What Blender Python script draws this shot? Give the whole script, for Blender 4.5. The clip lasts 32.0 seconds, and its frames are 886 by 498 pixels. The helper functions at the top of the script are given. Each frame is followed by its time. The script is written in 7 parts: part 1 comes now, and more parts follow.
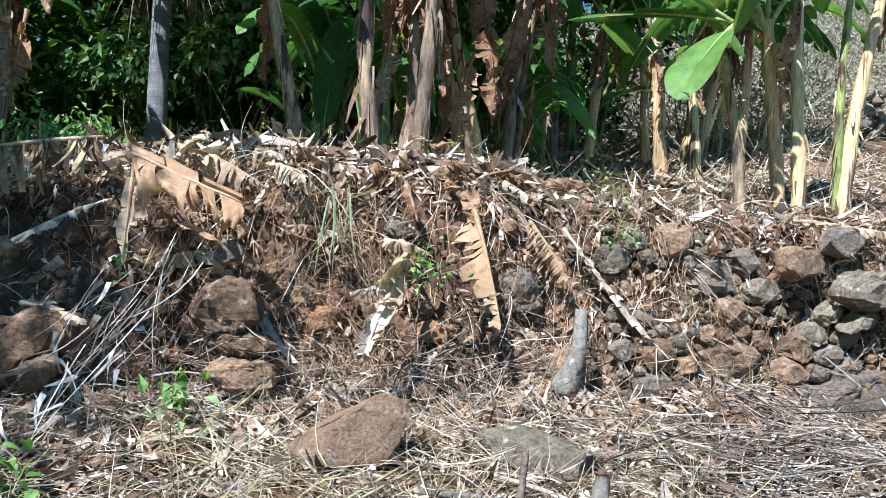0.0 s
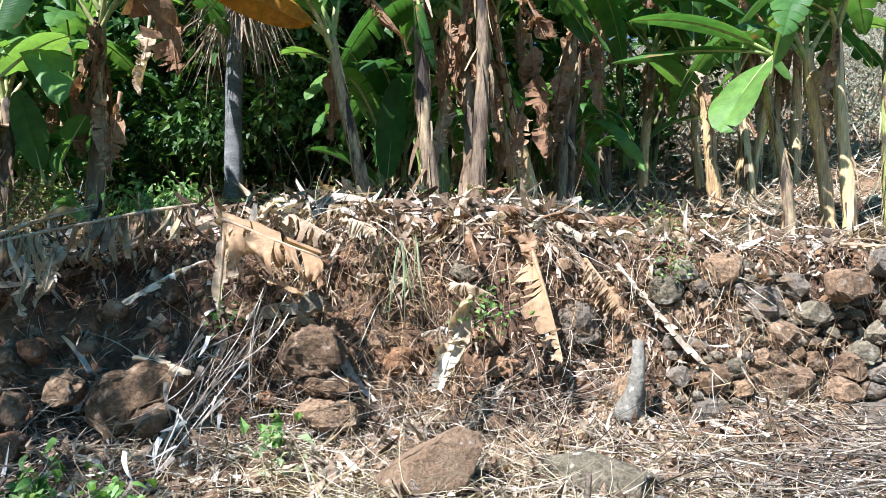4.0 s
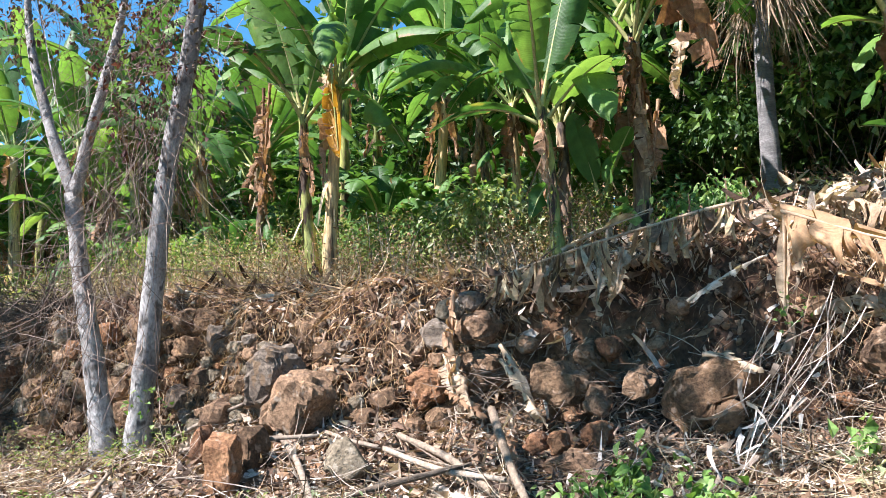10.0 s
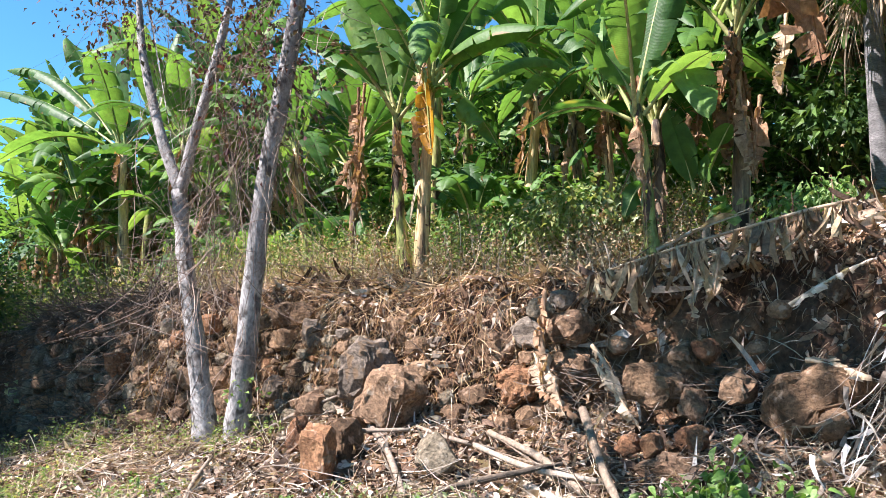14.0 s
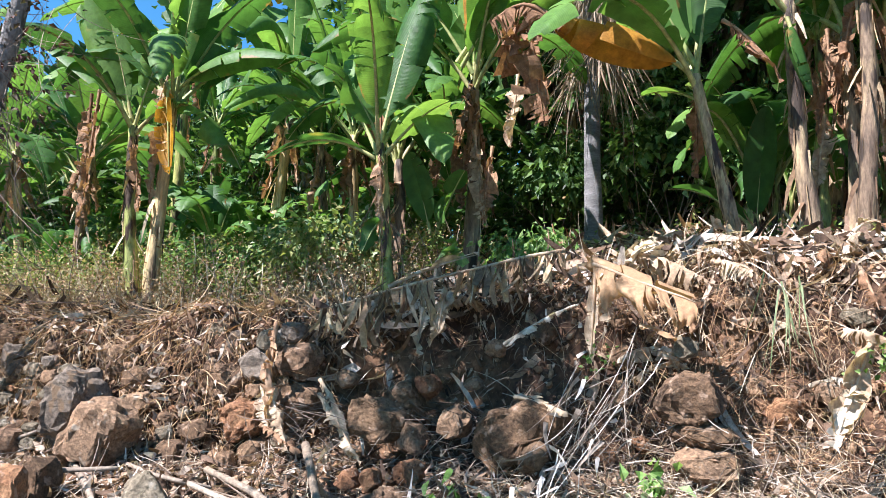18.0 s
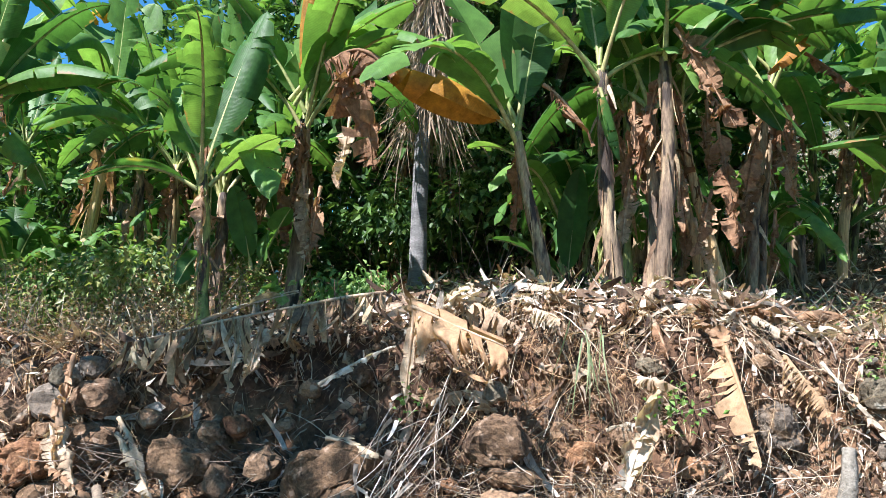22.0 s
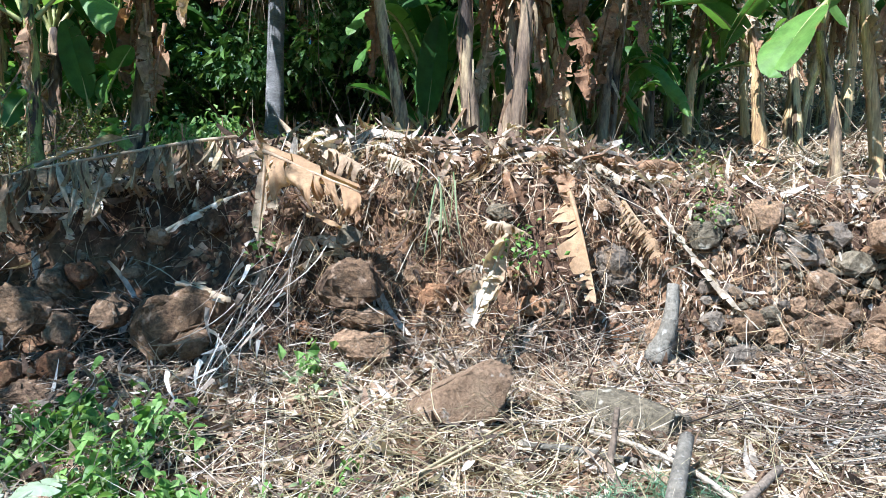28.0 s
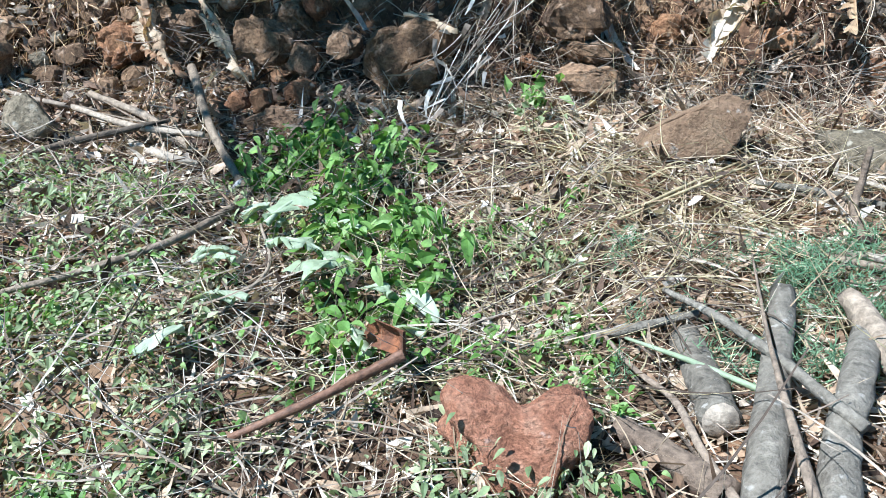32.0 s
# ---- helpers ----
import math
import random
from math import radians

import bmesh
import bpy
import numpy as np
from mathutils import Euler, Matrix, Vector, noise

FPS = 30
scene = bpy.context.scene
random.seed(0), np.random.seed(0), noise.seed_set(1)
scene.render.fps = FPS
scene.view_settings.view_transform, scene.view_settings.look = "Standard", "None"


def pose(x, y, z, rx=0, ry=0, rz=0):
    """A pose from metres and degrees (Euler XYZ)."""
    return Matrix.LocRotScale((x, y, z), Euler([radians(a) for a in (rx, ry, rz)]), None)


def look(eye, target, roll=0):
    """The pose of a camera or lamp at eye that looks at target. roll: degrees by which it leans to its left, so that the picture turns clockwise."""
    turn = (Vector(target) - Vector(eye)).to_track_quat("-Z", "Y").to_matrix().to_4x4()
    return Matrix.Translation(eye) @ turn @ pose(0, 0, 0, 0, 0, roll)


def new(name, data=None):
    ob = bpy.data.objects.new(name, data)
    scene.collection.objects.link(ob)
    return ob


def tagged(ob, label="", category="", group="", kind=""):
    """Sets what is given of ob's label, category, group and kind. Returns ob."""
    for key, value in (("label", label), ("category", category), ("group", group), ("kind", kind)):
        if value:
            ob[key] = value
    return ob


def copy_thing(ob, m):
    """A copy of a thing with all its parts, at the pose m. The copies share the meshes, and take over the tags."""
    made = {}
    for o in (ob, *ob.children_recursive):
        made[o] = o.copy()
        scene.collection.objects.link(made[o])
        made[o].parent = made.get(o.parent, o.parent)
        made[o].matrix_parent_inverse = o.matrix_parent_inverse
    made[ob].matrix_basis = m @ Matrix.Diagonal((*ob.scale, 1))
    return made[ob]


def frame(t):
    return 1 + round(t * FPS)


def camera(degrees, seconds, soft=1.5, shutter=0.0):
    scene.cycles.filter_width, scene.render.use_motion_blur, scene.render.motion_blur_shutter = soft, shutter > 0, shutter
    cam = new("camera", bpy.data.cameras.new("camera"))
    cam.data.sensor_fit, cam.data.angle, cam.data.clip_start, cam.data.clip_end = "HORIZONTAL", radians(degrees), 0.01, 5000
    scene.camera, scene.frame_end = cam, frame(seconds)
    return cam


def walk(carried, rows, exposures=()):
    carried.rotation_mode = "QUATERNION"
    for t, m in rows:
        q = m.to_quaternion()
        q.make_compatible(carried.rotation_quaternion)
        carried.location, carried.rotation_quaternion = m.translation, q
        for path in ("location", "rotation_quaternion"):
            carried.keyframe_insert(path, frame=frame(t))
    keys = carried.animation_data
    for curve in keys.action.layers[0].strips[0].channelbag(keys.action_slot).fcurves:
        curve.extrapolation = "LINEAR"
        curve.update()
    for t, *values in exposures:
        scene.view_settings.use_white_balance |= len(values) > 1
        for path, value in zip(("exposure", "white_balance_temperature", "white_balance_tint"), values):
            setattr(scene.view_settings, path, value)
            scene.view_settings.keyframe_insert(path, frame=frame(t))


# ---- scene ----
cam = camera(57.8, 32.0, soft=0.4)
PATH = [
    (0, (0.469, 0.763, 1.389), (0.936, 2.707, 1.433), 3.8),
    (0.5, (0.455, 0.725, 1.39), (0.773, 2.699, 1.357), 3.9),
    (1, (0.41, 0.603, 1.367), (0.727, 2.577, 1.297), 3.8),
    (1.5, (0.373, 0.482, 1.387), (0.658, 2.459, 1.305), 3.8),
    (2, (0.373, 0.442, 1.43), (0.609, 2.428, 1.445), 3.3),
    (2.5, (0.362, 0.452, 1.443), (0.6, 2.437, 1.489), 1.6),
    (3, (0.367, 0.441, 1.454), (0.605, 2.426, 1.523), 1.1),
    (3.5, (0.392, 0.428, 1.449), (0.666, 2.406, 1.554), 0.9),
    (5.5, (0.371, 0.384, 1.47), (0.721, 2.35, 1.587), 1.1),
    (6, (0.355, 0.392, 1.464), (0.551, 2.379, 1.581), 1.5),
    (6.5, (0.354, 0.395, 1.434), (0.464, 2.387, 1.563), 1.5),
    (7, (0.314, 0.381, 1.497), (0.305, 2.378, 1.612), 1.8),
    (7.5, (0.248, 0.354, 1.453), (-0.024, 2.331, 1.595), 0.9),
    (8, (0.229, 0.373, 1.459), (-0.345, 2.284, 1.589), -0.6),
    (8.5, (0.201, 0.364, 1.436), (-0.502, 2.232, 1.561), -0.6),
    (9, (0.189, 0.36, 1.436), (-0.579, 2.202, 1.557), -0.6),
    (9.5, (0.189, 0.348, 1.445), (-0.685, 2.142, 1.565), -1.4),
    (10, (0.174, 0.359, 1.463), (-0.722, 2.144, 1.571), -1.6),
    (10.5, (0.159, 0.335, 1.463), (-0.821, 2.075, 1.574), -1.6),
    (11, (0.146, 0.287, 1.472), (-0.996, 1.925, 1.588), -2.2),
    (11.5, (0.133, 0.26, 1.461), (-1.107, 1.826, 1.575), -2.3),
    (12, (0.139, 0.256, 1.459), (-1.118, 1.808, 1.569), -1.8),
    (12.5, (0.138, 0.271, 1.468), (-1.12, 1.822, 1.576), -1.3),
    (13, (0.151, 0.283, 1.47), (-1.1, 1.84, 1.576), -1.1),
    (13.5, (0.159, 0.321, 1.471), (-1.01, 1.94, 1.576), -0.8),
    (14, (0.162, 0.327, 1.467), (-0.923, 2.003, 1.572), -0.6),
    (14.5, (0.166, 0.326, 1.473), (-0.893, 2.019, 1.579), -0.4),
    (15, (0.179, 0.337, 1.473), (-0.808, 2.071, 1.609), 0.1),
    (15.5, (0.196, 0.36, 1.475), (-0.676, 2.152, 1.645), 0.2),
    (17.5, (0.214, 0.385, 1.438), (-0.373, 2.287, 1.633), 1.3),
    (18, (0.262, 0.381, 1.509), (-0.269, 2.302, 1.684), 1.5),
    (18.5, (0.234, 0.394, 1.495), (-0.241, 2.323, 1.728), 1.6),
    (19, (0.2, 0.383, 1.437), (-0.254, 2.308, 1.73), 2.0),
    (19.5, (0.168, 0.371, 1.438), (-0.237, 2.306, 1.743), 2.1),
    (20, (0.194, 0.366, 1.433), (-0.186, 2.305, 1.739), 2.7),
    (20.5, (0.231, 0.352, 1.471), (-0.11, 2.301, 1.766), 3.9),
    (21, (0.283, 0.361, 1.473), (0.02, 2.32, 1.779), 4.4),
    (21.5, (0.296, 0.369, 1.478), (0.092, 2.335, 1.783), 4.2),
    (22, (0.311, 0.385, 1.466), (0.193, 2.357, 1.776), 3.1),
    (22.5, (0.342, 0.369, 1.475), (0.38, 2.344, 1.79), 2.3),
    (23, (0.38, 0.367, 1.481), (0.657, 2.317, 1.829), 2.1),
    (23.5, (0.407, 0.352, 1.507), (0.813, 2.27, 1.901), 1.6),
    (24, (0.423, 0.35, 1.499), (0.946, 2.237, 1.904), 1.4),
    (24.5, (0.443, 0.337, 1.504), (1.048, 2.2, 1.908), 1.6),
    (26.5, (0.416, 0.384, 1.422), (0.941, 2.304, 1.612), 1.9),
    (27, (0.406, 0.381, 1.415), (0.792, 2.339, 1.543), 2.3),
    (27.5, (0.397, 0.381, 1.4), (0.715, 2.356, 1.446), 2.6),
    (28, (0.392, 0.39, 1.397), (0.617, 2.377, 1.374), 2.7),
    (28.5, (0.392, 0.392, 1.377), (0.52, 2.379, 1.197), 2.5),
    (29, (0.387, 0.39, 1.377), (0.415, 2.37, 1.097), 1.7),
    (29.5, (0.387, 0.383, 1.373), (0.323, 2.353, 1.035), 1.5),
    (30, (0.371, 0.382, 1.368), (0.237, 2.342, 0.994), 1.2),
    (30.5, (0.356, 0.395, 1.35), (0.16, 2.339, 0.921), 0.9),
    (31, (0.349, 0.405, 1.331), (0.113, 2.298, 0.729), 0.8),
    (31.5, (0.346, 0.399, 1.331), (0.107, 2.273, 0.675), 1.6),
    (32, (0.352, 0.385, 1.339), (0.083, 2.253, 0.679), 1.7),
]
walk(cam, [(t, look(eye, target, roll)) for t, eye, target, roll in PATH],
     [(0, 1.38, 5300, 14), (2, 1.52, 5450, 14), (6, 1.65, 5650, 15), (9, 1.77, 5950, 19), (13, 1.86, 6350, 25), (15, 1.82, 6050, 23), (20, 1.74, 5850, 20), (24, 1.72, 5700, 14), (28, 1.57, 5350, 13), (32, 1.31, 5300, 10)])

# ---- light ----
SUN_DIR = Vector((-0.45, -0.43, 0.78)).normalized()
world = bpy.data.worlds.new("sky")
scene.world = world
world.use_nodes = True
sky = world.node_tree.nodes.new("ShaderNodeTexSky")
sky.sky_type, sky.sun_disc = "NISHITA", False
sky.sun_elevation = math.asin(SUN_DIR.z)
sky.sun_rotation = math.atan2(SUN_DIR.x, SUN_DIR.y)
sky.air_density, sky.dust_density, sky.ozone_density = 1.0, 0.5, 1.2
background = world.node_tree.nodes["Background"]
background.inputs["Strength"].default_value = 0.033
clear = world.node_tree.nodes.new("ShaderNodeVectorMath")
clear.operation = "MULTIPLY"
clear.inputs[1].default_value = (0.66, 1.56, 1.84)
world.node_tree.links.new(sky.outputs["Color"], clear.inputs[0])
world.node_tree.links.new(clear.outputs[0], background.inputs["Color"])
sun_data = bpy.data.lights.new("sun", "SUN")
sun_data.energy, sun_data.angle, sun_data.color = 5.0, radians(0.55), (1.0, 0.955, 0.88)
sun_lamp = new("sun", sun_data)
sun_lamp.matrix_world = look(SUN_DIR * 40, (0, 0, 0))

# ---- the lie of the land ----
X_WALL = (-30, -14, -11, -8.3, -6.6, -4.5, -1.9, -1.5, -0.4, 0, 2, 3.5, 5, 8, 14, 30)
Y_WALL = (11, 7.5, 6.4, 5.8, 5.35, 5.05, 5.0, 5.22, 5.25, 5.05, 5.0, 4.75, 4.55, 4.3, 4.0, 4.0)
X_BASE = (-30, -14, -9.3, -6.6, -5.5, -4, -2, 0, 1, 3, 4, 5, 14, 30)
Z_BASE = (-0.8, -0.4, -0.14, 0.26, 0.38, 0.56, 0.66, 0.70, 0.76, 0.84, 0.76, 0.75, 0.8, 0.9)
X_TOP = (-30, -14, -11, -8.3, -6.7, -4.5, -2, -1.4, -0.8, 0, 1.3, 2, 2.5, 3.5, 5, 14, 30)
Z_TOP = (0.6, 0.75, 0.93, 1.18, 1.35, 1.42, 1.45, 1.56, 1.74, 1.80, 1.86, 1.88, 1.76, 1.72, 1.70, 1.8, 2.0)
X_SLOPE = (-30, -15, -5, 0, 5, 10, 25, 40)
SLOPE = (0.05, 0.06, 0.11, 0.17, 0.21, 0.33, 0.58, 0.58)


def rough(x, y, a=1.0):
    return a * (0.035 * np.sin(2.1 * x + 1.3 * np.sin(1.7 * y)) + 0.03 * np.sin(3.3 * y + 2.0 * np.sin(1.1 * x + 0.6))
                + 0.02 * np.sin(7.1 * x + 3.0 * y) + 0.018 * np.sin(6.3 * y - 4.7 * x + 1.0) + 0.01 * np.sin(17 * x + 9 * y) + 0.01 * np.sin(15 * y - 13 * x))


def wall_y(x):
    return np.interp(x, X_WALL, Y_WALL)


def face_run(x):
    """How far the face runs back from foot to brink: less where the stones still stand."""
    return np.interp(x, (-30, -8, -2.3, -1.6, 2.1, 2.8, 30), (0.34, 0.34, 0.34, 0.5, 0.5, 0.34, 0.34))


def hollow(x, y):
    """How far the bank's face is eaten back: pits between the stones, and a recess under the brink."""
    x, y = np.asarray(x, float), np.asarray(y, float)
    d = wall_y(x) + 0.10 * np.sin(2.3 * x) + 0.06 * np.sin(5.9 * x + 1) - y
    k = np.clip((0.22 - d) / face_run(x), 0, 1)
    w = np.clip(4 * k * (1 - k), 0, 1)
    pits = np.clip(np.sin(6.1 * x + 2.2 * np.sin(9 * k + 1.7 * x)) * np.sin(11 * k + 1.9 * np.sin(4.3 * x)) + 0.15, 0, 1)
    under = np.clip(1 - np.abs(x + 1.0) / 1.1, 0, 1)
    return w * (np.where(x > 2.3, 0.04, np.where(x > -0.2, 0.11, np.where(x > -1.9, 0.13, 0.05))) * pits + 0.13 * under)


def land(x, y):
    """Height of the ground: a slope up to the terrace wall, the wall's face, and the terrace and hill behind it."""
    x, y = np.asarray(x, float), np.asarray(y, float)
    w = wall_y(x) + 0.10 * np.sin(2.3 * x) + 0.06 * np.sin(5.9 * x + 1)
    base, top, s = np.interp(x, X_BASE, Z_BASE), np.interp(x, X_TOP, Z_TOP), np.interp(x, X_SLOPE, SLOPE)
    d = w - y
    low = base - 0.167 * np.clip(d, 0, 5.0) - 0.02 * np.clip(d - 5.0, 0, 40)
    back = np.clip(-d - 0.25, 0, None)
    high = top + s * np.minimum(back, 20) + 0.08 * np.clip(back - 20, 0, 120)
    k = np.clip((0.22 - d) / face_run(x), 0, 1)
    k = k * k * (3 - 2 * k)
    far = np.clip((np.abs(x) + np.abs(y) - 30) / 60, 0, 1)
    crumbly = np.sin(np.clip((0.45 - d) / 0.9, 0, 1) * np.pi)
    face = 0.035 * np.sin(9.3 * x + 2 * np.sin(11 * y)) + 0.03 * np.sin(19 * y + 2.5 * np.sin(7.7 * x)) + 0.02 * np.sin(27 * x + 21 * y) + 0.02 * np.sin(31 * x - 17 * y + 2)
    return low * (1 - k) + high * k + rough(x, y) * (1 + 0.8 * np.sin(k * np.pi)) + crumbly * face + far * 3 * rough(x / 20, y / 20, 20)

# ---- materials ----
def ramp_node(nt, cols):
    r = nt.nodes.new("ShaderNodeValToRGB")
    els = r.color_ramp.elements
    while len(els) < len(cols):
        els.new(0.5)
    for i, c in enumerate(cols):
        els[i].position = i / max(1, len(cols) - 1)
        els[i].color = (*c, 1)
    return r


def math_node(nt, op, a, b):
    n = nt.nodes.new("ShaderNodeMath")
    n.operation = op
    for i, v in enumerate((a, b)):
        if isinstance(v, (int, float)):
            n.inputs[i].default_value = v
        else:
            nt.links.new(v, n.inputs[i])
    return n.outputs[0]


def noise_node(nt, vec, scale, detail=5.0, rough_=0.6):
    n = nt.nodes.new("ShaderNodeTexNoise")
    n.inputs["Scale"].default_value, n.inputs["Detail"].default_value, n.inputs["Roughness"].default_value = scale, detail, rough_
    nt.links.new(vec, n.inputs["Vector"])
    return n.outputs["Fac"]


def mat(name, cols, rough_=0.85, rand="island", s1=2.0, s2=30.0, bump=0.3, trans=0.0, stretch=(1, 1, 1), coord="world", mixr=0.6, spots=None, veins=0.0, spec=0.3, contrast=0.5, edge=None):
    """A procedural surface: colours picked by chance and by broad noise, darkened and roughened by fine noise."""
    m = bpy.data.materials.new(name)
    m.use_nodes = True
    nt = m.node_tree
    bsdf = nt.nodes["Principled BSDF"]
    geo = nt.nodes.new("ShaderNodeNewGeometry")
    tex = nt.nodes.new("ShaderNodeTexCoord")
    vec = geo.outputs["Position"] if coord == "world" else tex.outputs["Object"]
    if stretch != (1, 1, 1):
        mp = nt.nodes.new("ShaderNodeMapping")
        mp.inputs["Scale"].default_value = stretch
        nt.links.new(vec, mp.inputs["Vector"])
        vec = mp.outputs["Vector"]
    broad = noise_node(nt, vec, s1, 4)
    broad = math_node(nt, "ADD", math_node(nt, "MULTIPLY", math_node(nt, "SUBTRACT", broad, 0.5), 2.2), 0.5)
    fac = broad
    if rand:
        r = geo.outputs["Random Per Island"] if rand == "island" else nt.nodes.new("ShaderNodeObjectInfo").outputs["Random"]
        fac = math_node(nt, "ADD", math_node(nt, "MULTIPLY", r, mixr), math_node(nt, "MULTIPLY", broad, 1 - mixr))
    ramp = ramp_node(nt, cols)
    nt.links.new(fac, ramp.inputs["Fac"])
    col = ramp.outputs["Color"]
    fine = noise_node(nt, vec, s2, 6, 0.7)
    lo, hi = 1 - contrast, 1 + contrast
    shade = nt.nodes.new("ShaderNodeMapRange")
    shade.inputs["From Min"].default_value, shade.inputs["From Max"].default_value = 0.3, 0.7
    shade.inputs["To Min"].default_value, shade.inputs["To Max"].default_value = lo, hi
    nt.links.new(fine, shade.inputs["Value"])
    mul = nt.nodes.new("ShaderNodeVectorMath")
    mul.operation = "SCALE"
    nt.links.new(col, mul.inputs[0])
    nt.links.new(shade.outputs[0], mul.inputs["Scale"])
    col = mul.outputs[0]
    if spots:
        sn = noise_node(nt, vec, spots[1], 3, 0.5)
        st = nt.nodes.new("ShaderNodeMapRange")
        st.inputs["From Min"].default_value, st.inputs["From Max"].default_value = spots[2], spots[2] + 0.08
        nt.links.new(sn, st.inputs["Value"])
        mx = nt.nodes.new("ShaderNodeMix")
        mx.data_type = "RGBA"
        nt.links.new(st.outputs[0], mx.inputs["Factor"])
        nt.links.new(col, mx.inputs["A"])
        mx.inputs["B"].default_value = (*spots[0], 1)
        col = mx.outputs["Result"]
    height = fine
    if edge:
        uve = nt.nodes.new("ShaderNodeUVMap")
        sepe = nt.nodes.new("ShaderNodeSeparateXYZ")
        nt.links.new(uve.outputs[0], sepe.inputs[0])
        off = math_node(nt, "ABSOLUTE", math_node(nt, "SUBTRACT", sepe.outputs[0], 0.5), 0.0)
        lobes = noise_node(nt, vec, 7.0, 4, 0.6)
        val = math_node(nt, "ADD", math_node(nt, "MULTIPLY", off, 2.0), math_node(nt, "MULTIPLY", math_node(nt, "SUBTRACT", lobes, 0.5), 1.5))
        se = nt.nodes.new("ShaderNodeMapRange")
        se.inputs["From Min"].default_value, se.inputs["From Max"].default_value = 1.06, 1.2
        nt.links.new(val, se.inputs["Value"])
        me_ = nt.nodes.new("ShaderNodeMix")
        me_.data_type = "RGBA"
        nt.links.new(se.outputs[0], me_.inputs["Factor"])
        nt.links.new(col, me_.inputs["A"])
        me_.inputs["B"].default_value = (*edge, 1)
        col = me_.outputs["Result"]
    if veins:
        uvn = nt.nodes.new("ShaderNodeUVMap")
        sep = nt.nodes.new("ShaderNodeSeparateXYZ")
        nt.links.new(uvn.outputs[0], sep.inputs[0])
        ph = math_node(nt, "ADD", math_node(nt, "MULTIPLY", sep.outputs[1], 900.0), math_node(nt, "MULTIPLY", sep.outputs[0], 26.0))
        wave = math_node(nt, "SINE", ph, 0.0)
        sc = nt.nodes.new("ShaderNodeVectorMath")
        sc.operation = "SCALE"
        nt.links.new(col, sc.inputs[0])
        nt.links.new(math_node(nt, "ADD", math_node(nt, "MULTIPLY", wave, veins), 1.0), sc.inputs["Scale"])
        col = sc.outputs[0]
        height = math_node(nt, "ADD", fine, math_node(nt, "MULTIPLY", wave, 0.05))
    nt.links.new(col, bsdf.inputs["Base Color"])
    bsdf.inputs["Roughness"].default_value = rough_
    bsdf.inputs["Specular IOR Level"].default_value = spec
    if bump:
        b = nt.nodes.new("ShaderNodeBump")
        b.inputs["Strength"].default_value, b.inputs["Distance"].default_value = bump, 0.02
        nt.links.new(height, b.inputs["Height"])
        nt.links.new(b.outputs[0], bsdf.inputs["Normal"])
    if trans:
        tl = nt.nodes.new("ShaderNodeBsdfTranslucent")
        warm = nt.nodes.new("ShaderNodeVectorMath")
        warm.operation = "MULTIPLY"
        warm.inputs[1].default_value = (1.5, 1.45, 0.8)
        nt.links.new(col, warm.inputs[0])
        nt.links.new(warm.outputs[0], tl.inputs["Color"])
        mixs = nt.nodes.new("ShaderNodeMixShader")
        mixs.inputs[0].default_value = trans
        nt.links.new(bsdf.outputs[0], mixs.inputs[1])
        nt.links.new(tl.outputs[0], mixs.inputs[2])
        nt.links.new(mixs.outputs[0], nt.nodes["Material Output"].inputs["Surface"])
    return m


M_SOIL = mat("soil", [(0.022, 0.013, 0.009), (0.07, 0.039, 0.023), (0.17, 0.095, 0.05), (0.18, 0.125, 0.075)], 0.95, None, 1.1, 22, 0.9, contrast=0.65)
M_STONE = mat("fieldstone_brown", [(0.07, 0.042, 0.026), (0.16, 0.10, 0.058), (0.26, 0.165, 0.095), (0.33, 0.20, 0.10)], 0.92, "object", 11.0, 48, 1.0, mixr=0.45, coord="world", spots=((0.36, 0.29, 0.21), 15.0, 0.62), contrast=0.7)
M_GREY = mat("fieldstone_grey", [(0.075, 0.06, 0.045), (0.165, 0.132, 0.098), (0.28, 0.235, 0.18)], 0.92, "object", 11.0, 48, 1.0, mixr=0.45, coord="world", spots=((0.20, 0.135, 0.08), 13.0, 0.55), contrast=0.65)
M_RED = mat("laterite_red", [(0.10, 0.046, 0.024), (0.22, 0.11, 0.053), (0.33, 0.185, 0.09)], 0.92, "object", 11.0, 48, 1.0, mixr=0.4, coord="world", spots=((0.40, 0.28, 0.19), 15.0, 0.62), contrast=0.65)
M_MOSS = mat("fieldstone_greenish", [(0.075, 0.062, 0.04), (0.17, 0.138, 0.09), (0.28, 0.23, 0.155)], 0.92, "object", 11.0, 48, 1.0, mixr=0.4, coord="world", spots=((0.37, 0.33, 0.25), 15.0, 0.60), contrast=0.65)
M_UMBER = mat("fieldstone_umber", [(0.06, 0.037, 0.022), (0.14, 0.086, 0.047), (0.23, 0.145, 0.08)], 0.92, "object", 11.0, 48, 1.0, mixr=0.4, coord="world", spots=((0.30, 0.21, 0.14), 15.0, 0.60), contrast=0.65)
M_CLOD = mat("earth_clods", [(0.06, 0.036, 0.024), (0.14, 0.078, 0.046), (0.26, 0.15, 0.078), (0.32, 0.22, 0.135), (0.38, 0.21, 0.10)], 0.95, "island", 2.0, 40, 0.8, mixr=0.7)
M_HEART = mat("heart_stone_red", [(0.20, 0.083, 0.045), (0.33, 0.150, 0.085), (0.43, 0.24, 0.15)], 0.92, "object", 7.0, 30, 1.0, mixr=0.1, coord="object", spots=((0.52, 0.39, 0.31), 6.0, 0.68), contrast=0.6)
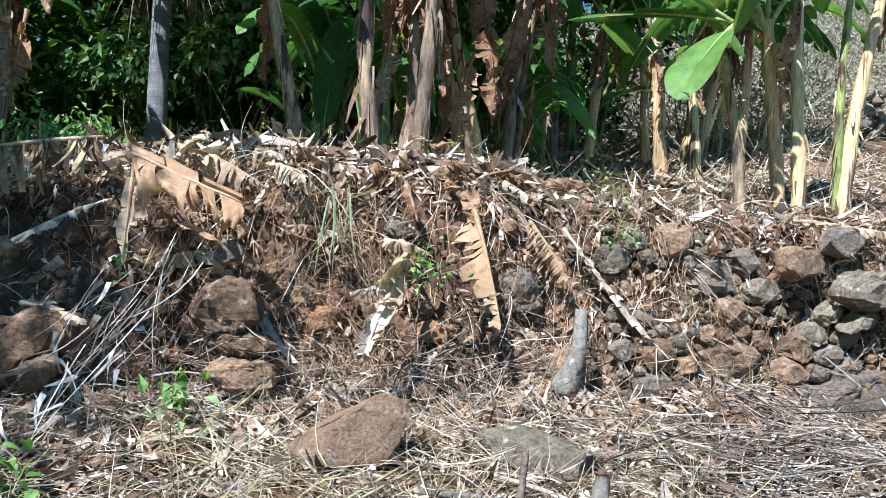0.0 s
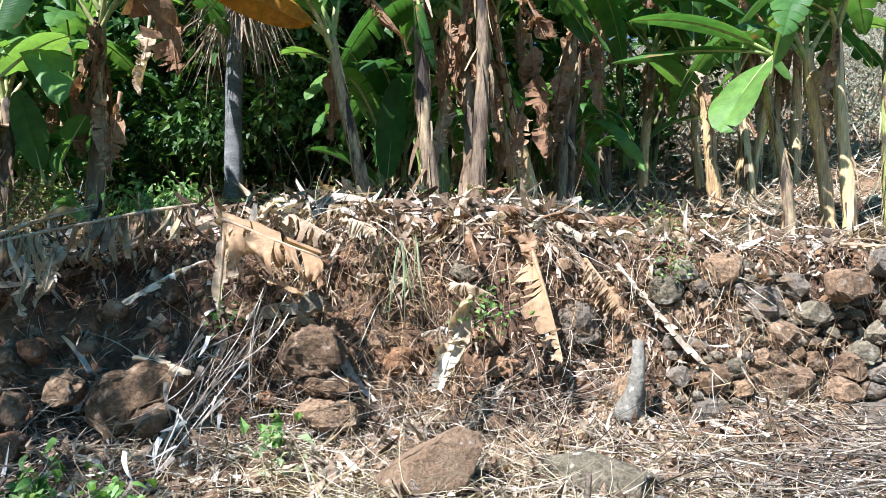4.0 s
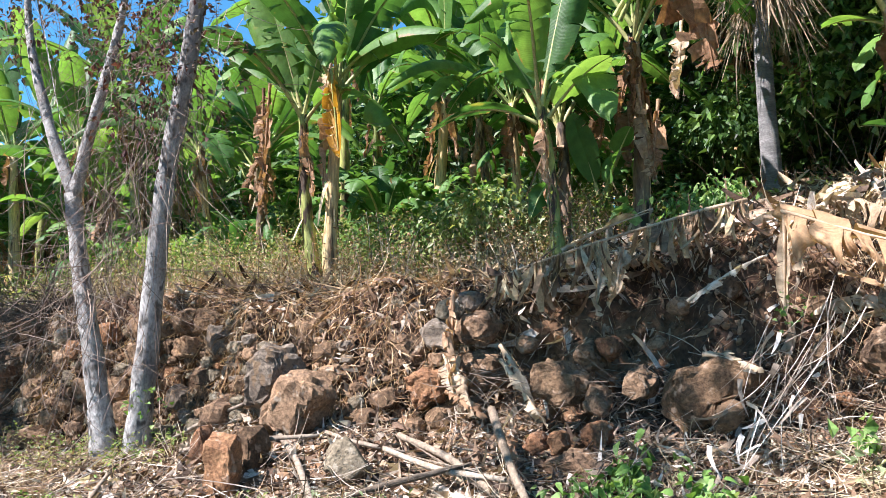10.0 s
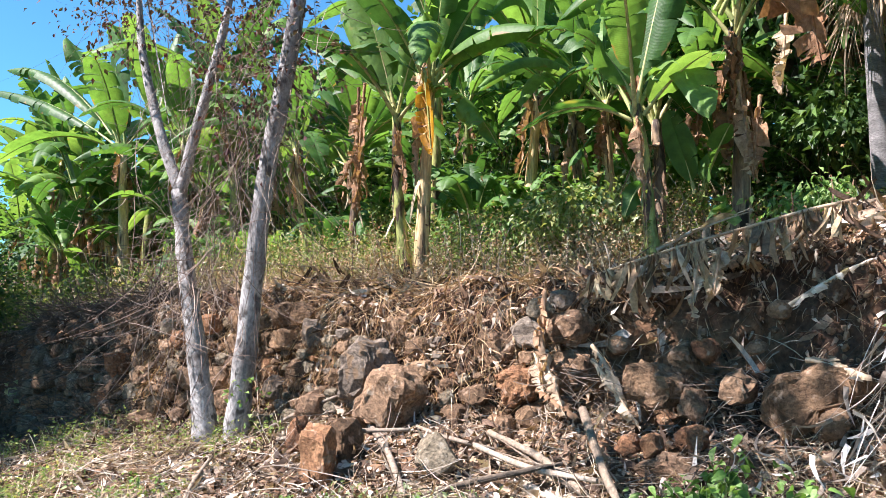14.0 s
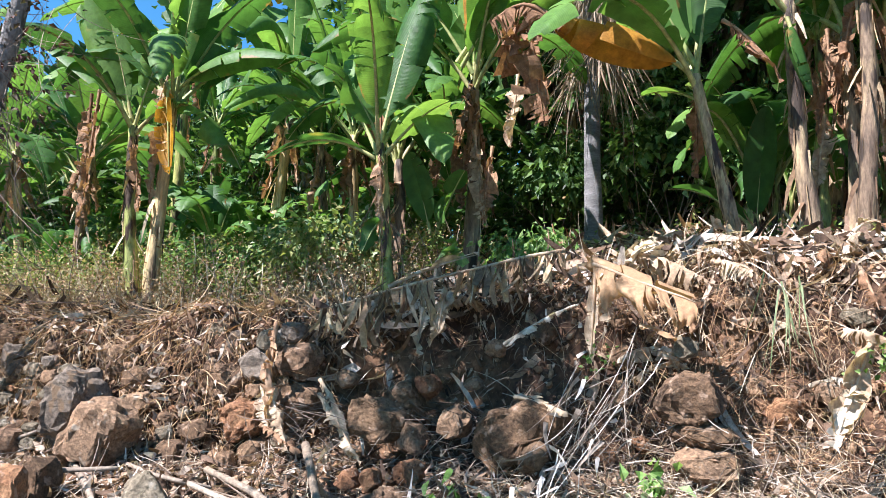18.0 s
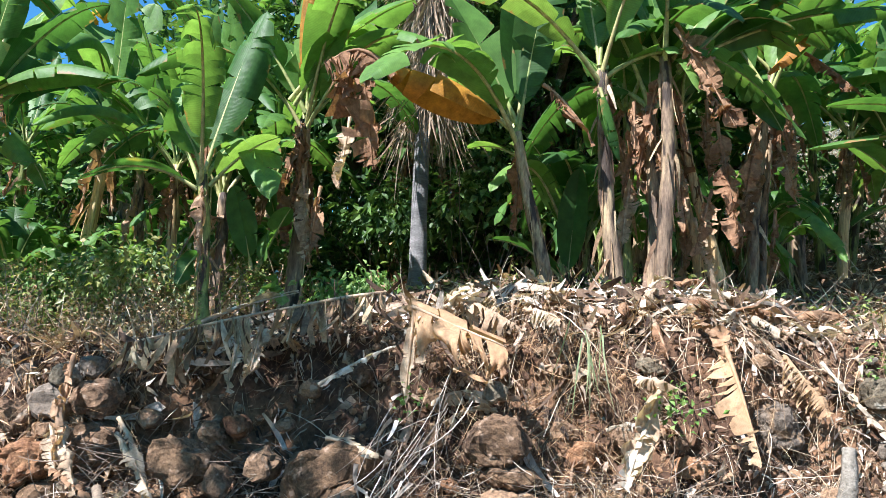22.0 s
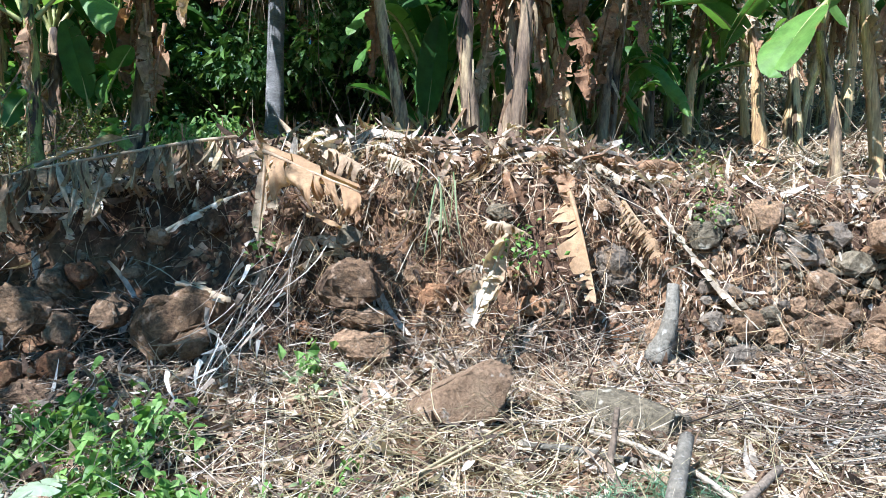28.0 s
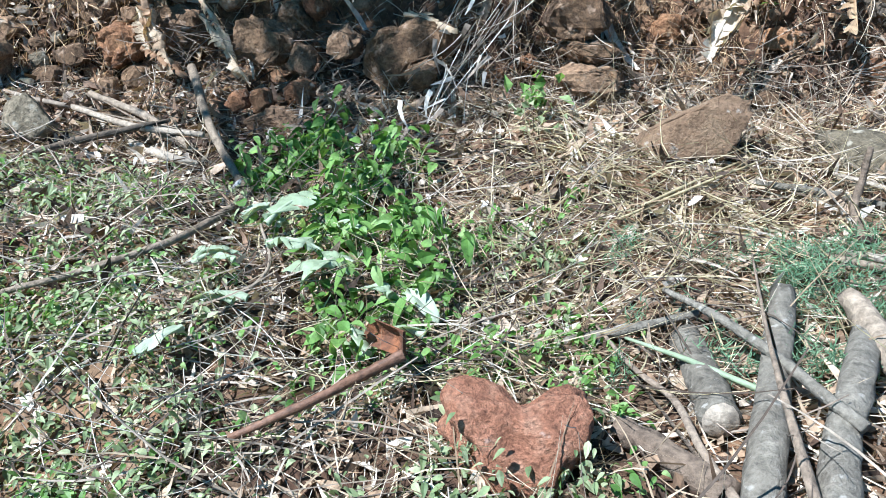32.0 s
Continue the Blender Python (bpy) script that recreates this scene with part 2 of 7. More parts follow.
M_RUSSET = mat("boulder_russet", [(0.12, 0.075, 0.042), (0.22, 0.14, 0.082), (0.31, 0.215, 0.13)], 0.92, "object", 7.0, 60, 1.0, mixr=0.2, coord="world", spots=((0.34, 0.28, 0.215), 24.0, 0.66), contrast=0.45)
M_HAY = mat("yellow_hay", [(0.20, 0.155, 0.085), (0.34, 0.28, 0.16), (0.52, 0.455, 0.28)], 0.75, "island", 1.2, 30, 0.1, 0.2, mixr=0.8)
M_FEATHER = mat("feathery_herb", [(0.07, 0.14, 0.075), (0.12, 0.215, 0.12), (0.21, 0.31, 0.18)], 0.6, "island", 1.2, 20, 0.1, 0.3, mixr=0.75)
M_LEAF = mat("banana_leaf_green", [(0.02, 0.06, 0.016), (0.05, 0.13, 0.028), (0.11, 0.225, 0.045), (0.21, 0.33, 0.08)], 0.5, "object", 1.5, 9, 0.2, 0.43, coord="object", veins=0.07, spec=0.3, contrast=0.3, edge=(0.27, 0.165, 0.06), spots=((0.30, 0.26, 0.05), 2.6, 0.70))
M_LEAF_YELLOW = mat("banana_leaf_yellowing", [(0.20, 0.09, 0.02), (0.40, 0.19, 0.025), (0.46, 0.25, 0.03), (0.22, 0.19, 0.035)], 0.6, "object", 4, 12, 0.4, 0.35, coord="object", veins=0.08, contrast=0.45)
M_DEAD = mat("banana_leaf_dead", [(0.13, 0.068, 0.035), (0.24, 0.13, 0.068), (0.36, 0.22, 0.125), (0.45, 0.32, 0.21)], 0.85, "object", 3.0, 24, 0.6, 0.2, coord="object", veins=0.12, contrast=0.4)
M_DEADFALL = mat("fallen_leaves", [(0.05, 0.028, 0.017), (0.15, 0.078, 0.042), (0.28, 0.16, 0.085), (0.42, 0.28, 0.16), (0.56, 0.45, 0.32)], 0.8, "island", 2.0, 30, 0.4, 0.12, mixr=0.85)
M_PALM = mat("palm_trunk", [(0.10, 0.098, 0.095), (0.18, 0.176, 0.17), (0.29, 0.28, 0.27)], 0.9, None, 4.0, 40, 0.9, stretch=(1, 1, 4), contrast=0.5)
M_PALE = mat("banana_leaf_bleached", [(0.26, 0.165, 0.095), (0.42, 0.30, 0.19), (0.57, 0.46, 0.32), (0.68, 0.60, 0.48)], 0.8, "object", 6.0, 24, 0.6, 0.2, coord="world", mixr=0.35, veins=0.12, contrast=0.3)
M_TAN = mat("banana_leaf_tan", [(0.30, 0.17, 0.085), (0.46, 0.30, 0.165), (0.60, 0.45, 0.28)], 0.75, "object", 4.0, 20, 0.6, 0.22, coord="world", mixr=0.3, veins=0.14, contrast=0.3)
M_WILT = mat("wilted_leaf", [(0.20, 0.26, 0.14), (0.34, 0.40, 0.27), (0.50, 0.54, 0.42)], 0.5, "object", 5.0, 24, 0.4, 0.25, coord="world", contrast=0.25)
M_THATCH = mat("brown_thatch", [(0.14, 0.075, 0.036), (0.29, 0.17, 0.085), (0.45, 0.30, 0.165), (0.60, 0.46, 0.28)], 0.8, "island", 1.5, 30, 0.2, 0.15, mixr=0.8)
M_WHITE = mat("bleached_stalk", [(0.22, 0.16, 0.10), (0.48, 0.40, 0.29), (0.66, 0.61, 0.52)], 0.8, "object", 6.0, 24, 0.5, 0.15, coord="world", mixr=0.3, contrast=0.3)
M_BRANCH = mat("brown_branch_bark", [(0.10, 0.07, 0.05), (0.20, 0.15, 0.105), (0.31, 0.245, 0.18)], 0.9, "object", 8.0, 34, 0.9, coord="world", contrast=0.55)
M_RIB = mat("leaf_rib", [(0.16, 0.22, 0.06), (0.30, 0.34, 0.12), (0.36, 0.30, 0.14)], 0.5, "object", 3, 20, 0.2, coord="object")
M_STEM = mat("banana_stem", [(0.06, 0.04, 0.028), (0.17, 0.118, 0.075), (0.31, 0.23, 0.13), (0.27, 0.25, 0.11)], 0.7, "object", 2.6, 14, 0.6, stretch=(3.2, 3.2, 0.8), coord="object", mixr=0.25, contrast=0.6, spots=((0.04, 0.028, 0.02), 4.0, 0.52))
M_STEM_GREEN = mat("banana_stem_green", [(0.10, 0.08, 0.04), (0.18, 0.21, 0.06), (0.30, 0.32, 0.09), (0.22, 0.14, 0.07)], 0.6, "object", 2.6, 14, 0.5, stretch=(3.2, 3.2, 0.8), coord="object", mixr=0.25, contrast=0.55, spots=((0.05, 0.032, 0.018), 4.0, 0.51))
M_STEM_PALE = mat("banana_stem_dry", [(0.26, 0.15, 0.07), (0.48, 0.32, 0.15), (0.60, 0.46, 0.23), (0.60, 0.52, 0.37)], 0.7, "object", 2.6, 14, 0.5, stretch=(5, 5, 0.5), coord="object", mixr=0.4, contrast=0.5, spots=((0.11, 0.065, 0.035), 3.0, 0.56))
M_BARK = mat("grey_bark", [(0.15, 0.143, 0.132), (0.29, 0.28, 0.262), (0.46, 0.45, 0.425)], 0.9, None, 4.0, 45, 1.0, stretch=(1, 1, 0.6), spots=((0.09, 0.083, 0.074), 13.0, 0.56), contrast=0.55)
M_BARK_DARK = mat("dark_bark", [(0.05, 0.04, 0.03), (0.11, 0.085, 0.06), (0.16, 0.125, 0.09)], 0.92, None, 3.0, 30, 0.6)
M_LOG = mat("log_bark", [(0.085, 0.072, 0.052), (0.16, 0.14, 0.108), (0.25, 0.225, 0.178)], 0.92, "object", 12.0, 42, 0.9, coord="object", contrast=0.5, spots=((0.34, 0.315, 0.265), 34.0, 0.63))
M_WOOD = mat("bare_wood", [(0.16, 0.12, 0.08), (0.27, 0.215, 0.155), (0.40, 0.345, 0.27)], 0.8, "object", 5.0, 40, 0.6, coord="world", contrast=0.5)
M_STICK = mat("dry_sticks", [(0.04, 0.029, 0.021), (0.12, 0.09, 0.066), (0.26, 0.21, 0.155), (0.48, 0.42, 0.34)], 0.85, "island", 3.0, 30, 0.3, mixr=0.8)
M_STRAW = mat("dry_straw", [(0.10, 0.064, 0.036), (0.25, 0.18, 0.11), (0.44, 0.355, 0.24), (0.70, 0.63, 0.49)], 0.75, "island", 1.2, 30, 0.1, 0.12, mixr=0.85)
M_LITTER = mat("leaf_litter", [(0.025, 0.016, 0.011), (0.08, 0.048, 0.03), (0.25, 0.165, 0.10), (0.46, 0.36, 0.25), (0.76, 0.69, 0.58)], 0.85, "island", 1.0, 30, 0.4, 0.1, mixr=0.85)
M_LITTER_DARK = mat("bank_mulch", [(0.025, 0.016, 0.011), (0.07, 0.042, 0.027), (0.18, 0.11, 0.066), (0.36, 0.27, 0.19), (0.60, 0.52, 0.42)], 0.9, "island", 1.0, 30, 0.4, 0.1, mixr=0.85)
M_SHARD = mat("dead_leaf_shards", [(0.03, 0.02, 0.015), (0.06, 0.04, 0.027), (0.13, 0.08, 0.05), (0.25, 0.165, 0.105), (0.40, 0.30, 0.21), (0.55, 0.47, 0.38), (0.74, 0.70, 0.64)], 0.75, "island", 2.0, 30, 0.4, 0.15, mixr=0.85)
M_HERB = mat("fresh_herbs", [(0.05, 0.11, 0.018), (0.10, 0.20, 0.04), (0.18, 0.30, 0.08), (0.30, 0.39, 0.17)], 0.5, "island", 1.2, 20, 0.1, 0.35, mixr=0.8)
M_HERB_PALE = mat("wilted_herbs", [(0.09, 0.13, 0.055), (0.18, 0.23, 0.105), (0.30, 0.35, 0.19), (0.46, 0.46, 0.28)], 0.55, "island", 1.2, 20, 0.1, 0.3, mixr=0.8)
M_WEED = mat("weeds", [(0.05, 0.10, 0.025), (0.12, 0.19, 0.045), (0.24, 0.29, 0.09), (0.36, 0.28, 0.14)], 0.65, "island", 0.9, 20, 0.1, 0.35, mixr=0.7)
M_TREE = mat("tree_leaves", [(0.014, 0.036, 0.009), (0.032, 0.08, 0.018), (0.07, 0.14, 0.03), (0.13, 0.20, 0.05)], 0.5, "island", 0.7, 20, 0.1, 0.3, mixr=0.7)
M_VINE = mat("vine_leaves", [(0.04, 0.015, 0.016), (0.09, 0.034, 0.03), (0.05, 0.05, 0.025), (0.12, 0.065, 0.05)], 0.7, "island", 0.7, 20, 0.1, 0.25, mixr=0.7)
M_VINEWOOD = mat("vine_stalks", [(0.08, 0.055, 0.042), (0.18, 0.13, 0.10), (0.34, 0.28, 0.22)], 0.85, "island", 0.7, 20, 0.1, 0.0, mixr=0.8)
M_SHEATH = mat("dry_sheaths", [(0.04, 0.026, 0.018), (0.15, 0.09, 0.05), (0.30, 0.20, 0.11), (0.45, 0.35, 0.20), (0.58, 0.50, 0.36)], 0.8, "island", 2.0, 30, 0.3, 0.1, mixr=0.85)
M_BLEACH = mat("bleached_stalks", [(0.10, 0.075, 0.055), (0.26, 0.21, 0.16), (0.50, 0.45, 0.38), (0.66, 0.62, 0.55)], 0.75, "island", 2.0, 30, 0.2, 0.1, mixr=0.85)
M_SCRUB = mat("dry_scrub", [(0.11, 0.10, 0.078), (0.20, 0.185, 0.14), (0.30, 0.29, 0.205), (0.20, 0.24, 0.12)], 0.85, "island", 0.25, 20, 0.0, 0.2, mixr=0.6)
M_FROND = mat("palm_frond", [(0.03, 0.06, 0.035), (0.06, 0.10, 0.06), (0.11, 0.15, 0.10)], 0.5, "island", 1.0, 20, 0.0, 0.15)
M_SKIRT = mat("dead_palm_fronds", [(0.20, 0.14, 0.09), (0.33, 0.25, 0.17), (0.46, 0.37, 0.27)], 0.8, "island", 1.0, 20, 0.0, 0.2)
M_RUST = mat("rusted_iron", [(0.05, 0.025, 0.015), (0.13, 0.055, 0.028), (0.26, 0.10, 0.04)], 0.75, None, 12, 60, 0.5)
M_HANDLE = mat("worn_handle_wood", [(0.07, 0.04, 0.025), (0.14, 0.075, 0.045), (0.20, 0.11, 0.07)], 0.6, None, 9, 60, 0.3)


# ---- mesh building ----
def mesh_of(name, v, f, material, uv=None, smooth=True):
    """A mesh from arrays of corners and of faces with one number of corners each."""
    v, f = np.asarray(v, np.float32), np.asarray(f, np.int32)
    me = bpy.data.meshes.new(name)
    k = f.shape[1]
    me.vertices.add(len(v))
    me.vertices.foreach_set("co", v.ravel())
    me.loops.add(f.size)
    me.loops.foreach_set("vertex_index", f.ravel())
    me.polygons.add(len(f))
    me.polygons.foreach_set("loop_start", np.arange(len(f), dtype=np.int32) * k)
    me.polygons.foreach_set("use_smooth", np.full(len(f), smooth))
    if uv is not None:
        layer = me.uv_layers.new(name="UVMap")
        layer.data.foreach_set("uv", np.asarray(uv, np.float32)[f.ravel()].ravel())
    me.update(calc_edges=True)
    me.materials.append(material)
    return me


def part(name, me, parent, label=""):
    ob = new(name, me)
    ob.parent = parent
    return tagged(ob, label) if label else ob


def unit(a):
    return a / np.maximum(np.linalg.norm(a, axis=-1, keepdims=True), 1e-9)


def ribbons(rng, p, d, length, width, bend=0.3, segs=3, down=0.0, solid=False, tip=0.15):
    """Many strips (or, if solid, three-sided stalks) from the points p along d, curved at random."""
    n = len(p)
    p, d = np.asarray(p, float), unit(np.asarray(d, float))
    length, width = np.broadcast_to(length, n)[:, None], np.broadcast_to(width, n)[:, None]
    side = unit(np.cross(d, unit(rng.normal(size=(n, 3)))))
    up = np.cross(side, d)
    curve = bend * (rng.normal(size=(n, 1)) * side + rng.normal(size=(n, 1)) * up) + down * np.array([0, 0, -1.0])
    rows = []
    for i in range(segs + 1):
        t = i / segs
        c = p + d * length * t + curve * length * t * t
        w = width * (1 - (1 - tip) * t ** 2.5) * 0.5
        if solid:
            for a in (0.0, 2.094, 4.189):
                rows.append(c + w * (side * math.cos(a) + up * math.sin(a)))
        else:
            twist = 0.5 * t
            s = side * math.cos(twist) + up * math.sin(twist)
            rows += [c - s * w, c + s * w]
    k = 3 if solid else 2
    v = np.stack(rows, 1).reshape(-1, 3)
    per = (segs + 1) * k
    f = []
    for i in range(segs):
        for j in range(k if solid else 1):
            a, b = i * k + j, i * k + (j + 1) % k
            f.append((a, b, b + k, a + k))
    f = (np.array(f)[None] + (np.arange(n) * per)[:, None, None]).reshape(-1, 4)
    return v, f


def broad_leaves(rng, p, d, length, width):
    """Many rounded leaves that arch over and droop at the tip, creased along the middle."""
    n = len(p)
    p, d = np.asarray(p, float), unit(np.asarray(d, float))
    length, width = np.broadcast_to(length, n)[:, None], np.broadcast_to(width, n)[:, None]
    side = unit(np.cross(d, unit(rng.normal(size=(n, 3)) * 0.5 + np.array([0, 0, 1.0]))))
    up = np.cross(side, d)
    droop = rng.uniform(0.1, 0.75, (n, 1))
    rows = []
    for t, w in ((0.0, 0.06), (0.18, 0.85), (0.42, 1.0), (0.72, 0.62), (1.0, 0.04)):
        c = p + d * length * t * (1 - 0.25 * droop * t) - np.array([0, 0, 1.0]) * length * droop * t * t
        rows += [c - side * width * 0.5 * w + up * width * 0.14 * w, c, c + side * width * 0.5 * w + up * width * 0.14 * w]
    v = np.stack(rows, 1).reshape(-1, 3)
    f = np.array([(i * 3 + j, i * 3 + j + 1, i * 3 + j + 4, i * 3 + j + 3) for i in range(4) for j in range(2)])
    return v, (f[None] + (np.arange(n) * 15)[:, None, None]).reshape(-1, 4)


def leaflets(rng, p, d, length, width, fold=0.25):
    """Many small folded leaves: base, two flanks, tip."""
    n = len(p)
    p, d = np.asarray(p, float), unit(np.asarray(d, float))
    length, width = np.broadcast_to(length, n)[:, None], np.broadcast_to(width, n)[:, None]
    side = unit(np.cross(d, unit(rng.normal(size=(n, 3)) + np.array([0, 0, 1.6]))))
    up = np.cross(side, d)
    mid = p + d * length * 0.45
    v = np.stack([p, mid + side * width * 0.5 + up * width * fold, p + d * length - up * length * 0.15, mid - side * width * 0.5 + up * width * fold, mid], 1).reshape(-1, 3)
    f = np.array([(0, 1, 4), (1, 2, 4), (2, 3, 4), (3, 0, 4)])
    return v, (f[None] + (np.arange(n) * 5)[:, None, None]).reshape(-1, 3)


def stuff(name, vf, material, label, category):
    """One thing of many small pieces."""
    vs, fs, o = [], [], 0
    for v, f in vf:
        vs.append(v), fs.append(f + o)
        o += len(v)
    return tagged(new(name, mesh_of(name, np.concatenate(vs), np.concatenate(fs), material, smooth=False)), label, category, kind="stuff")


def tube(path, radii, sides=10, cap=True, wob=0.0, seed=0):
    """A round stalk along a path."""
    rng = np.random.default_rng(seed)
    path = np.asarray(path, float)
    tang = unit(np.gradient(path, axis=0))
    ref = np.array([0.3, 0.9, 0.2]) if abs(tang[0][2]) > 0.6 else np.array([0, 0, 1.0])
    a = unit(np.cross(tang, ref))
    b = np.cross(tang, a)
    ang = np.arange(sides) * 2 * np.pi / sides
    w = 1 + wob * rng.normal(size=(len(path), sides))
    ring = path[:, None] + (np.asarray(radii)[:, None] * w)[..., None] * (a[:, None] * np.cos(ang)[None, :, None] + b[:, None] * np.sin(ang)[None, :, None])
    v = ring.reshape(-1, 3)
    f = [(i * sides + j, i * sides + (j + 1) % sides, (i + 1) * sides + (j + 1) % sides, (i + 1) * sides + j) for i in range(len(path) - 1) for j in range(sides)]
    if cap:
        n = len(path) - 1
        v = np.concatenate([v, path[:1], path[-1:]])
        c0, c1 = len(v) - 2, len(v) - 1
        for j in range(0, sides, 2):
            f.append((c0, (j + 2) % sides, j + 1, j))
            f.append((c1, n * sides + j, n * sides + j + 1, n * sides + (j + 2) % sides))
    return v, np.array(f)


def bent(a, b, n, sag=0.0, wob=0.0, seed=0):
    """A path of n points from a to b, sagging and wavering."""
    rng = np.random.default_rng(seed)
    a, b = np.asarray(a, float), np.asarray(b, float)
    t = np.linspace(0, 1, n)[:, None]
    p = a + (b - a) * t
    p[:, 2] -= (4 * sag * t * (1 - t))[:, 0]
    q = rng.normal(size=(n, 3)) * wob
    q[0] = q[-1] = 0
    return p + q


def on(x, y, dz=0.0):
    return np.stack(np.broadcast_arrays(x, y + hollow(x, y), land(x, y) + dz), -1).astype(float)


# ---- ground ----
def axis(marks):
    out = [np.arange(a, b, s) for a, b, s in marks]
    return np.concatenate(out + [[marks[-1][1]]])


gx = axis([(-400, -60, 40), (-60, -16, 2.5), (-16, -8, 0.3), (-8, 6.5, 0.06), (6.5, 14, 0.3), (14, 60, 2.5), (60, 400, 40)])
gy = axis([(-400, -40, 40), (-40, -4, 2.5), (-4, 1, 0.3), (1, 4.2, 0.09), (4.2, 5.8, 0.025), (5.8, 9, 0.12), (9, 16, 0.5), (16, 60, 2.5), (60, 400, 40)])
GX, GY = np.meshgrid(gx, gy, indexing="ij")
gv = np.stack([GX, GY + hollow(GX, GY), land(GX, GY)], -1).reshape(-1, 3)
ni, nj = len(gx), len(gy)
gi = (np.arange(ni - 1)[:, None] * nj + np.arange(nj - 1)[None]).ravel()
ground = tagged(new("ground", mesh_of("ground", gv, np.stack([gi, gi + nj, gi + nj + 1, gi + 1], 1), M_SOIL)), "red-brown earth slope rising to a banana terrace", "ground", kind="structure")


# ---- stones ----
def rock_mesh(name, material, seed, sub=3, block=0.55, lump=0.16):
    """A lumpy, half-squared fieldstone about one metre across, centred."""
    bm = bmesh.new()
    bmesh.ops.create_icosphere(bm, subdivisions=sub, radius=0.5)
    o = Vector((seed * 7.3, seed * 3.1, seed * 1.7))
    rng = random.Random(seed)
    cuts = [(Vector((rng.gauss(0, 1), rng.gauss(0, 1), rng.gauss(0, 1))).normalized(), rng.uniform(0.24, 0.40)) for _ in range(19)]
    for v in bm.verts:
        p = v.co * 2
        m = max(abs(p.x), abs(p.y), abs(p.z))
        q = p * (1 - block) + p / m * block
        q *= 1 + lump * noise.noise(p * 1.3 + o) + 0.13 * noise.noise(p * 3.0 + o)
        q *= 0.5
        for n, d in cuts:
            e = q.dot(n) - d
            if e > 0:
                q -= n * e * 0.95
        v.co = q * (1 + 0.075 * noise.noise(p * 5 + o) + 0.05 * noise.noise(p * 11 + o) - 0.07 * max(0.0, noise.noise(p * 2.6 + o * 2) - 0.25))
    me = bpy.data.meshes.new(name)
    bm.to_mesh(me)
    bm.free()
    me.polygons.foreach_set("use_smooth", [True] * len(me.polygons))
    me.materials.append(material)
    return me


TONES = {"brown": M_STONE, "grey": M_GREY, "red": M_RED, "moss": M_MOSS, "umber": M_UMBER, "russet": M_RUSSET}
ROCKS = {k: [rock_mesh("stone", TONES[k], i + 10 * n, 3, 0.45 + 0.08 * i) for i in range(5)] for n, k in ((1, "grey"), (4, "umber"))}
retaining_wall = tagged(new("retaining_wall"), "dry-stone terrace wall of brown and grey fieldstones, partly collapsed", "wall", kind="structure")
placed = []


bm = bmesh.new()
bmesh.ops.create_icosphere(bm, subdivisions=3, radius=1.0)
BALL_V, BALL_F = np.array([v.co for v in bm.verts]), np.array([[v.index for v in f.verts] for f in bm.faces])
bm.free()
bm = bmesh.new()
bmesh.ops.create_icosphere(bm, subdivisions=4, radius=1.0)
FINE_V, FINE_F = np.array([v.co for v in bm.verts]), np.array([[v.index for v in f.verts] for f in bm.faces])
bm.free()
TURNS = np.linspace(0, 2 * np.pi, 36, endpoint=False)
bed = []


def stone(x, y, z, w, h, tone="brown", deep=0.8, lean=0.0):
    """Note a stone of the wall, w wide and h high, seen from the front."""
    bed.append((x, y, z, w, h, tone, deep, lean))
    placed.append((x, z, w, h))


def outline(i, cx, cz, cw, ch, lean, near):
    """Half-width of stone i in each direction, up to the joints with the stones about it."""
    ca, sa = math.cos(lean), math.sin(lean)
    du, dv = np.cos(TURNS), np.sin(TURNS)
    eu, ev = du * ca - dv * sa, du * sa + dv * ca
    edge = 1 / np.sqrt((eu / (cw[i] / 2)) ** 2 + (ev / (ch[i] / 2)) ** 2)
    g = np.random.default_rng(1000 + i)
    waver = 1 + 0.07 * np.sin(2 * TURNS + g.uniform(0, 6.28)) + 0.06 * np.sin(3 * TURNS + g.uniform(0, 6.28)) + 0.04 * np.sin(5 * TURNS + g.uniform(0, 6.28))
    limit = edge * (1.32 if near[i] and not -1.85 < cx[i] < 2.35 else 1.02) * waver
    if near[i]:
        j = np.array(near[i])
        q = np.linspace(0.1, 1, 46)[None, :] * limit[:, None]
        px, pz = cx[i] + du[:, None] * q, cz[i] + dv[:, None] * q
        own = q / edge[:, None]
        other = np.sqrt(((px[..., None] - cx[j]) / (cw[j] / 2)) ** 2 + ((pz[..., None] - cz[j]) / (ch[j] / 2)) ** 2).min(-1)
        first = np.argmax(other < own, 1)
        hit = (other < own).any(1)
        limit = np.where(hit, q[np.arange(len(TURNS)), first], limit)
    limit = np.maximum(limit - 0.006, 0.02)
    return 0.2 * np.roll(limit, 1) + 0.6 * limit + 0.2 * np.roll(limit, -1)


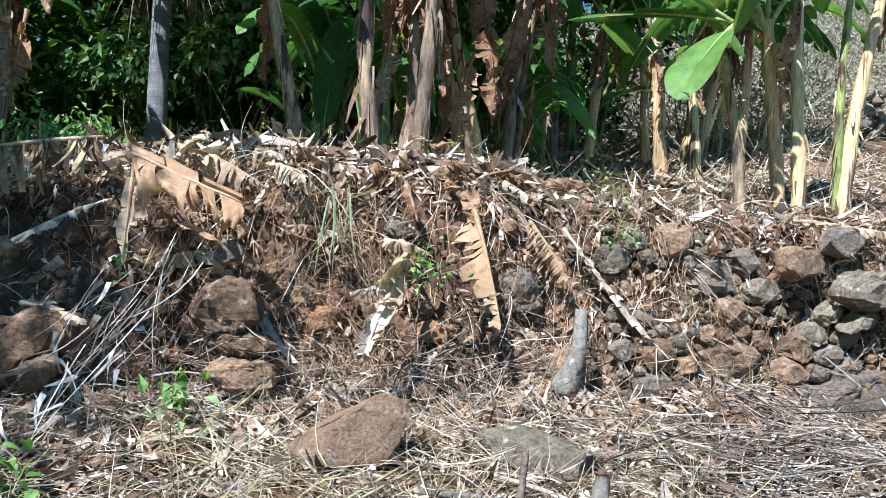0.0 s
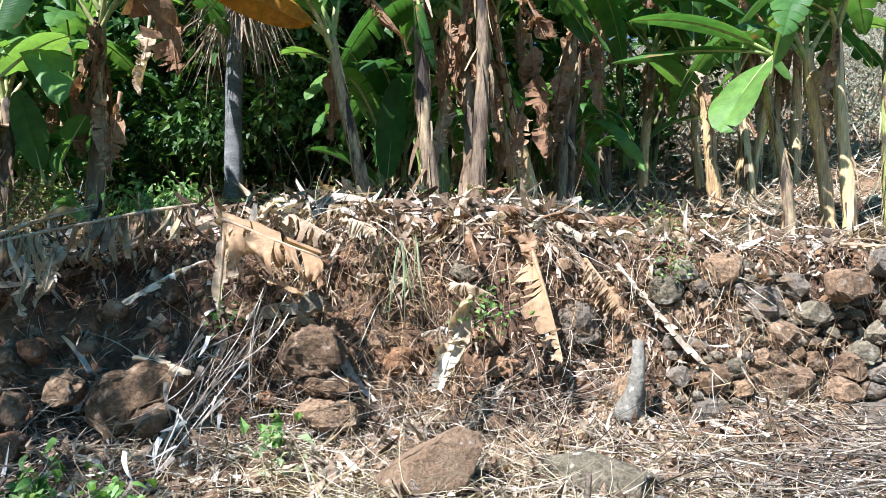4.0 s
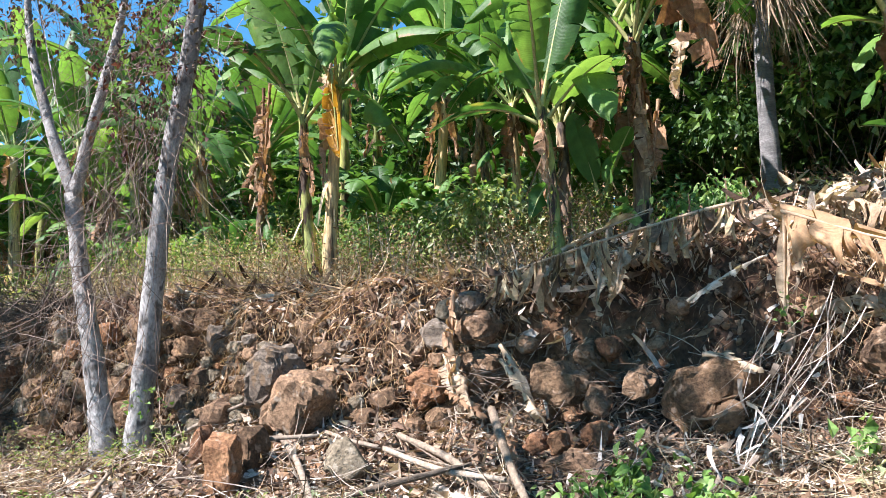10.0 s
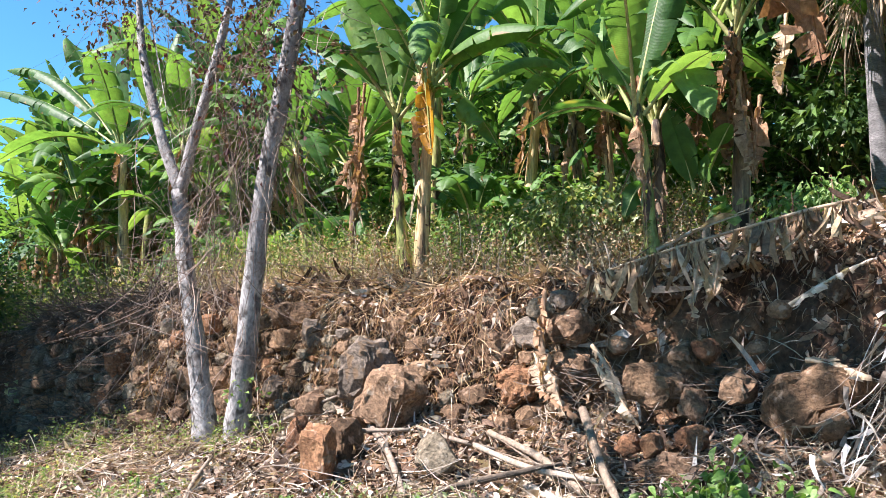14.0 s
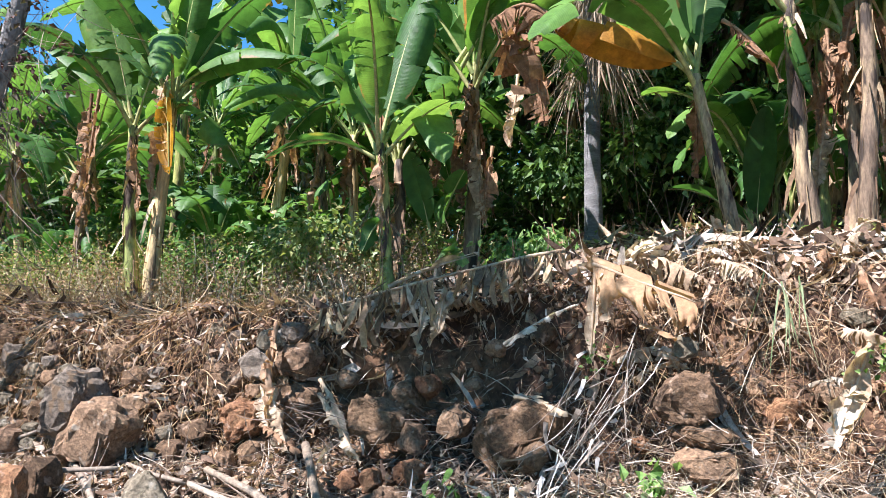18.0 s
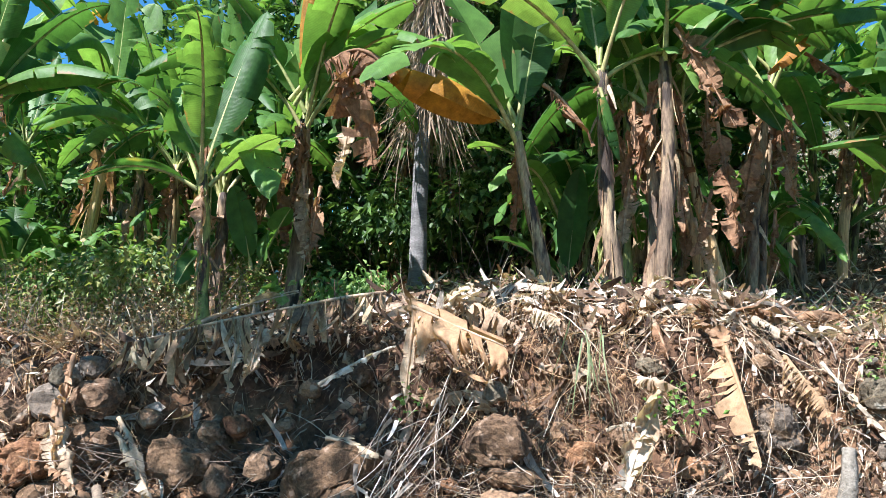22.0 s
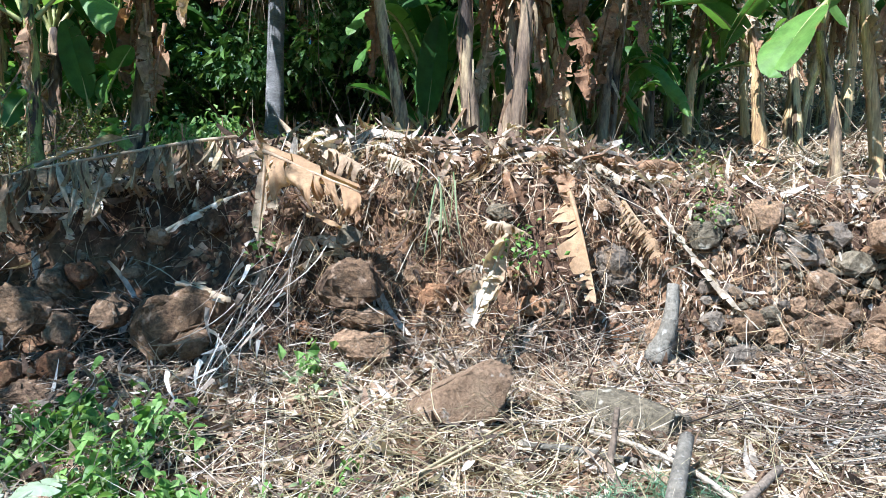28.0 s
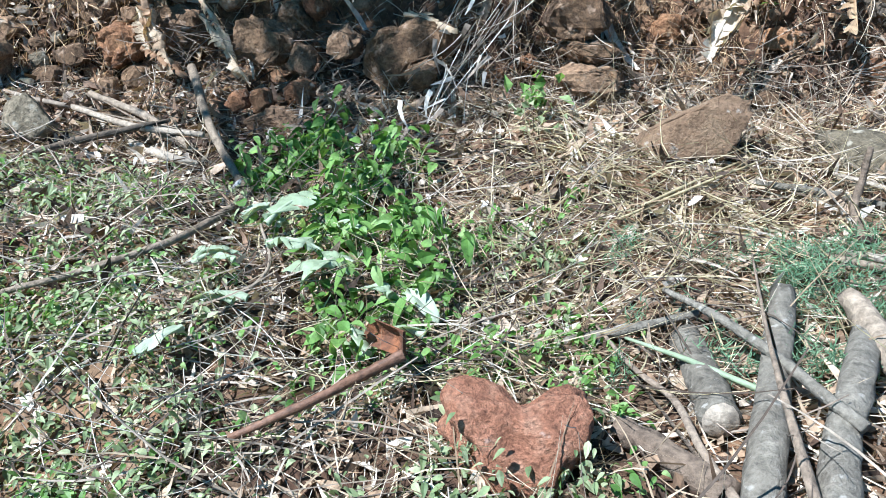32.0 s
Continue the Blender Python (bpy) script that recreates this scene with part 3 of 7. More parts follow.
def lay_stones():
    """Build every stone noted, each trimmed against its neighbours in the face."""
    cx, cz, cw, ch = (np.array([b[k] for b in bed]) for k in (0, 2, 3, 4))
    cy = np.array([b[1] for b in bed])
    near = []
    for i in range(len(bed)):
        m = (np.abs(cx - cx[i]) < 0.8 * (cw + cw[i])) & (np.abs(cz - cz[i]) < 0.8 * (ch + ch[i])) & (np.abs(cy - cy[i]) < 0.24)
        m[i] = False
        near.append(list(np.nonzero(m)[0]))
    for i, (x, y, z, w, h, tone, deep, lean) in enumerate(bed):
        g = np.random.default_rng(round(x * 991 + z * 37) & 0xFFFF)
        reach = outline(i, cx, cz, cw, ch, radians(lean), near)
        d, faces = (FINE_V, FINE_F) if w > 0.27 and -3.6 < x < 4.6 else (BALL_V, BALL_F)
        th = np.arctan2(d[:, 2], d[:, 0])
        r = np.interp(th % (2 * np.pi), np.append(TURNS, 2 * np.pi), np.append(reach, reach[0]))
        k = g.uniform(0.35, 0.55)
        s_ = np.clip(1 - d[:, 1] ** 2, 0, 1) ** (k / 2)
        thick = 0.5 * max(min(w, h) * 1.2, 0.7 * max(w, h)) * deep
        v = np.stack([np.cos(th) * r * s_, np.sign(d[:, 1]) * np.abs(d[:, 1]) ** k * thick, np.sin(th) * r * s_], 1)
        size = min(w, h)
        for _ in range(10):
            n = unit(g.normal(size=3) + np.array([0, -0.45, 0.1]))
            top = (v @ n).max()
            e = np.clip(v @ n - top * g.uniform(0.70, 0.92), 0, None)
            v = v - e[:, None] * n * 0.9
        o = Vector((i * 3.7, i * 1.3, 0))
        bumps = np.array([noise.noise(Vector(p) * (3.2 / size) + o) * 0.10 + noise.noise(Vector(p) * (7.0 / size) + o) * 0.075 + noise.noise(Vector(p) * (19.0 / size) + o) * 0.04 for p in v])
        v = v + d * bumps[:, None] * size
        me = mesh_of("stone", v, faces, TONES[tone], smooth=False)
        ob = new("stone", me)
        ob.parent = retaining_wall
        ob.location = (x, y, z)


def boulder(name, x, y, z, w, d, h, tone, seed, label, rx=0, ry=0, rz=0, block=0.3, lump=0.22):
    me = rock_mesh(name, TONES[tone], seed, 4, block, lump)
    ob = tagged(new(name, me), label, "stone")
    ob.matrix_basis = pose(x, y, z, rx, ry, rz) @ Matrix.Diagonal((w, d, h, 1))
    return ob


# the stones of the wall that stand out
stone(0.40, 4.80, 1.12, 0.38, 0.29, "umber")
stone(0.46, 4.80, 0.96, 0.38, 0.15, "umber")
stone(0.48, 4.72, 0.81, 0.36, 0.18, "brown")
stone(0.37, 4.85, 1.39, 0.14, 0.14, "moss")
stone(-0.52, 4.76, 0.90, 0.56, 0.33, "umber", 0.55, -24)
stone(-0.40, 4.58, 0.83, 0.23, 0.21, "umber")
stone(-1.09, 5.00, 1.11, 0.16, 0.17, "red")
stone(-1.09, 4.65, 0.67, 0.17, 0.14, "red")
stone(-0.82, 5.05, 1.14, 0.12, 0.10, "brown")
stone(-1.20, 5.00, 1.06, 0.21, 0.21, "umber")
stone(-0.90, 4.90, 0.91, 0.22, 0.21, "brown")
stone(-1.11, 4.80, 0.84, 0.16, 0.22, "brown")
stone(-0.68, 4.60, 0.61, 0.19, 0.14, "brown")
stone(0.87, 5.05, 1.07, 0.21, 0.17, "red")
stone(0.77, 5.10, 1.18, 0.20, 0.15, "brown")
stone(0.63, 5.20, 1.38, 0.20, 0.15, "brown", 0.7)
stone(1.47, 4.95, 1.04, 0.25, 0.13, "red")
stone(1.64, 4.95, 0.94, 0.37, 0.16, "brown")
stone(1.71, 4.90, 0.81, 0.19, 0.13, "red")
stone(1.94, 4.90, 0.88, 0.26, 0.21, "red")
stone(2.13, 4.75, 0.89, 0.23, 0.20, "brown")
stone(1.93, 5.00, 1.29, 0.29, 0.29, "grey")
stone(1.80, 5.10, 1.45, 0.24, 0.17, "grey")
stone(3.03, 4.70, 0.96, 0.46, 0.26, "brown")
stone(2.81, 4.80, 1.24, 0.26, 0.17, "grey")
stone(2.49, 4.90, 1.35, 0.21, 0.15, "brown")
stone(2.99, 4.80, 1.44, 0.25, 0.22, "grey")
stone(2.67, 4.85, 1.39, 0.22, 0.16, "brown")
stone(3.67, 4.45, 0.83, 0.57, 0.33, "grey", 0.6, -12)
stone(3.42, 4.60, 1.08, 0.18, 0.16, "brown")
stone(3.60, 4.58, 1.03, 0.22, 0.13, "grey", 0.8, 15)
stone(3.35, 4.55, 0.94, 0.22, 0.14, "brown")
stone(3.53, 4.55, 0.93, 0.16, 0.14, "grey")
stone(3.69, 4.55, 0.98, 0.18, 0.14, "grey")
stone(3.72, 4.60, 1.16, 0.18, 0.13, "grey")
stone(3.85, 4.60, 1.25, 0.20, 0.14, "moss")
stone(3.90, 4.60, 1.13, 0.19, 0.15, "grey")
stone(3.65, 4.62, 1.26, 0.20, 0.14, "moss")
stone(3.90, 4.62, 1.40, 0.26, 0.19, "grey")
stone(3.50, 4.60, 1.13, 0.19, 0.14, "moss")
stone(3.10, 4.50, 0.84, 0.15, 0.11, "brown")
stone(3.28, 4.50, 0.84, 0.13, 0.10, "brown")
stone(3.40, 4.50, 0.85, 0.14, 0.09, "grey")
stone(2.73, 4.85, 1.26, 0.22, 0.15, "grey")
stone(2.71, 4.90, 1.39, 0.21, 0.12, "moss")
stone(4.16, 4.45, 1.22, 0.72, 0.36, "grey", 0.6)
stone(3.78, 4.50, 1.40, 0.30, 0.23, "moss")
stone(4.06, 4.52, 1.48, 0.27, 0.25, "grey")
stone(4.35, 4.50, 1.52, 0.27, 0.24, "moss")
stone(4.41, 4.45, 1.41, 0.27, 0.16, "brown", 0.8, -20)
stone(3.70, 4.50, 1.23, 0.21, 0.16, "moss")
stone(4.13, 4.55, 1.66, 0.26, 0.16, "grey")
stone(4.33, 4.55, 1.72, 0.21, 0.15, "brown")
stone(4.66, 4.45, 1.61, 0.25, 0.15, "grey")
stone(4.78, 4.50, 1.74, 0.24, 0.16, "brown")
stone(4.89, 4.55, 1.89, 0.30, 0.17, "grey")
stone(4.93, 4.60, 2.04, 0.28, 0.19, "grey")
stone(4.70, 4.40, 1.42, 0.25, 0.21, "brown")
stone(3.70, 4.65, 1.67, 0.23, 0.15, "grey")
stone(3.45, 4.65, 1.54, 0.26, 0.17, "brown")
stone(-3.30, 4.70, 0.89, 0.38, 0.41, "grey", 0.6, 8)
stone(-2.97, 4.52, 0.75, 0.47, 0.33, "brown", 0.8, -22)
stone(-2.93, 3.80, 0.56, 0.22, 0.48, "red", 0.5, 4)
stone(-2.98, 4.05, 0.55, 0.22, 0.35, "umber")
stone(-3.39, 4.13, 0.57, 0.14, 0.28, "red")
stone(-2.44, 5.00, 1.06, 0.32, 0.28, "brown")
stone(-2.67, 5.00, 1.03, 0.21, 0.21, "brown")
stone(-2.25, 4.90, 0.87, 0.30, 0.25, "red")
stone(-2.64, 5.05, 1.19, 0.18, 0.14, "grey")
stone(-2.56, 5.10, 1.35, 0.22, 0.17, "moss")
stone(-2.42, 5.10, 1.29, 0.16, 0.20, "grey")
stone(-3.23, 5.05, 1.20, 0.26, 0.26, "brown")
stone(-3.47, 5.05, 1.26, 0.22, 0.20, "red")
stone(-3.77, 5.05, 1.23, 0.23, 0.17, "brown")
stone(-2.93, 5.10, 1.26, 0.25, 0.19, "grey")
stone(-4.14, 5.00, 0.83, 0.30, 0.27, "brown")
stone(-4.57, 5.05, 0.81, 0.23, 0.29, "red")
stone(-3.81, 5.00, 0.93, 0.23, 0.29, "moss")
stone(-2.13, 5.05, 1.34, 0.19, 0.14, "moss")
stone(-1.95, 5.00, 1.22, 0.28, 0.20, "brown", 0.7)
stone(-2.02, 5.10, 1.40, 0.17, 0.12, "grey")
stone(-1.34, 4.85, 0.92, 0.36, 0.28, "umber", 0.7)
stone(-1.37, 4.50, 0.64, 0.15, 0.13, "red")
stone(-1.24, 4.50, 0.64, 0.13, 0.15, "red")
stone(-1.04, 4.55, 0.69, 0.17, 0.15, "red")
stone(-1.13, 4.40, 0.55, 0.35, 0.15, "brown")
stone(-6.04, 5.20, 0.54, 0.45, 0.27, "moss")
stone(-5.89, 5.20, 0.76, 0.35, 0.21, "brown")
stone(-6.01, 5.25, 0.97, 0.29, 0.24, "red")
stone(-6.51, 5.30, 0.81, 0.28, 0.25, "brown")

stone(4.24, 4.42, 0.93, 0.60, 0.30, "brown", 0.6, -6)
stone(4.75, 4.40, 1.10, 0.50, 0.34, "grey", 0.6, 8)
# smaller stones that fill the face between them
rng = random.Random(5)
taken = 0
for k in range(16000):
    part_of = rng.random()
    x = rng.uniform(2.3, 5.9) if part_of < 0.36 else rng.uniform(-10.5, -1.75) if part_of < 0.86 else rng.uniform(-1.8, 2.4)
    wy = float(wall_y(x)) + 0.10 * math.sin(2.3 * x) + 0.06 * math.sin(5.9 * x + 1)
    zb, zt = float(np.interp(x, X_BASE, Z_BASE)), float(np.interp(x, X_TOP, Z_TOP))
    built = x > 2.4 or x < -1.9
    z = rng.uniform(zb - 0.05, zt - (0.10 if x > 2.3 or x < -5.5 else 0.14))
    if not built and rng.random() > (0.05 if x < 0 else 0.10):
        continue
    big = max(0.35, 1 - k / 9000)
    w = rng.uniform(0.12, 0.26) if x > 2.4 else rng.uniform(0.16, 0.36) if x < -1.9 else rng.uniform(0.07, 0.18)
    w = max(0.065, w * (big if built else 1))
    h = w * rng.uniform(0.55, 0.95)
    tight = 0.41 if built else 0.6
    if any(abs(x - a) < tight * (w + c) and abs(z - b) < tight * (h + e) for a, b, c, e in placed):
        continue
    u = (z - zb) / (zt - zb)
    stone(x, wy - 0.22 + float(face_run(x)) * u - (0.075 if built else 0.03) + rng.uniform(-0.03, 0.02), z, w, h, rng.choice(("grey", "grey", "moss", "moss", "brown", "umber") if x > 2.2 else ("brown", "brown", "umber", "umber", "moss", "red") if x > -2 else ("brown", "brown", "umber", "umber", "moss", "moss", "red", "grey")), 0.9, rng.uniform(-18, 18))
    taken += 1
    if taken > 640:
        break
lay_stones()

# boulders on the slope
boulder("boulder", 0.90, 3.85, 0.72, 0.66, 0.39, 0.35, "russet", 3, "large rounded red-brown boulder half buried in straw", 0, -27, 8)
boulder("boulder", 1.68, 3.86, 0.60, 0.69, 0.55, 0.46, "moss", 8, "flat grey boulder sunk in dry stalks", 6, 8, 20)
boulder("boulder", -2.29, 4.03, 0.53, 0.34, 0.27, 0.34, "moss", 12, "grey-green block of stone among cut branches", 0, 4, 10, 0.7)
boulder("boulder", 0.46, 4.14, 0.61, 0.13, 0.12, 0.16, "moss", 21, "small grey-green stone in the grass", 0, 4, 10)
boulder("boulder", -1.85, 3.65, 0.43, 0.19, 0.16, 0.16, "grey", 23, "small grey stone beside cut branches", 0, 4, 40)


# crumbs of earth and small stones that break up the bank
rngc = np.random.default_rng(31)
bm = bmesh.new()
bmesh.ops.create_icosphere(bm, subdivisions=1, radius=0.5)
ball_v = np.array([v.co for v in bm.verts])
ball_f = np.array([[v.index for v in f.verts] for f in bm.faces])
bm.free()


def crumbs(n, x, y, size):
    """Small angular lumps, each of its own shape."""
    s = rngc.uniform(0.5, 1.0, (n, 1, 3)) * size[:, None, None]
    v = ball_v[None] * s * (1 + rngc.normal(size=(n, len(ball_v), 1)) * 0.16)
    a = rngc.uniform(0, 6.28, n)
    c, q = np.cos(a)[:, None], np.sin(a)[:, None]
    v = np.stack([v[..., 0] * c - v[..., 2] * q, v[..., 1], v[..., 0] * q + v[..., 2] * c], -1)
    v = v + on(x, y, size * 0.1)[:, None, :]
    return v.reshape(-1, 3), (ball_f[None] + (np.arange(n) * len(ball_v))[:, None, None]).reshape(-1, 3)


x = np.concatenate([rngc.uniform(-8, 5.8, 3600), rngc.uniform(-0.4, 2.4, 1500)])
y = wall_y(x) + rngc.uniform(-0.45, 0.32, len(x))
stuff("earth_clods", [crumbs(len(x), x, y, rngc.uniform(0.015, 0.06, len(x)) * rngc.uniform(0.6, 1.5, len(x)))], M_CLOD, "reddish clods of earth and pebbles on the bank", "earth clods")
x = np.concatenate([rngc.uniform(-2.0, 0.2, 900), rngc.uniform(0.2, 2.4, 500)])
y = wall_y(x) + rngc.uniform(-0.75, -0.1, len(x))
stuff("earth_clods", [crumbs(len(x), x, y, rngc.uniform(0.02, 0.075, len(x)))], M_CLOD, "fallen clods of red earth and rubble at the foot of the bank", "earth clods")
x, y = rngc.uniform(-5.5, 5.5, 1800), rngc.uniform(1.2, 4.8, 1800)
stuff("earth_clods", [crumbs(1800, x, y, rngc.uniform(0.01, 0.035, 1800))], M_CLOD, "small clods and pebbles on the slope", "earth clods")


# ---- banana plants ----
def leaf_parts(path, width, seed, torn=0.35, fold=0.35, hang=0.0, petiole=0.16, crumple=0.0, segs=26, cross=3, halves=(-1, 1)):
    """The blade and rib of one banana leaf along a path: pinnate strips that split and droop where they are torn."""
    rng = np.random.default_rng(seed)
    path = np.asarray(path, float)
    t = np.linspace(0, 1, segs + 1)
    src = np.linspace(0, 1, len(path))
    c = np.stack([np.interp(t, src, path[:, i]) for i in range(3)], 1)
    tang = unit(np.gradient(c, axis=0))
    flat = unit(np.cross(tang, np.array([0.02, 0.03, 1.0])))
    a = 0.6 * math.sin(seed * 12.9)
    wide = np.array([math.cos(a), math.sin(a), 0.0])
    wide = unit(wide - tang * (tang @ wide)[:, None])
    steep = np.clip((np.abs(tang[:, 2:]) - 0.75) / 0.15, 0, 1)
    wide *= np.where((wide * flat).sum(1, keepdims=True) < 0, -1, 1) if abs(path[-1, 2] - path[0, 2]) < 0.8 * np.linalg.norm(path[-1] - path[0]) else 1
    side = unit(flat * (1 - steep) + wide * steep)
    up = np.cross(side, tang)
    s = np.clip((t - petiole) / (1 - petiole), 0, 1)
    prof = width * 0.5 * np.clip(np.sin(np.pi * np.clip(s, 0, 1) ** 0.8), 0, 1) ** 0.55
    v, f, uv = [], [], []
    for sg in halves:
        drop, sweep, cut = 0.0, 0.0, 1.0
        tears = rng.random(segs + 1) < torn
        gaps = width * rng.uniform(0.0, 0.07, segs + 1)
        for i in range(segs):
            if prof[i] < 1e-4 and prof[i + 1] < 1e-4:
                continue
            tear = tears[i]
            if tear or i == 0:
                drop = hang + abs(rng.normal()) * (0.14 + 0.6 * torn)
                sweep = rng.normal() * 0.15 * (0.3 + torn)
                cut = 1 - abs(rng.normal()) * (0.12 if crumple else 0.05) - crumple * 0.3 * rng.random()
            base = len(v)
            for e, j in ((0, i), (1, i + 1)):
                shrink = 1.0
                for q in range(cross + 1):
                    r = q / cross
                    a = fold - drop * r - hang * r
                    w = prof[j] * cut * r * shrink
                    pt = c[j] + sg * side[j] * w * math.cos(a) + up[j] * w * math.sin(a) + tang[j] * w * (0.28 + sweep)
                    if e == 1 and tears[i + 1]:
                        pt = pt - tang[j] * gaps[j] * r * r
                    if e == 0 and tear:
                        pt = pt + tang[j] * gaps[j] * r * r
                    if crumple:
                        pt = pt + np.array(noise.noise_vector(Vector(pt) * 7 + Vector((seed, 0, 0)))) * crumple * 0.07 * r + np.array(noise.noise_vector(Vector(pt) * 20)) * crumple * 0.018
                    v.append(pt)
                    uv.append((0.5 + sg * 0.5 * r, t[j]))
            n = cross + 1
            for q in range(cross):
                quad = (base + q, base + q + 1, base + n + q + 1, base + n + q)
                f.append(quad if sg > 0 else quad[::-1])
    rv, rf = tube(c - up * 0.008, np.interp(t, (0, 0.2, 1), (0.022, 0.014, 0.003)) * (0.6 + width), 5, cap=False)
    return (v, f, uv), (rv, rf)


def arch(base, tip, rise, n=14):
    """A path from base to tip that rises above the straight line."""
    a, b = np.asarray(base, float), np.asarray(tip, float)
    t = np.linspace(0, 1, n)[:, None]
    p = a + (b - a) * t
    p[:, 2] += (4 * rise * t * (1 - t))[:, 0]
    return p


def add_leaf(plant, base, tip, width, rise, seed, kind="green", torn=0.3, hang=0.1):
    o = np.array(plant.location)
    m = {"green": M_LEAF, "yellow": M_LEAF_YELLOW, "dead": M_DEAD, "pale": M_PALE}[kind]
    dry = kind in ("dead", "pale")
    width, torn = (width, torn) if dry else (width, min(0.42, torn * 0.8))
    flat = math.hypot(tip[0] - base[0], tip[1] - base[1]) / (1e-6 + math.dist(base, tip))
    (v, f, uv), (rv, rf) = leaf_parts(arch(np.asarray(base) - o, np.asarray(tip) - o, rise), width, seed, 0.5 if dry else torn, (0.15 if flat < 0.5 else -1.0) if dry else 0.35, 0.32 if dry else hang, 0.12, 1.0 if dry else 0.0)
    name = "dead_leaf" if dry else "leaf"
    lf = part(name, mesh_of(name, v, f, m, uv), plant, {"yellow": "yellowing torn leaf", "dead": "brown withered leaf hanging down", "pale": "bleached dry leaf"}.get(kind, ""))
    part("midrib", mesh_of("midrib", rv, rf, M_RIB if not dry else m), lf)
    return lf


def stem_mesh(h, r0, r1, lean, seed, material):
    """A leaning, tapered stem of overlapping sheaths with ragged edges."""
    rng = np.random.default_rng(seed)
    n = 16
    t = np.linspace(0, 1, n)
    path = np.stack([lean[0] * t + 0.02 * np.sin(5 * t + seed), lean[1] * t + 0.015 * np.sin(4 * t + seed * 2), h * t - 0.06], 1)
    radii = np.interp(t, (0, 0.08, 0.5, 1), (r0 * 1.2, r0 * 0.98, (r0 + r1) / 2, r1)) * (1 + 0.06 * np.sin(t * 23 + seed))
    v, f = tube(path, radii, 10, wob=0.06, seed=seed)
    return path, radii, mesh_of("pseudostem", v, f, material)


def flap_mesh(path, radii, seed, n, material, low=0.1, high=0.95):
    """Ragged dry sheaths that peel from a stem."""
    rng = np.random.default_rng(seed + 99)
    i = rng.integers(int(len(path) * low), max(int(len(path) * high), 2), n)
    a = rng.uniform(0, 2 * np.pi, n)
    d = np.stack([np.cos(a), np.sin(a), np.zeros(n)], 1)
    p = path[i] + d * radii[i][:, None] * 0.95
    v, f = ribbons(rng, p, d * 0.35 + np.array([0, 0, -0.5]), rng.uniform(0.06, 0.24, n), rng.uniform(0.010, 0.04, n), 0.25, 3, 0.6, tip=0.3)
    m = 3 * n
    i = rng.integers(int(len(path) * 0.2), len(path), m)
    a = rng.uniform(0, 2 * np.pi, m)
    d = np.stack([np.cos(a), np.sin(a), np.zeros(m)], 1)
    axis_ = unit(path[0] - path[-1])
    w, fw = ribbons(rng, path[i] + d * radii[i][:, None] * 1.02, axis_ + d * 0.02, rng.uniform(0.08, 0.3, m), rng.uniform(0.006, 0.022, m), 0.06, 4, tip=0.2)
    return mesh_of("sheath", np.concatenate([v, w]), np.concatenate([f, fw + len(v)]), material, smooth=False)


def banana(x, y, h, r=0.08, lean=(0, 0), seed=1, leaves=8, dead=3, stem=None, reach=1.35, label="", group="banana grove", z=None, width=0.40, cut=False):
    z = float(land(x, y)) if z is None else z
    plant = tagged(new("banana_plant"), label or "banana plant with torn green leaves and dry hanging ones", "banana plant", group)
    plant.location = (x, y, z)
    rng = np.random.default_rng(seed)
    r = r * 0.84
    path, radii, me = stem_mesh(h, r, r * 0.62, lean, seed, stem or M_STEM)
    part("pseudostem", me, plant)
    part("sheath", flap_mesh(path, radii, seed, 4 if stem == M_STEM_PALE else 9, M_SHEATH), plant, "dry brown sheaths peeling off the stem")["kind"] = "stuff"
    top = path[-1] + np.array(plant.location)
    if cut:
        return plant
    for k in range(leaves):
        a = seed * 1.7 + k * 2.4 + rng.normal() * 0.25
        el = 1.35 - 1.55 * k / max(leaves - 1, 1) + rng.normal() * 0.12
        ln = reach * rng.uniform(0.8, 1.2)
        tip = top + ln * np.array([math.cos(a) * math.cos(el), math.sin(a) * math.cos(el), math.sin(el) * 0.95])
        add_leaf(plant, top - np.array([0, 0, 0.1 * rng.random()]), tip, width * rng.uniform(0.8, 1.15), 0.08 + 0.38 * max(0.0, math.cos(el)) ** 2, seed * 31 + k, "green", rng.uniform(0.15, 0.65), rng.uniform(0, 0.35))
    for k in range(dead):
        a = seed * 2.9 + k * 2.1
        ln = rng.uniform(0.45, 0.95)
        b = top - np.array([0, 0, rng.uniform(0.0, 0.25)])
        tip = b + np.array([math.cos(a) * 0.2, math.sin(a) * 0.2, -ln])
        add_leaf(plant, b, tip, width * rng.uniform(0.35, 0.6), 0.12, seed * 37 + k, "dead")
    return plant


def banana_at(foot, crown, r, seed, **kw):
    """A plant from its foot and its crown."""
    x, y, z = foot
    g = float(land(x, y))
    return banana(x, y, crown[2] - g, r, (crown[0] - x, crown[1] - y), seed, z=g, **kw)


p_pair_a = banana_at((-4.03, 6.20, 1.61), (-4.16, 6.20, 3.16), 0.075, 2, leaves=5, dead=1, stem=M_STEM_GREEN, reach=1.3)
p_pair_b = banana_at((-3.88, 6.20, 1.61), (-3.77, 6.20, 3.35), 0.08, 3, leaves=9, dead=2, stem=M_STEM_PALE, reach=1.5)
p_c = banana_at((-1.62, 5.85, 1.81), (-1.78, 5.90, 2.85), 0.065, 4, leaves=4, dead=1, stem=M_STEM_GREEN, reach=1.2)
p_c2 = banana_at((-1.85, 6.60, 2.04), (-1.85, 6.60, 2.88), 0.07, 5, leaves=5, dead=2, stem=M_STEM, reach=1.2)
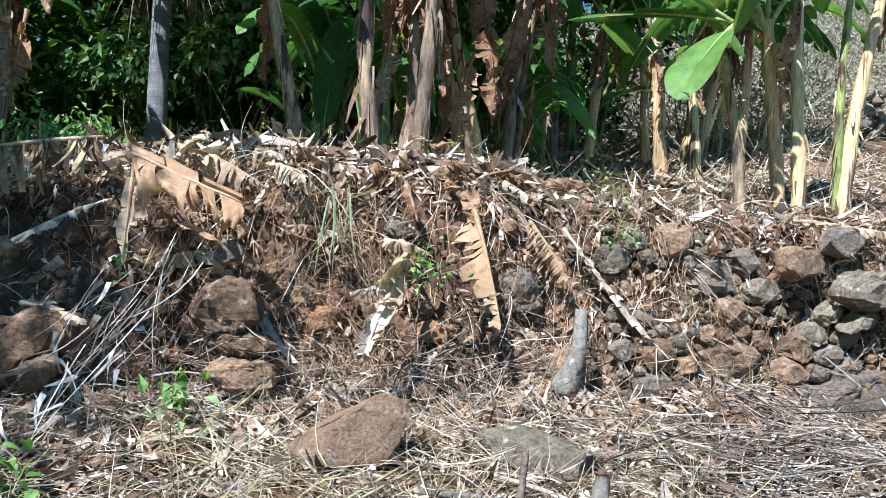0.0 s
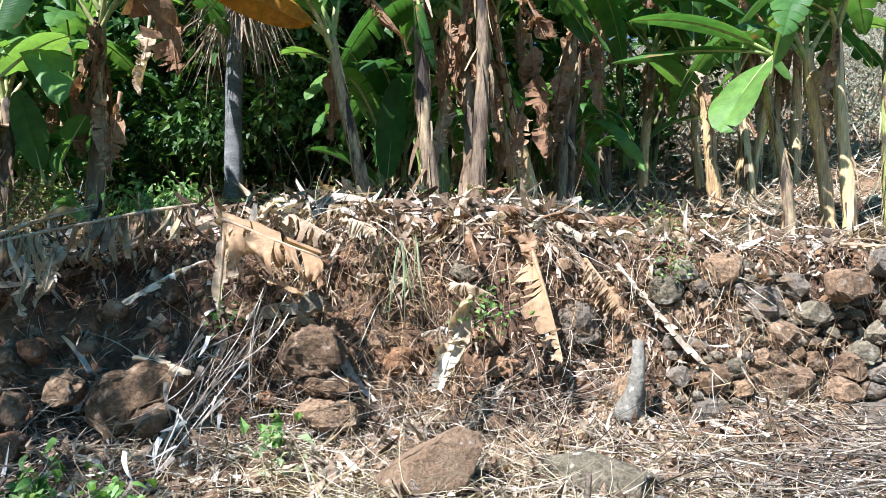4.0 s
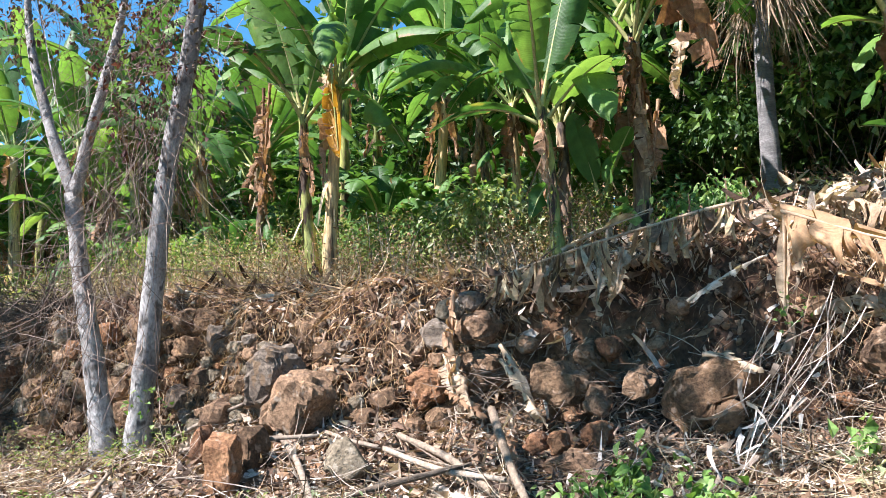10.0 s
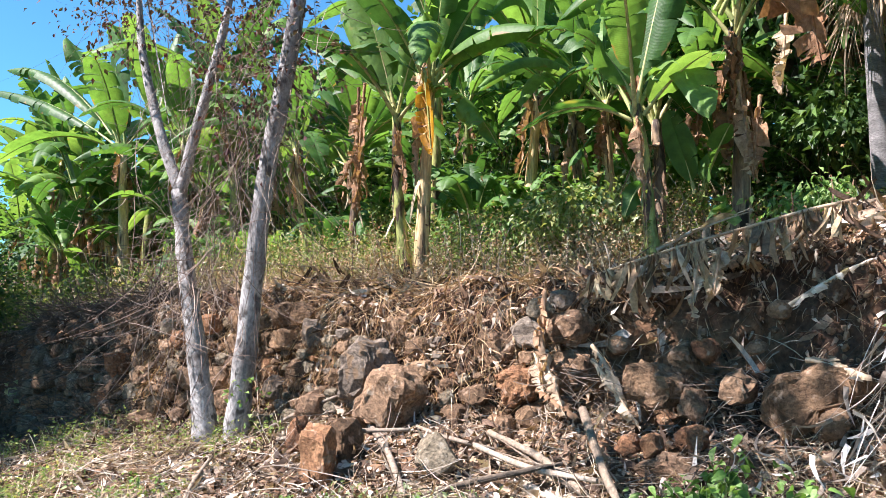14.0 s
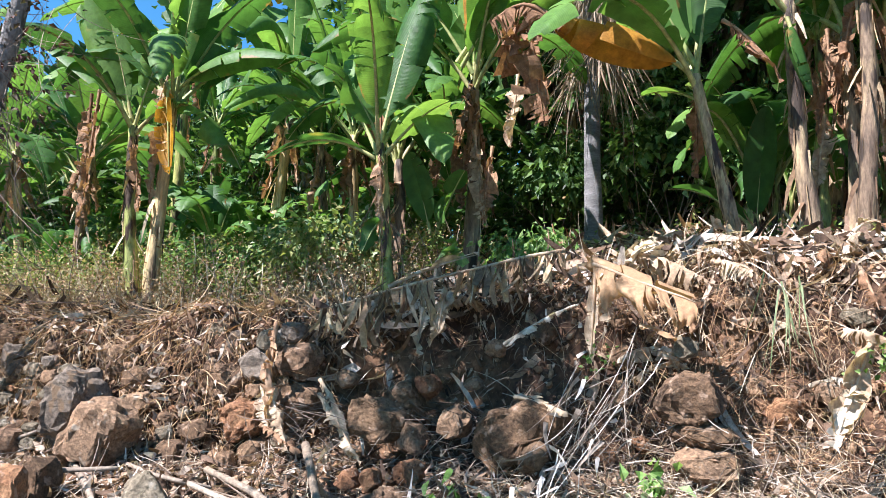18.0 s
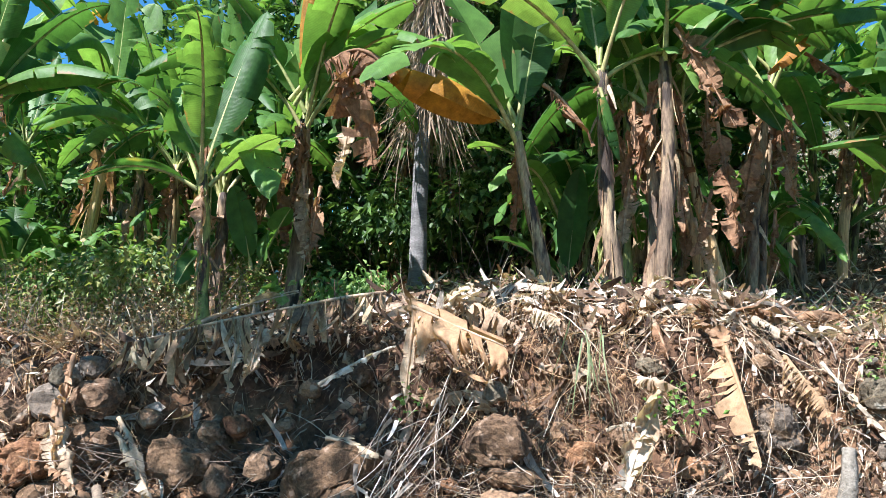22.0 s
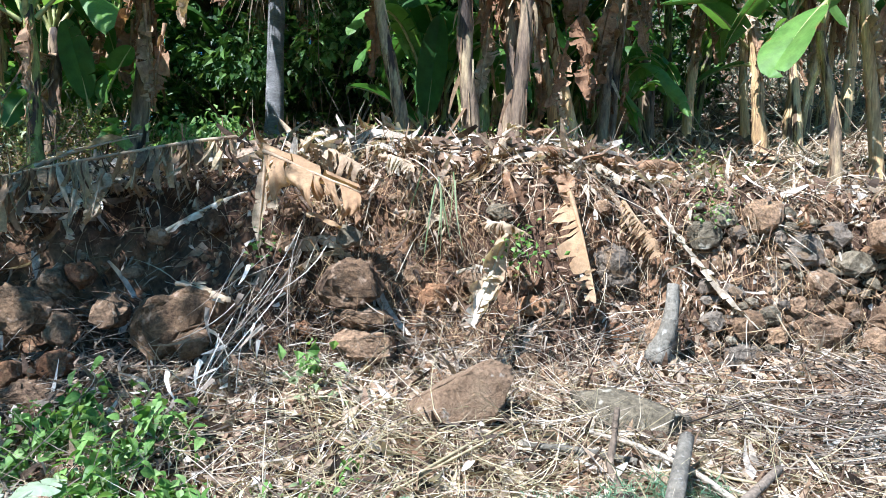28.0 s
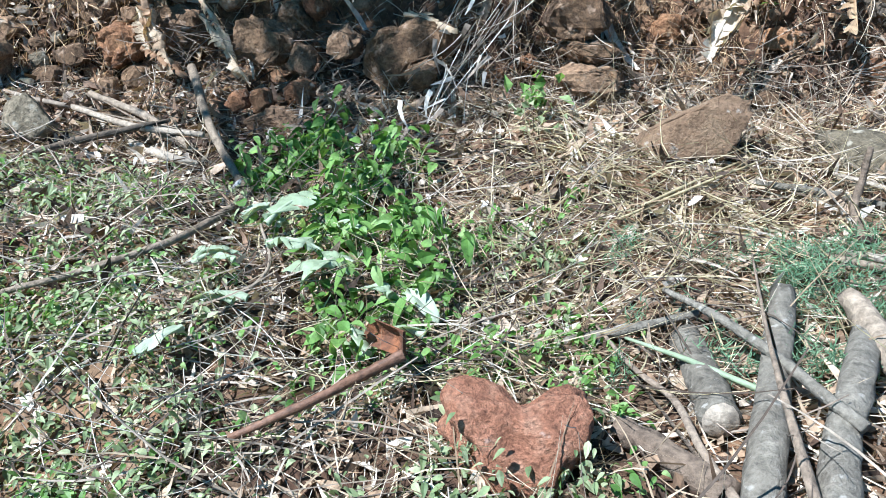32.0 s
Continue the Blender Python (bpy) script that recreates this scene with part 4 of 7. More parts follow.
p_d = banana_at((-1.22, 6.50, 2.10), (-1.19, 6.50, 3.48), 0.085, 6, leaves=7, dead=4, stem=M_STEM, reach=1.5)
p_e = banana_at((0.75, 6.00, 2.00), (0.48, 6.00, 3.28), 0.065, 7, leaves=3, dead=1, stem=M_STEM, reach=1.4)
p_f = banana_at((0.91, 6.90, 2.17), (0.93, 6.90, 2.64), 0.07, 8, leaves=6, dead=0, stem=M_STEM_GREEN, reach=0.9, width=0.3)
p_g = banana_at((1.22, 6.00, 2.08), (1.04, 6.00, 3.77), 0.075, 9, leaves=5, dead=1, stem=M_STEM, reach=1.6)
p_g2 = banana_at((1.39, 6.60, 2.18), (1.33, 6.60, 3.70), 0.07, 10, leaves=5, dead=2, stem=M_STEM_GREEN, reach=1.2)
p_h = banana_at((1.53, 6.00, 2.06), (1.52, 6.00, 3.89), 0.075, 11, leaves=5, dead=2, stem=M_STEM, reach=1.6)
p_h2 = banana_at((1.49, 6.20, 2.09), (1.47, 6.20, 3.59), 0.07, 12, leaves=4, dead=3, stem=M_STEM, reach=1.2)
p_i = banana_at((1.95, 6.60, 2.16), (1.70, 6.60, 3.61), 0.055, 13, leaves=5, dead=1, stem=M_STEM_PALE, reach=1.0)
p_j = banana_at((2.11, 6.60, 2.19), (1.76, 6.60, 3.71), 0.06, 14, leaves=6, dead=1, stem=M_STEM_PALE, reach=1.0)
p_k = banana_at((2.42, 7.00, 2.29), (2.58, 7.00, 4.06), 0.06, 15, leaves=4, dead=3, stem=M_STEM, reach=1.2)
p_k2 = banana_at((2.59, 7.20, 2.31), (2.67, 7.20, 4.31), 0.06, 16, leaves=4, dead=3, stem=M_STEM, reach=1.2)
p_young = banana_at((4.63, 8.40, 2.56), (4.36, 8.40, 4.11), 0.09, 17, leaves=2, dead=1, stem=M_STEM_PALE, reach=1.3)
p_r1 = banana_at((3.89, 5.90, 1.95), (3.72, 5.90, 3.10), 0.055, 18, leaves=0, dead=0, stem=M_STEM)
p_r2 = banana_at((4.21, 5.90, 1.98), (4.04, 5.90, 3.40), 0.07, 19, leaves=4, dead=1, stem=M_STEM_PALE, reach=1.2)
p_r3 = banana_at((4.36, 5.90, 2.00), (4.28, 5.90, 3.63), 0.07, 20, leaves=4, dead=2, stem=M_STEM_PALE, reach=1.4)
p_r4 = banana_at((4.67, 5.90, 2.06), (4.73, 5.90, 3.83), 0.045, 21, stem=M_STEM_GREEN, cut=True, label="cut banana stem, yellow-green with dark blotches")
p_r5 = banana_at((4.70, 5.85, 2.02), (4.98, 5.85, 4.09), 0.07, 22, leaves=2, dead=1, stem=M_STEM_PALE, reach=1.5)
stump = banana_at((5.58, 6.20, 2.22), (5.59, 6.20, 2.73), 0.07, 23, stem=M_STEM, cut=True, label="short cut banana stump, weathered grey")

# the grove behind: three grown plants, repeated
rng = random.Random(11)
grove = []
for k, (h, st) in enumerate(((2.3, M_STEM), (2.0, M_STEM_PALE), (2.6, M_STEM_GREEN), (1.8, M_STEM))):
    grove.append(banana(-3.0 + 2.1 * k, 9.4 + 0.5 * (k % 2), h, 0.085, (0.1, 0.05), 40 + k, 9, 3, st, 1.55))
spots = []
while len(spots) < 78:
    y = rng.uniform(7.2, 16)
    x = rng.uniform(-16, 6.8 - 0.1 * y) if y > 9 else rng.uniform(-9, 4.2)
    if -0.95 < x < 0.75 and y < 9.5 or any((x - a) ** 2 + (y - b) ** 2 < 0.55 for a, b in spots):
        continue
    if -7.5 < x < -1.0 and y < 8.6:
        continue
    if x > 0.7 and y < 9.7 or x > 2.6 and rng.random() < 0.7:
        continue
    spots.append((x, y))
for x, y in spots:
    s = rng.uniform(0.8, 1.15)
    c = copy_thing(rng.choice(grove), Matrix())
    c.matrix_basis = pose(x, y, float(land(x, y)), rng.uniform(-5, 5), rng.uniform(-5, 5), rng.uniform(0, 360)) @ Matrix.Scale(s, 4)

for sx, sy in ((5.57, 9.60), (5.94, 9.90), (6.33, 10.20), (6.41, 9.80), (3.44, 8.60), (4.13, 9.20), (7.21, 10.50)):
    c = copy_thing(grove[1 if sx > 4 else 0], Matrix())
    c.matrix_basis = pose(sx, sy, float(land(sx, sy)), rng.uniform(-4, 4), rng.uniform(-4, 4), rng.uniform(0, 360)) @ Matrix.Scale(rng.uniform(0.85, 1.1), 4)
for sx, sy, w, g_ in ((1.75, 8.2, 0.95, 0), (3.25, 8.9, 0.95, 1), (3.7, 9.4, 0.9, 1), (2.1, 9.3, 1.0, 3), (4.9, 9.3, 0.85, 1), (4.6, 11.0, 1.0, 2), (7.0, 11.6, 0.85, 1), (5.3, 8.9, 0.8, 1), (3.95, 10.2, 0.95, 0),
                      (-12.6, 9.8, 1.45, 2), (-14.2, 9.6, 1.3, 3), (-15.3, 10.2, 1.4, 0), (-16.8, 10.8, 1.4, 2), (-18.5, 11.6, 1.5, 3), (-20.3, 12.2, 1.5, 0), (-11.0, 9.6, 1.1, 1), (-13.2, 8.6, 0.8, 3), (-9.8, 8.8, 1.0, 3), (-8.2, 8.3, 0.95, 0), (-6.9, 8.0, 0.9, 1), (-5.8, 7.6, 0.85, 3), (-3.0, 7.9, 0.8, 3), (-2.5, 7.3, 0.75, 1)):
    c = copy_thing(grove[g_], Matrix())
    c.matrix_basis = pose(sx, sy, float(land(sx, sy)), rng.uniform(-5, 5), rng.uniform(-5, 5), rng.uniform(0, 360)) @ Matrix.Scale(w, 4)
sucker = banana(1.05, 7.0, 0.55, 0.05, (0.05, 0.0), 55, 6, 0, M_STEM_GREEN, 0.85, "young banana sucker with broad green leaves", "banana suckers", width=0.3)
for k in range(58):
    x, y = (rng.uniform(0.5, 3.6), rng.uniform(7.4, 9.6)) if k < 13 else (rng.uniform(-9, -1.6), rng.uniform(7.2, 11.0))
    c = copy_thing(sucker, Matrix())
    c.matrix_basis = pose(x, y, float(land(x, y)), rng.uniform(-8, 8), rng.uniform(-8, 8), rng.uniform(0, 360)) @ Matrix.Scale(rng.uniform(0.5, 1.15), 4)

# leaves that stand out
add_leaf(p_h, (1.60, 6.00, 3.72), (3.62, 6.30, 4.96), 0.36, 0.30, 301, "green", 0.25, 0.5)
add_leaf(p_h, (1.60, 6.00, 3.77), (3.62, 6.60, 4.54), 0.34, 0.16, 302, "green", 0.25, 0.4)
add_leaf(p_h, (1.56, 6.00, 3.81), (2.29, 6.20, 4.82), 0.30, 0.05, 303)
add_leaf(p_h, (1.58, 5.95, 4.06), (1.79, 5.80, 3.39), 0.30, 0.06, 304, "dead")
add_leaf(p_h, (1.80, 5.85, 3.50), (1.93, 5.70, 3.23), 0.24, 0.02, 305, "dead")
add_leaf(p_h, (1.96, 6.30, 3.45), (2.07, 6.20, 2.49), 0.26, 0.02, 306, "dead")
add_leaf(p_k, (2.65, 7.00, 3.53), (2.77, 6.90, 3.05), 0.22, 0.02, 307, "dead")
add_leaf(p_k, (2.38, 6.90, 3.37), (2.30, 6.80, 2.59), 0.26, 0.02, 308, "dead")
add_leaf(p_e, (0.48, 6.00, 3.28), (0.49, 6.10, 4.58), 0.46, 0.04, 309, "green", 0.08, 0.0)
add_leaf(p_e, (0.47, 6.00, 3.28), (-0.15, 5.90, 4.32), 0.46, 0.06, 310, "green", 0.1, 0.05)
add_leaf(p_e, (0.46, 6.00, 3.22), (-0.47, 5.70, 3.59), 0.50, 0.10, 311, "yellow", 0.1, 1.2)
add_leaf(p_e, (-0.41, 5.72, 3.51), (-0.91, 5.70, 3.57), 0.95, 0.16, 312, "dead")
add_leaf(p_e, (-0.66, 5.75, 3.64), (-0.53, 5.80, 2.86), 0.52, 0.03, 313, "dead")
add_leaf(p_e, (0.53, 6.00, 3.02), (0.10, 6.30, 3.18), 0.2, 0.06, 314)
add_leaf(p_g, (0.64, 5.90, 3.56), (1.00, 5.80, 3.09), 0.24, 0.06, 315, "dead")
add_leaf(p_g, (1.04, 5.90, 3.54), (1.17, 5.80, 2.98), 0.24, 0.03, 316, "green", 0.3, 0.9)
add_leaf(p_g, (1.04, 6.00, 3.75), (1.13, 6.20, 4.96), 0.42, 0.03, 317, "green", 0.1, 0.0)
add_leaf(p_f, (0.94, 6.90, 2.23), (0.99, 6.60, 3.14), 0.26, 0.04, 318, "green", 0.05, 0.0)
add_leaf(p_f, (0.96, 6.90, 2.23), (0.29, 6.60, 2.54), 0.22, 0.10, 319, "green", 0.05, 0.0)
add_leaf(p_r1, (3.74, 5.90, 3.27), (3.21, 5.70, 2.63), 0.42, 0.05, 320, "green", 0.06, 0.2)
add_leaf(p_r1, (3.74, 5.90, 3.30), (2.69, 6.10, 3.54), 0.30, 0.10, 321, "green", 0.1, 0.4)
add_leaf(p_r1, (3.74, 5.90, 3.30), (2.63, 6.30, 3.27), 0.20, 0.06, 322, "green", 0.1, 0.4)
add_leaf(p_r1, (3.72, 5.90, 3.10), (3.81, 5.70, 3.77), 0.26, 0.03, 323, "green", 0.05, 0.0)
add_leaf(p_r2, (4.04, 5.90, 3.40), (3.90, 6.20, 5.13), 0.34, 0.10, 324, "green", 0.5, 0.3)
add_leaf(p_r3, (4.28, 5.90, 3.63), (4.76, 5.80, 4.96), 0.34, 0.06, 325, "green", 0.4, 0.3)
add_leaf(p_r3, (4.28, 5.90, 3.63), (3.89, 5.70, 4.50), 0.34, 0.04, 326, "green", 0.3, 0.2)
add_leaf(p_r3, (4.31, 5.90, 3.58), (3.65, 5.60, 3.65), 0.22, 0.04, 327, "green", 0.1, 0.2)
add_leaf(p_r5, (4.98, 5.85, 4.09), (5.57, 5.70, 5.01), 0.36, 0.04, 328, "green", 0.15, 0.1)
add_leaf(p_r5, (4.98, 5.85, 4.12), (7.01, 5.90, 5.62), 0.40, 0.20, 329, "green", 0.2, 0.4)
add_leaf(p_r5, (4.98, 5.85, 4.12), (7.24, 6.10, 4.50), 0.36, 0.18, 330, "green", 0.35, 0.5)
add_leaf(p_r5, (4.97, 5.85, 4.04), (5.29, 5.60, 3.83), 0.22, 0.04, 331, "green", 0.1, 0.3)
add_leaf(p_r5, (4.93, 5.85, 4.08), (4.01, 5.60, 3.69), 0.30, 0.12, 332, "green", 0.15, 0.4)
add_leaf(p_r5, (4.98, 5.85, 4.14), (5.60, 5.90, 5.63), 0.34, 0.05, 333, "green", 0.3, 0.2)
add_leaf(p_r5, (5.18, 5.80, 4.44), (5.25, 5.75, 4.01), 0.14, 0.02, 334, "dead")
add_leaf(p_young, (4.41, 8.40, 3.54), (3.75, 8.20, 3.93), 0.30, 0.06, 335, "green", 0.05, 0.0)
add_leaf(p_young, (4.43, 8.40, 3.38), (3.78, 8.20, 3.10), 0.24, 0.06, 336, "green", 0.05, 0.1)
add_leaf(p_young, (4.43, 8.40, 3.38), (4.76, 8.30, 3.85), 0.24, 0.06, 337, "green", 0.05, 0.1)
add_leaf(p_pair_b, (-3.71, 6.05, 3.41), (-3.60, 5.98, 2.62), 0.24, 0.02, 338, "yellow", 0.5, 0.5)
add_leaf(p_pair_a, (-4.49, 6.20, 3.43), (-4.62, 6.20, 2.23), 0.20, 0.02, 339, "dead")
add_leaf(p_pair_a, (-4.16, 6.20, 3.16), (-5.33, 6.30, 3.98), 0.30, 0.12, 340, "green", 0.25, 0.4)
add_leaf(p_pair_a, (-4.16, 6.20, 3.11), (-4.67, 6.10, 4.18), 0.34, 0.06, 341, "green", 0.2, 0.2)
add_leaf(p_pair_b, (-3.77, 6.20, 3.35), (-2.51, 6.00, 3.52), 0.34, 0.20, 342, "green", 0.2, 0.5)
add_leaf(p_c, (-1.78, 5.90, 2.83), (-2.15, 5.70, 3.35), 0.42, 0.10, 343, "green", 0.1, 0.2)
add_leaf(p_c, (-1.80, 5.90, 2.69), (-2.55, 5.60, 2.65), 0.26, 0.14, 344, "green", 0.1, 0.2)
add_leaf(p_c, (-1.72, 5.90, 2.72), (-1.19, 5.70, 3.04), 0.34, 0.06, 345, "green", 0.15, 0.1)
add_leaf(p_c, (-1.70, 5.90, 2.28), (-1.82, 5.75, 1.98), 0.16, 0.04, 346, "green", 0.05, 0.0)
add_leaf(p_c2, (-1.48, 6.30, 2.17), (-1.61, 6.10, 2.77), 0.22, 0.03, 347, "green", 0.05, 0.0)
add_leaf(p_c2, (-1.44, 6.30, 2.17), (-1.17, 6.10, 2.62), 0.24, 0.03, 348, "green", 0.05, 0.0)
add_leaf(p_d, (-1.21, 6.50, 3.53), (-1.22, 6.30, 4.51), 0.18, 0.03, 349, "yellow", 0.2, 0.3)
add_leaf(p_d, (-1.21, 6.50, 3.48), (-1.97, 6.30, 4.52), 0.44, 0.08, 350, "green", 0.1, 0.1)
add_leaf(p_d, (-1.33, 6.40, 3.55), (-0.35, 6.10, 4.28), 0.44, 0.14, 361, "green", 0.1, 0.3)
add_leaf(p_d, (-1.29, 6.40, 3.51), (-0.70, 6.00, 4.02), 0.36, 0.08, 362, "green", 0.1, 0.3)
add_leaf(p_d, (-0.79, 6.20, 3.37), (-0.82, 6.10, 2.78), 0.18, 0.02, 351, "pale")
add_leaf(p_d, (-1.17, 6.40, 2.99), (-1.05, 6.30, 2.21), 0.20, 0.02, 352, "pale")
add_leaf(p_d, (-1.50, 6.60, 3.10), (-1.50, 6.50, 2.56), 0.22, 0.02, 353, "dead")
p_left = banana_at((-12.01, 9.00, 2.15), (-12.13, 9.00, 4.03), 0.13, 61, leaves=4, dead=4, stem=M_STEM_PALE, reach=2.0, width=0.6)
add_leaf(p_left, (-12.22, 9.00, 4.09), (-16.29, 9.20, 6.12), 0.55, 0.5, 354, "green", 0.6, 0.5)
add_leaf(p_left, (-12.22, 9.00, 4.04), (-17.66, 9.40, 5.94), 0.50, 0.3, 355, "green", 0.6, 0.5)
add_leaf(p_left, (-12.22, 9.00, 4.04), (-13.55, 8.80, 6.21), 0.60, 0.2, 356, "green", 0.3, 0.2)
add_leaf(p_left, (-12.05, 9.00, 4.02), (-12.55, 9.00, 6.26), 0.60, 0.1, 357, "green", 0.3, 0.2)
add_leaf(p_left, (-12.05, 9.00, 3.77), (-12.87, 8.60, 3.45), 0.40, 0.2, 358, "green", 0.2, 0.3)
add_leaf(p_left, (-11.98, 9.00, 2.63), (-12.49, 8.70, 2.34), 0.35, 0.1, 359, "green", 0.1, 0.2)
add_leaf(p_left, (-12.05, 9.00, 4.02), (-9.96, 9.00, 4.47), 0.55, 0.3, 360, "green", 0.4, 0.4)
for sx, sy in ((-23.02, 11.00), (-21.73, 11.50), (-18.90, 11.00), (-18.04, 11.50), (-28.77, 12.50), (-18.32, 12.50)):
    c = copy_thing(grove[3], Matrix())
    c.matrix_basis = pose(sx, sy, float(land(sx, sy)), 0, 0, 60 * sx) @ Matrix.Scale(1.25, 4)


# ---- trees ----
def limb(name, pts, radii, material, parent=None, sides=9, label="", wob=0.05, seed=0):
    """A round limb through the points, smoothly."""
    pts = np.asarray(pts, float)
    t = np.linspace(0, len(pts) - 1, (len(pts) - 1) * 5 + 1)
    i = np.arange(len(pts))
    tang = np.gradient(pts, axis=0)
    out = []
    for q in t:
        k = min(int(q), len(pts) - 2)
        u = q - k
        out.append((2 * u**3 - 3 * u**2 + 1) * pts[k] + (u**3 - 2 * u**2 + u) * tang[k] + (3 * u**2 - 2 * u**3) * pts[k + 1] + (u**3 - u**2) * tang[k + 1])
    v, f = tube(np.array(out), np.interp(t, i, radii), sides, True, wob, seed)
    me = mesh_of(name, v, f, material)
    if parent:
        return part(name, me, parent, label)
    return new(name, me)


def clumps(rng, centres, spread, n, size, wide=0.55):
    """Leaves gathered round centres, facing outwards and down."""
    centres = np.asarray(centres, float)
    c = centres[rng.integers(0, len(centres), n)]
    off = rng.normal(size=(n, 3)) * spread
    d = unit(off + rng.normal(size=(n, 3)) * spread * 0.8 + np.array([0, 0, -0.15]))
    ln = rng.uniform(0.6, 1.3, n) * size
    return leaflets(rng, c + off, d, ln, ln * wide)


rng = np.random.default_rng(3)
add_leaf(p_k, (3.08, 6.9, 4.58), (2.48, 6.7, 4.01), 0.24, 0.04, 760, "yellow", 0.4, 0.4)
add_leaf(p_k, (2.86, 6.9, 4.29), (3.29, 6.8, 3.86), 0.22, 0.04, 761, "dead", 0.4, 0.4)
add_leaf(p_young, (5.06, 8.2, 5.21), (4.7, 8.1, 4.52), 0.30, 0.04, 762, "dead", 0.4, 0.4)
add_leaf(p_young, (5.03, 8.2, 4.41), (4.63, 8.1, 4.67), 0.26, 0.04, 763, "dead", 0.4, 0.4)
add_leaf(p_r5, (4.96, 5.8, 4.07), (4.22, 5.6, 3.67), 0.20, 0.04, 764, "dead", 0.4, 0.4)
add_leaf(p_r5, (5.19, 5.8, 4.39), (5.21, 5.7, 3.95), 0.16, 0.04, 765, "pale", 0.4, 0.4)
add_leaf(p_young, (4.22, 8.0, 4.03), (4.13, 7.9, 3.5), 0.20, 0.04, 766, "pale", 0.4, 0.4)
add_leaf(p_k, (2.63, 6.9, 3.48), (2.73, 6.8, 3.0), 0.20, 0.04, 767, "dead", 0.4, 0.4)
add_leaf(p_i, (1.97, 6.2, 3.25), (2.07, 6.1, 2.48), 0.24, 0.04, 768, "dead", 0.4, 0.4)
add_leaf(p_h, (1.54, 5.8, 3.96), (1.92, 5.7, 3.23), 0.22, 0.04, 769, "dead", 0.4, 0.4)
add_leaf(p_pair_a, (-4.4, 6.0, 3.33), (-4.38, 5.95, 2.7), 0.22, 0.04, 770, "dead", 0.4, 0.4)
add_leaf(p_pair_b, (-3.73, 6.1, 3.48), (-3.79, 6.05, 3.19), 0.20, 0.04, 771, "pale", 0.4, 0.4)
add_leaf(p_pair_b, (-4.27, 8.5, 5.09), (-3.89, 8.4, 5.21), 0.30, 0.04, 772, "yellow", 0.4, 0.4)
rd = random.Random(71)
for k in range(20):
    owner = (p_i, p_j, p_k, p_k2, p_h2, p_g2, p_d, p_c2)[k % 8]
    ox, oy = owner.location[0], owner.location[1]
    bx, by, bz = ox + rd.uniform(-0.28, 0.3), oy + rd.uniform(-0.25, 0.05), rd.uniform(2.75, 3.75)
    add_leaf(owner, (bx, by, bz), (bx + rd.uniform(-0.16, 0.16), by - rd.uniform(0.0, 0.15), bz - rd.uniform(0.35, 0.8)), rd.uniform(0.12, 0.26), 0.02, 700 + k, "pale" if k % 5 == 0 else "dead")
# the two-stemmed tree by the path, hung with dry vines
fork_tree = tagged(new("tree"), "slender grey-barked tree with two stems, hung with dry vines", "tree")
limb("trunk", [(-4.81, 4.60, 0.22), (-4.84, 4.60, 0.57), (-4.96, 4.60, 1.20), (-5.08, 4.60, 1.81), (-5.15, 4.60, 2.31)], [0.125, 0.09, 0.074, 0.066, 0.06], M_BARK, fork_tree)
limb("limb", [(-5.13, 4.60, 2.28), (-5.36, 4.62, 2.69), (-5.57, 4.64, 3.17), (-5.74, 4.66, 3.72), (-5.84, 4.70, 4.59)], [0.05, 0.045, 0.04, 0.032, 0.02], M_BARK, fork_tree)
limb("limb", [(-5.13, 4.60, 2.28), (-5.07, 4.66, 2.66), (-4.93, 4.70, 3.13), (-4.82, 4.75, 3.55), (-4.68, 4.80, 4.20)], [0.05, 0.045, 0.04, 0.035, 0.02], M_BARK, fork_tree)
limb("trunk", [(-4.51, 4.60, 0.23), (-4.46, 4.60, 0.52), (-4.34, 4.60, 1.30), (-4.18, 4.60, 2.29), (-4.01, 4.60, 2.91), (-3.83, 4.60, 3.64), (-3.73, 4.60, 4.13)], [0.14, 0.095, 0.08, 0.07, 0.066, 0.058, 0.05], M_BARK, fork_tree)
hang = np.array([(-5.51, 4.60, 3.91), (-4.31, 4.60, 3.50), (-4.08, 4.60, 3.05), (-4.71, 4.60, 3.30), (-4.59, 4.60, 2.46), (-4.23, 4.50, 2.62), (-4.87, 4.60, 2.12)])
n = 620
p = hang[rng.integers(0, len(hang), n)] + rng.normal(size=(n, 3)) * np.array([0.28, 0.18, 0.45])
v, f = ribbons(rng, p, rng.normal(size=(n, 3)) * 0.5 + np.array([0, 0, -0.7]), rng.uniform(0.2, 0.9, n), rng.uniform(0.002, 0.006, n), 0.8, 6, 0.1, True, 0.4)
part("vine_tangle", mesh_of("vine_tangle", v, f, M_VINEWOOD, smooth=False), fork_tree, "tangle of dry grey vines")
low = np.array([(-4.95, 4.55, 1.71), (-4.54, 4.55, 1.92), (-4.59, 4.50, 1.48), (-5.11, 4.50, 1.30)])
p = low[rng.integers(0, 4, 200)] + rng.normal(size=(200, 3)) * np.array([0.25, 0.15, 0.35])
v, f = ribbons(rng, p, rng.normal(size=(200, 3)) * 0.5 + np.array([0, 0, -0.6]), rng.uniform(0.25, 0.8, 200), rng.uniform(0.003, 0.008, 200), 0.6, 5, 0.1, True, 0.4)
part("vine_tangle", mesh_of("vine_tangle", v, f, M_VINEWOOD, smooth=False), fork_tree, "tangle of dry grey vines")
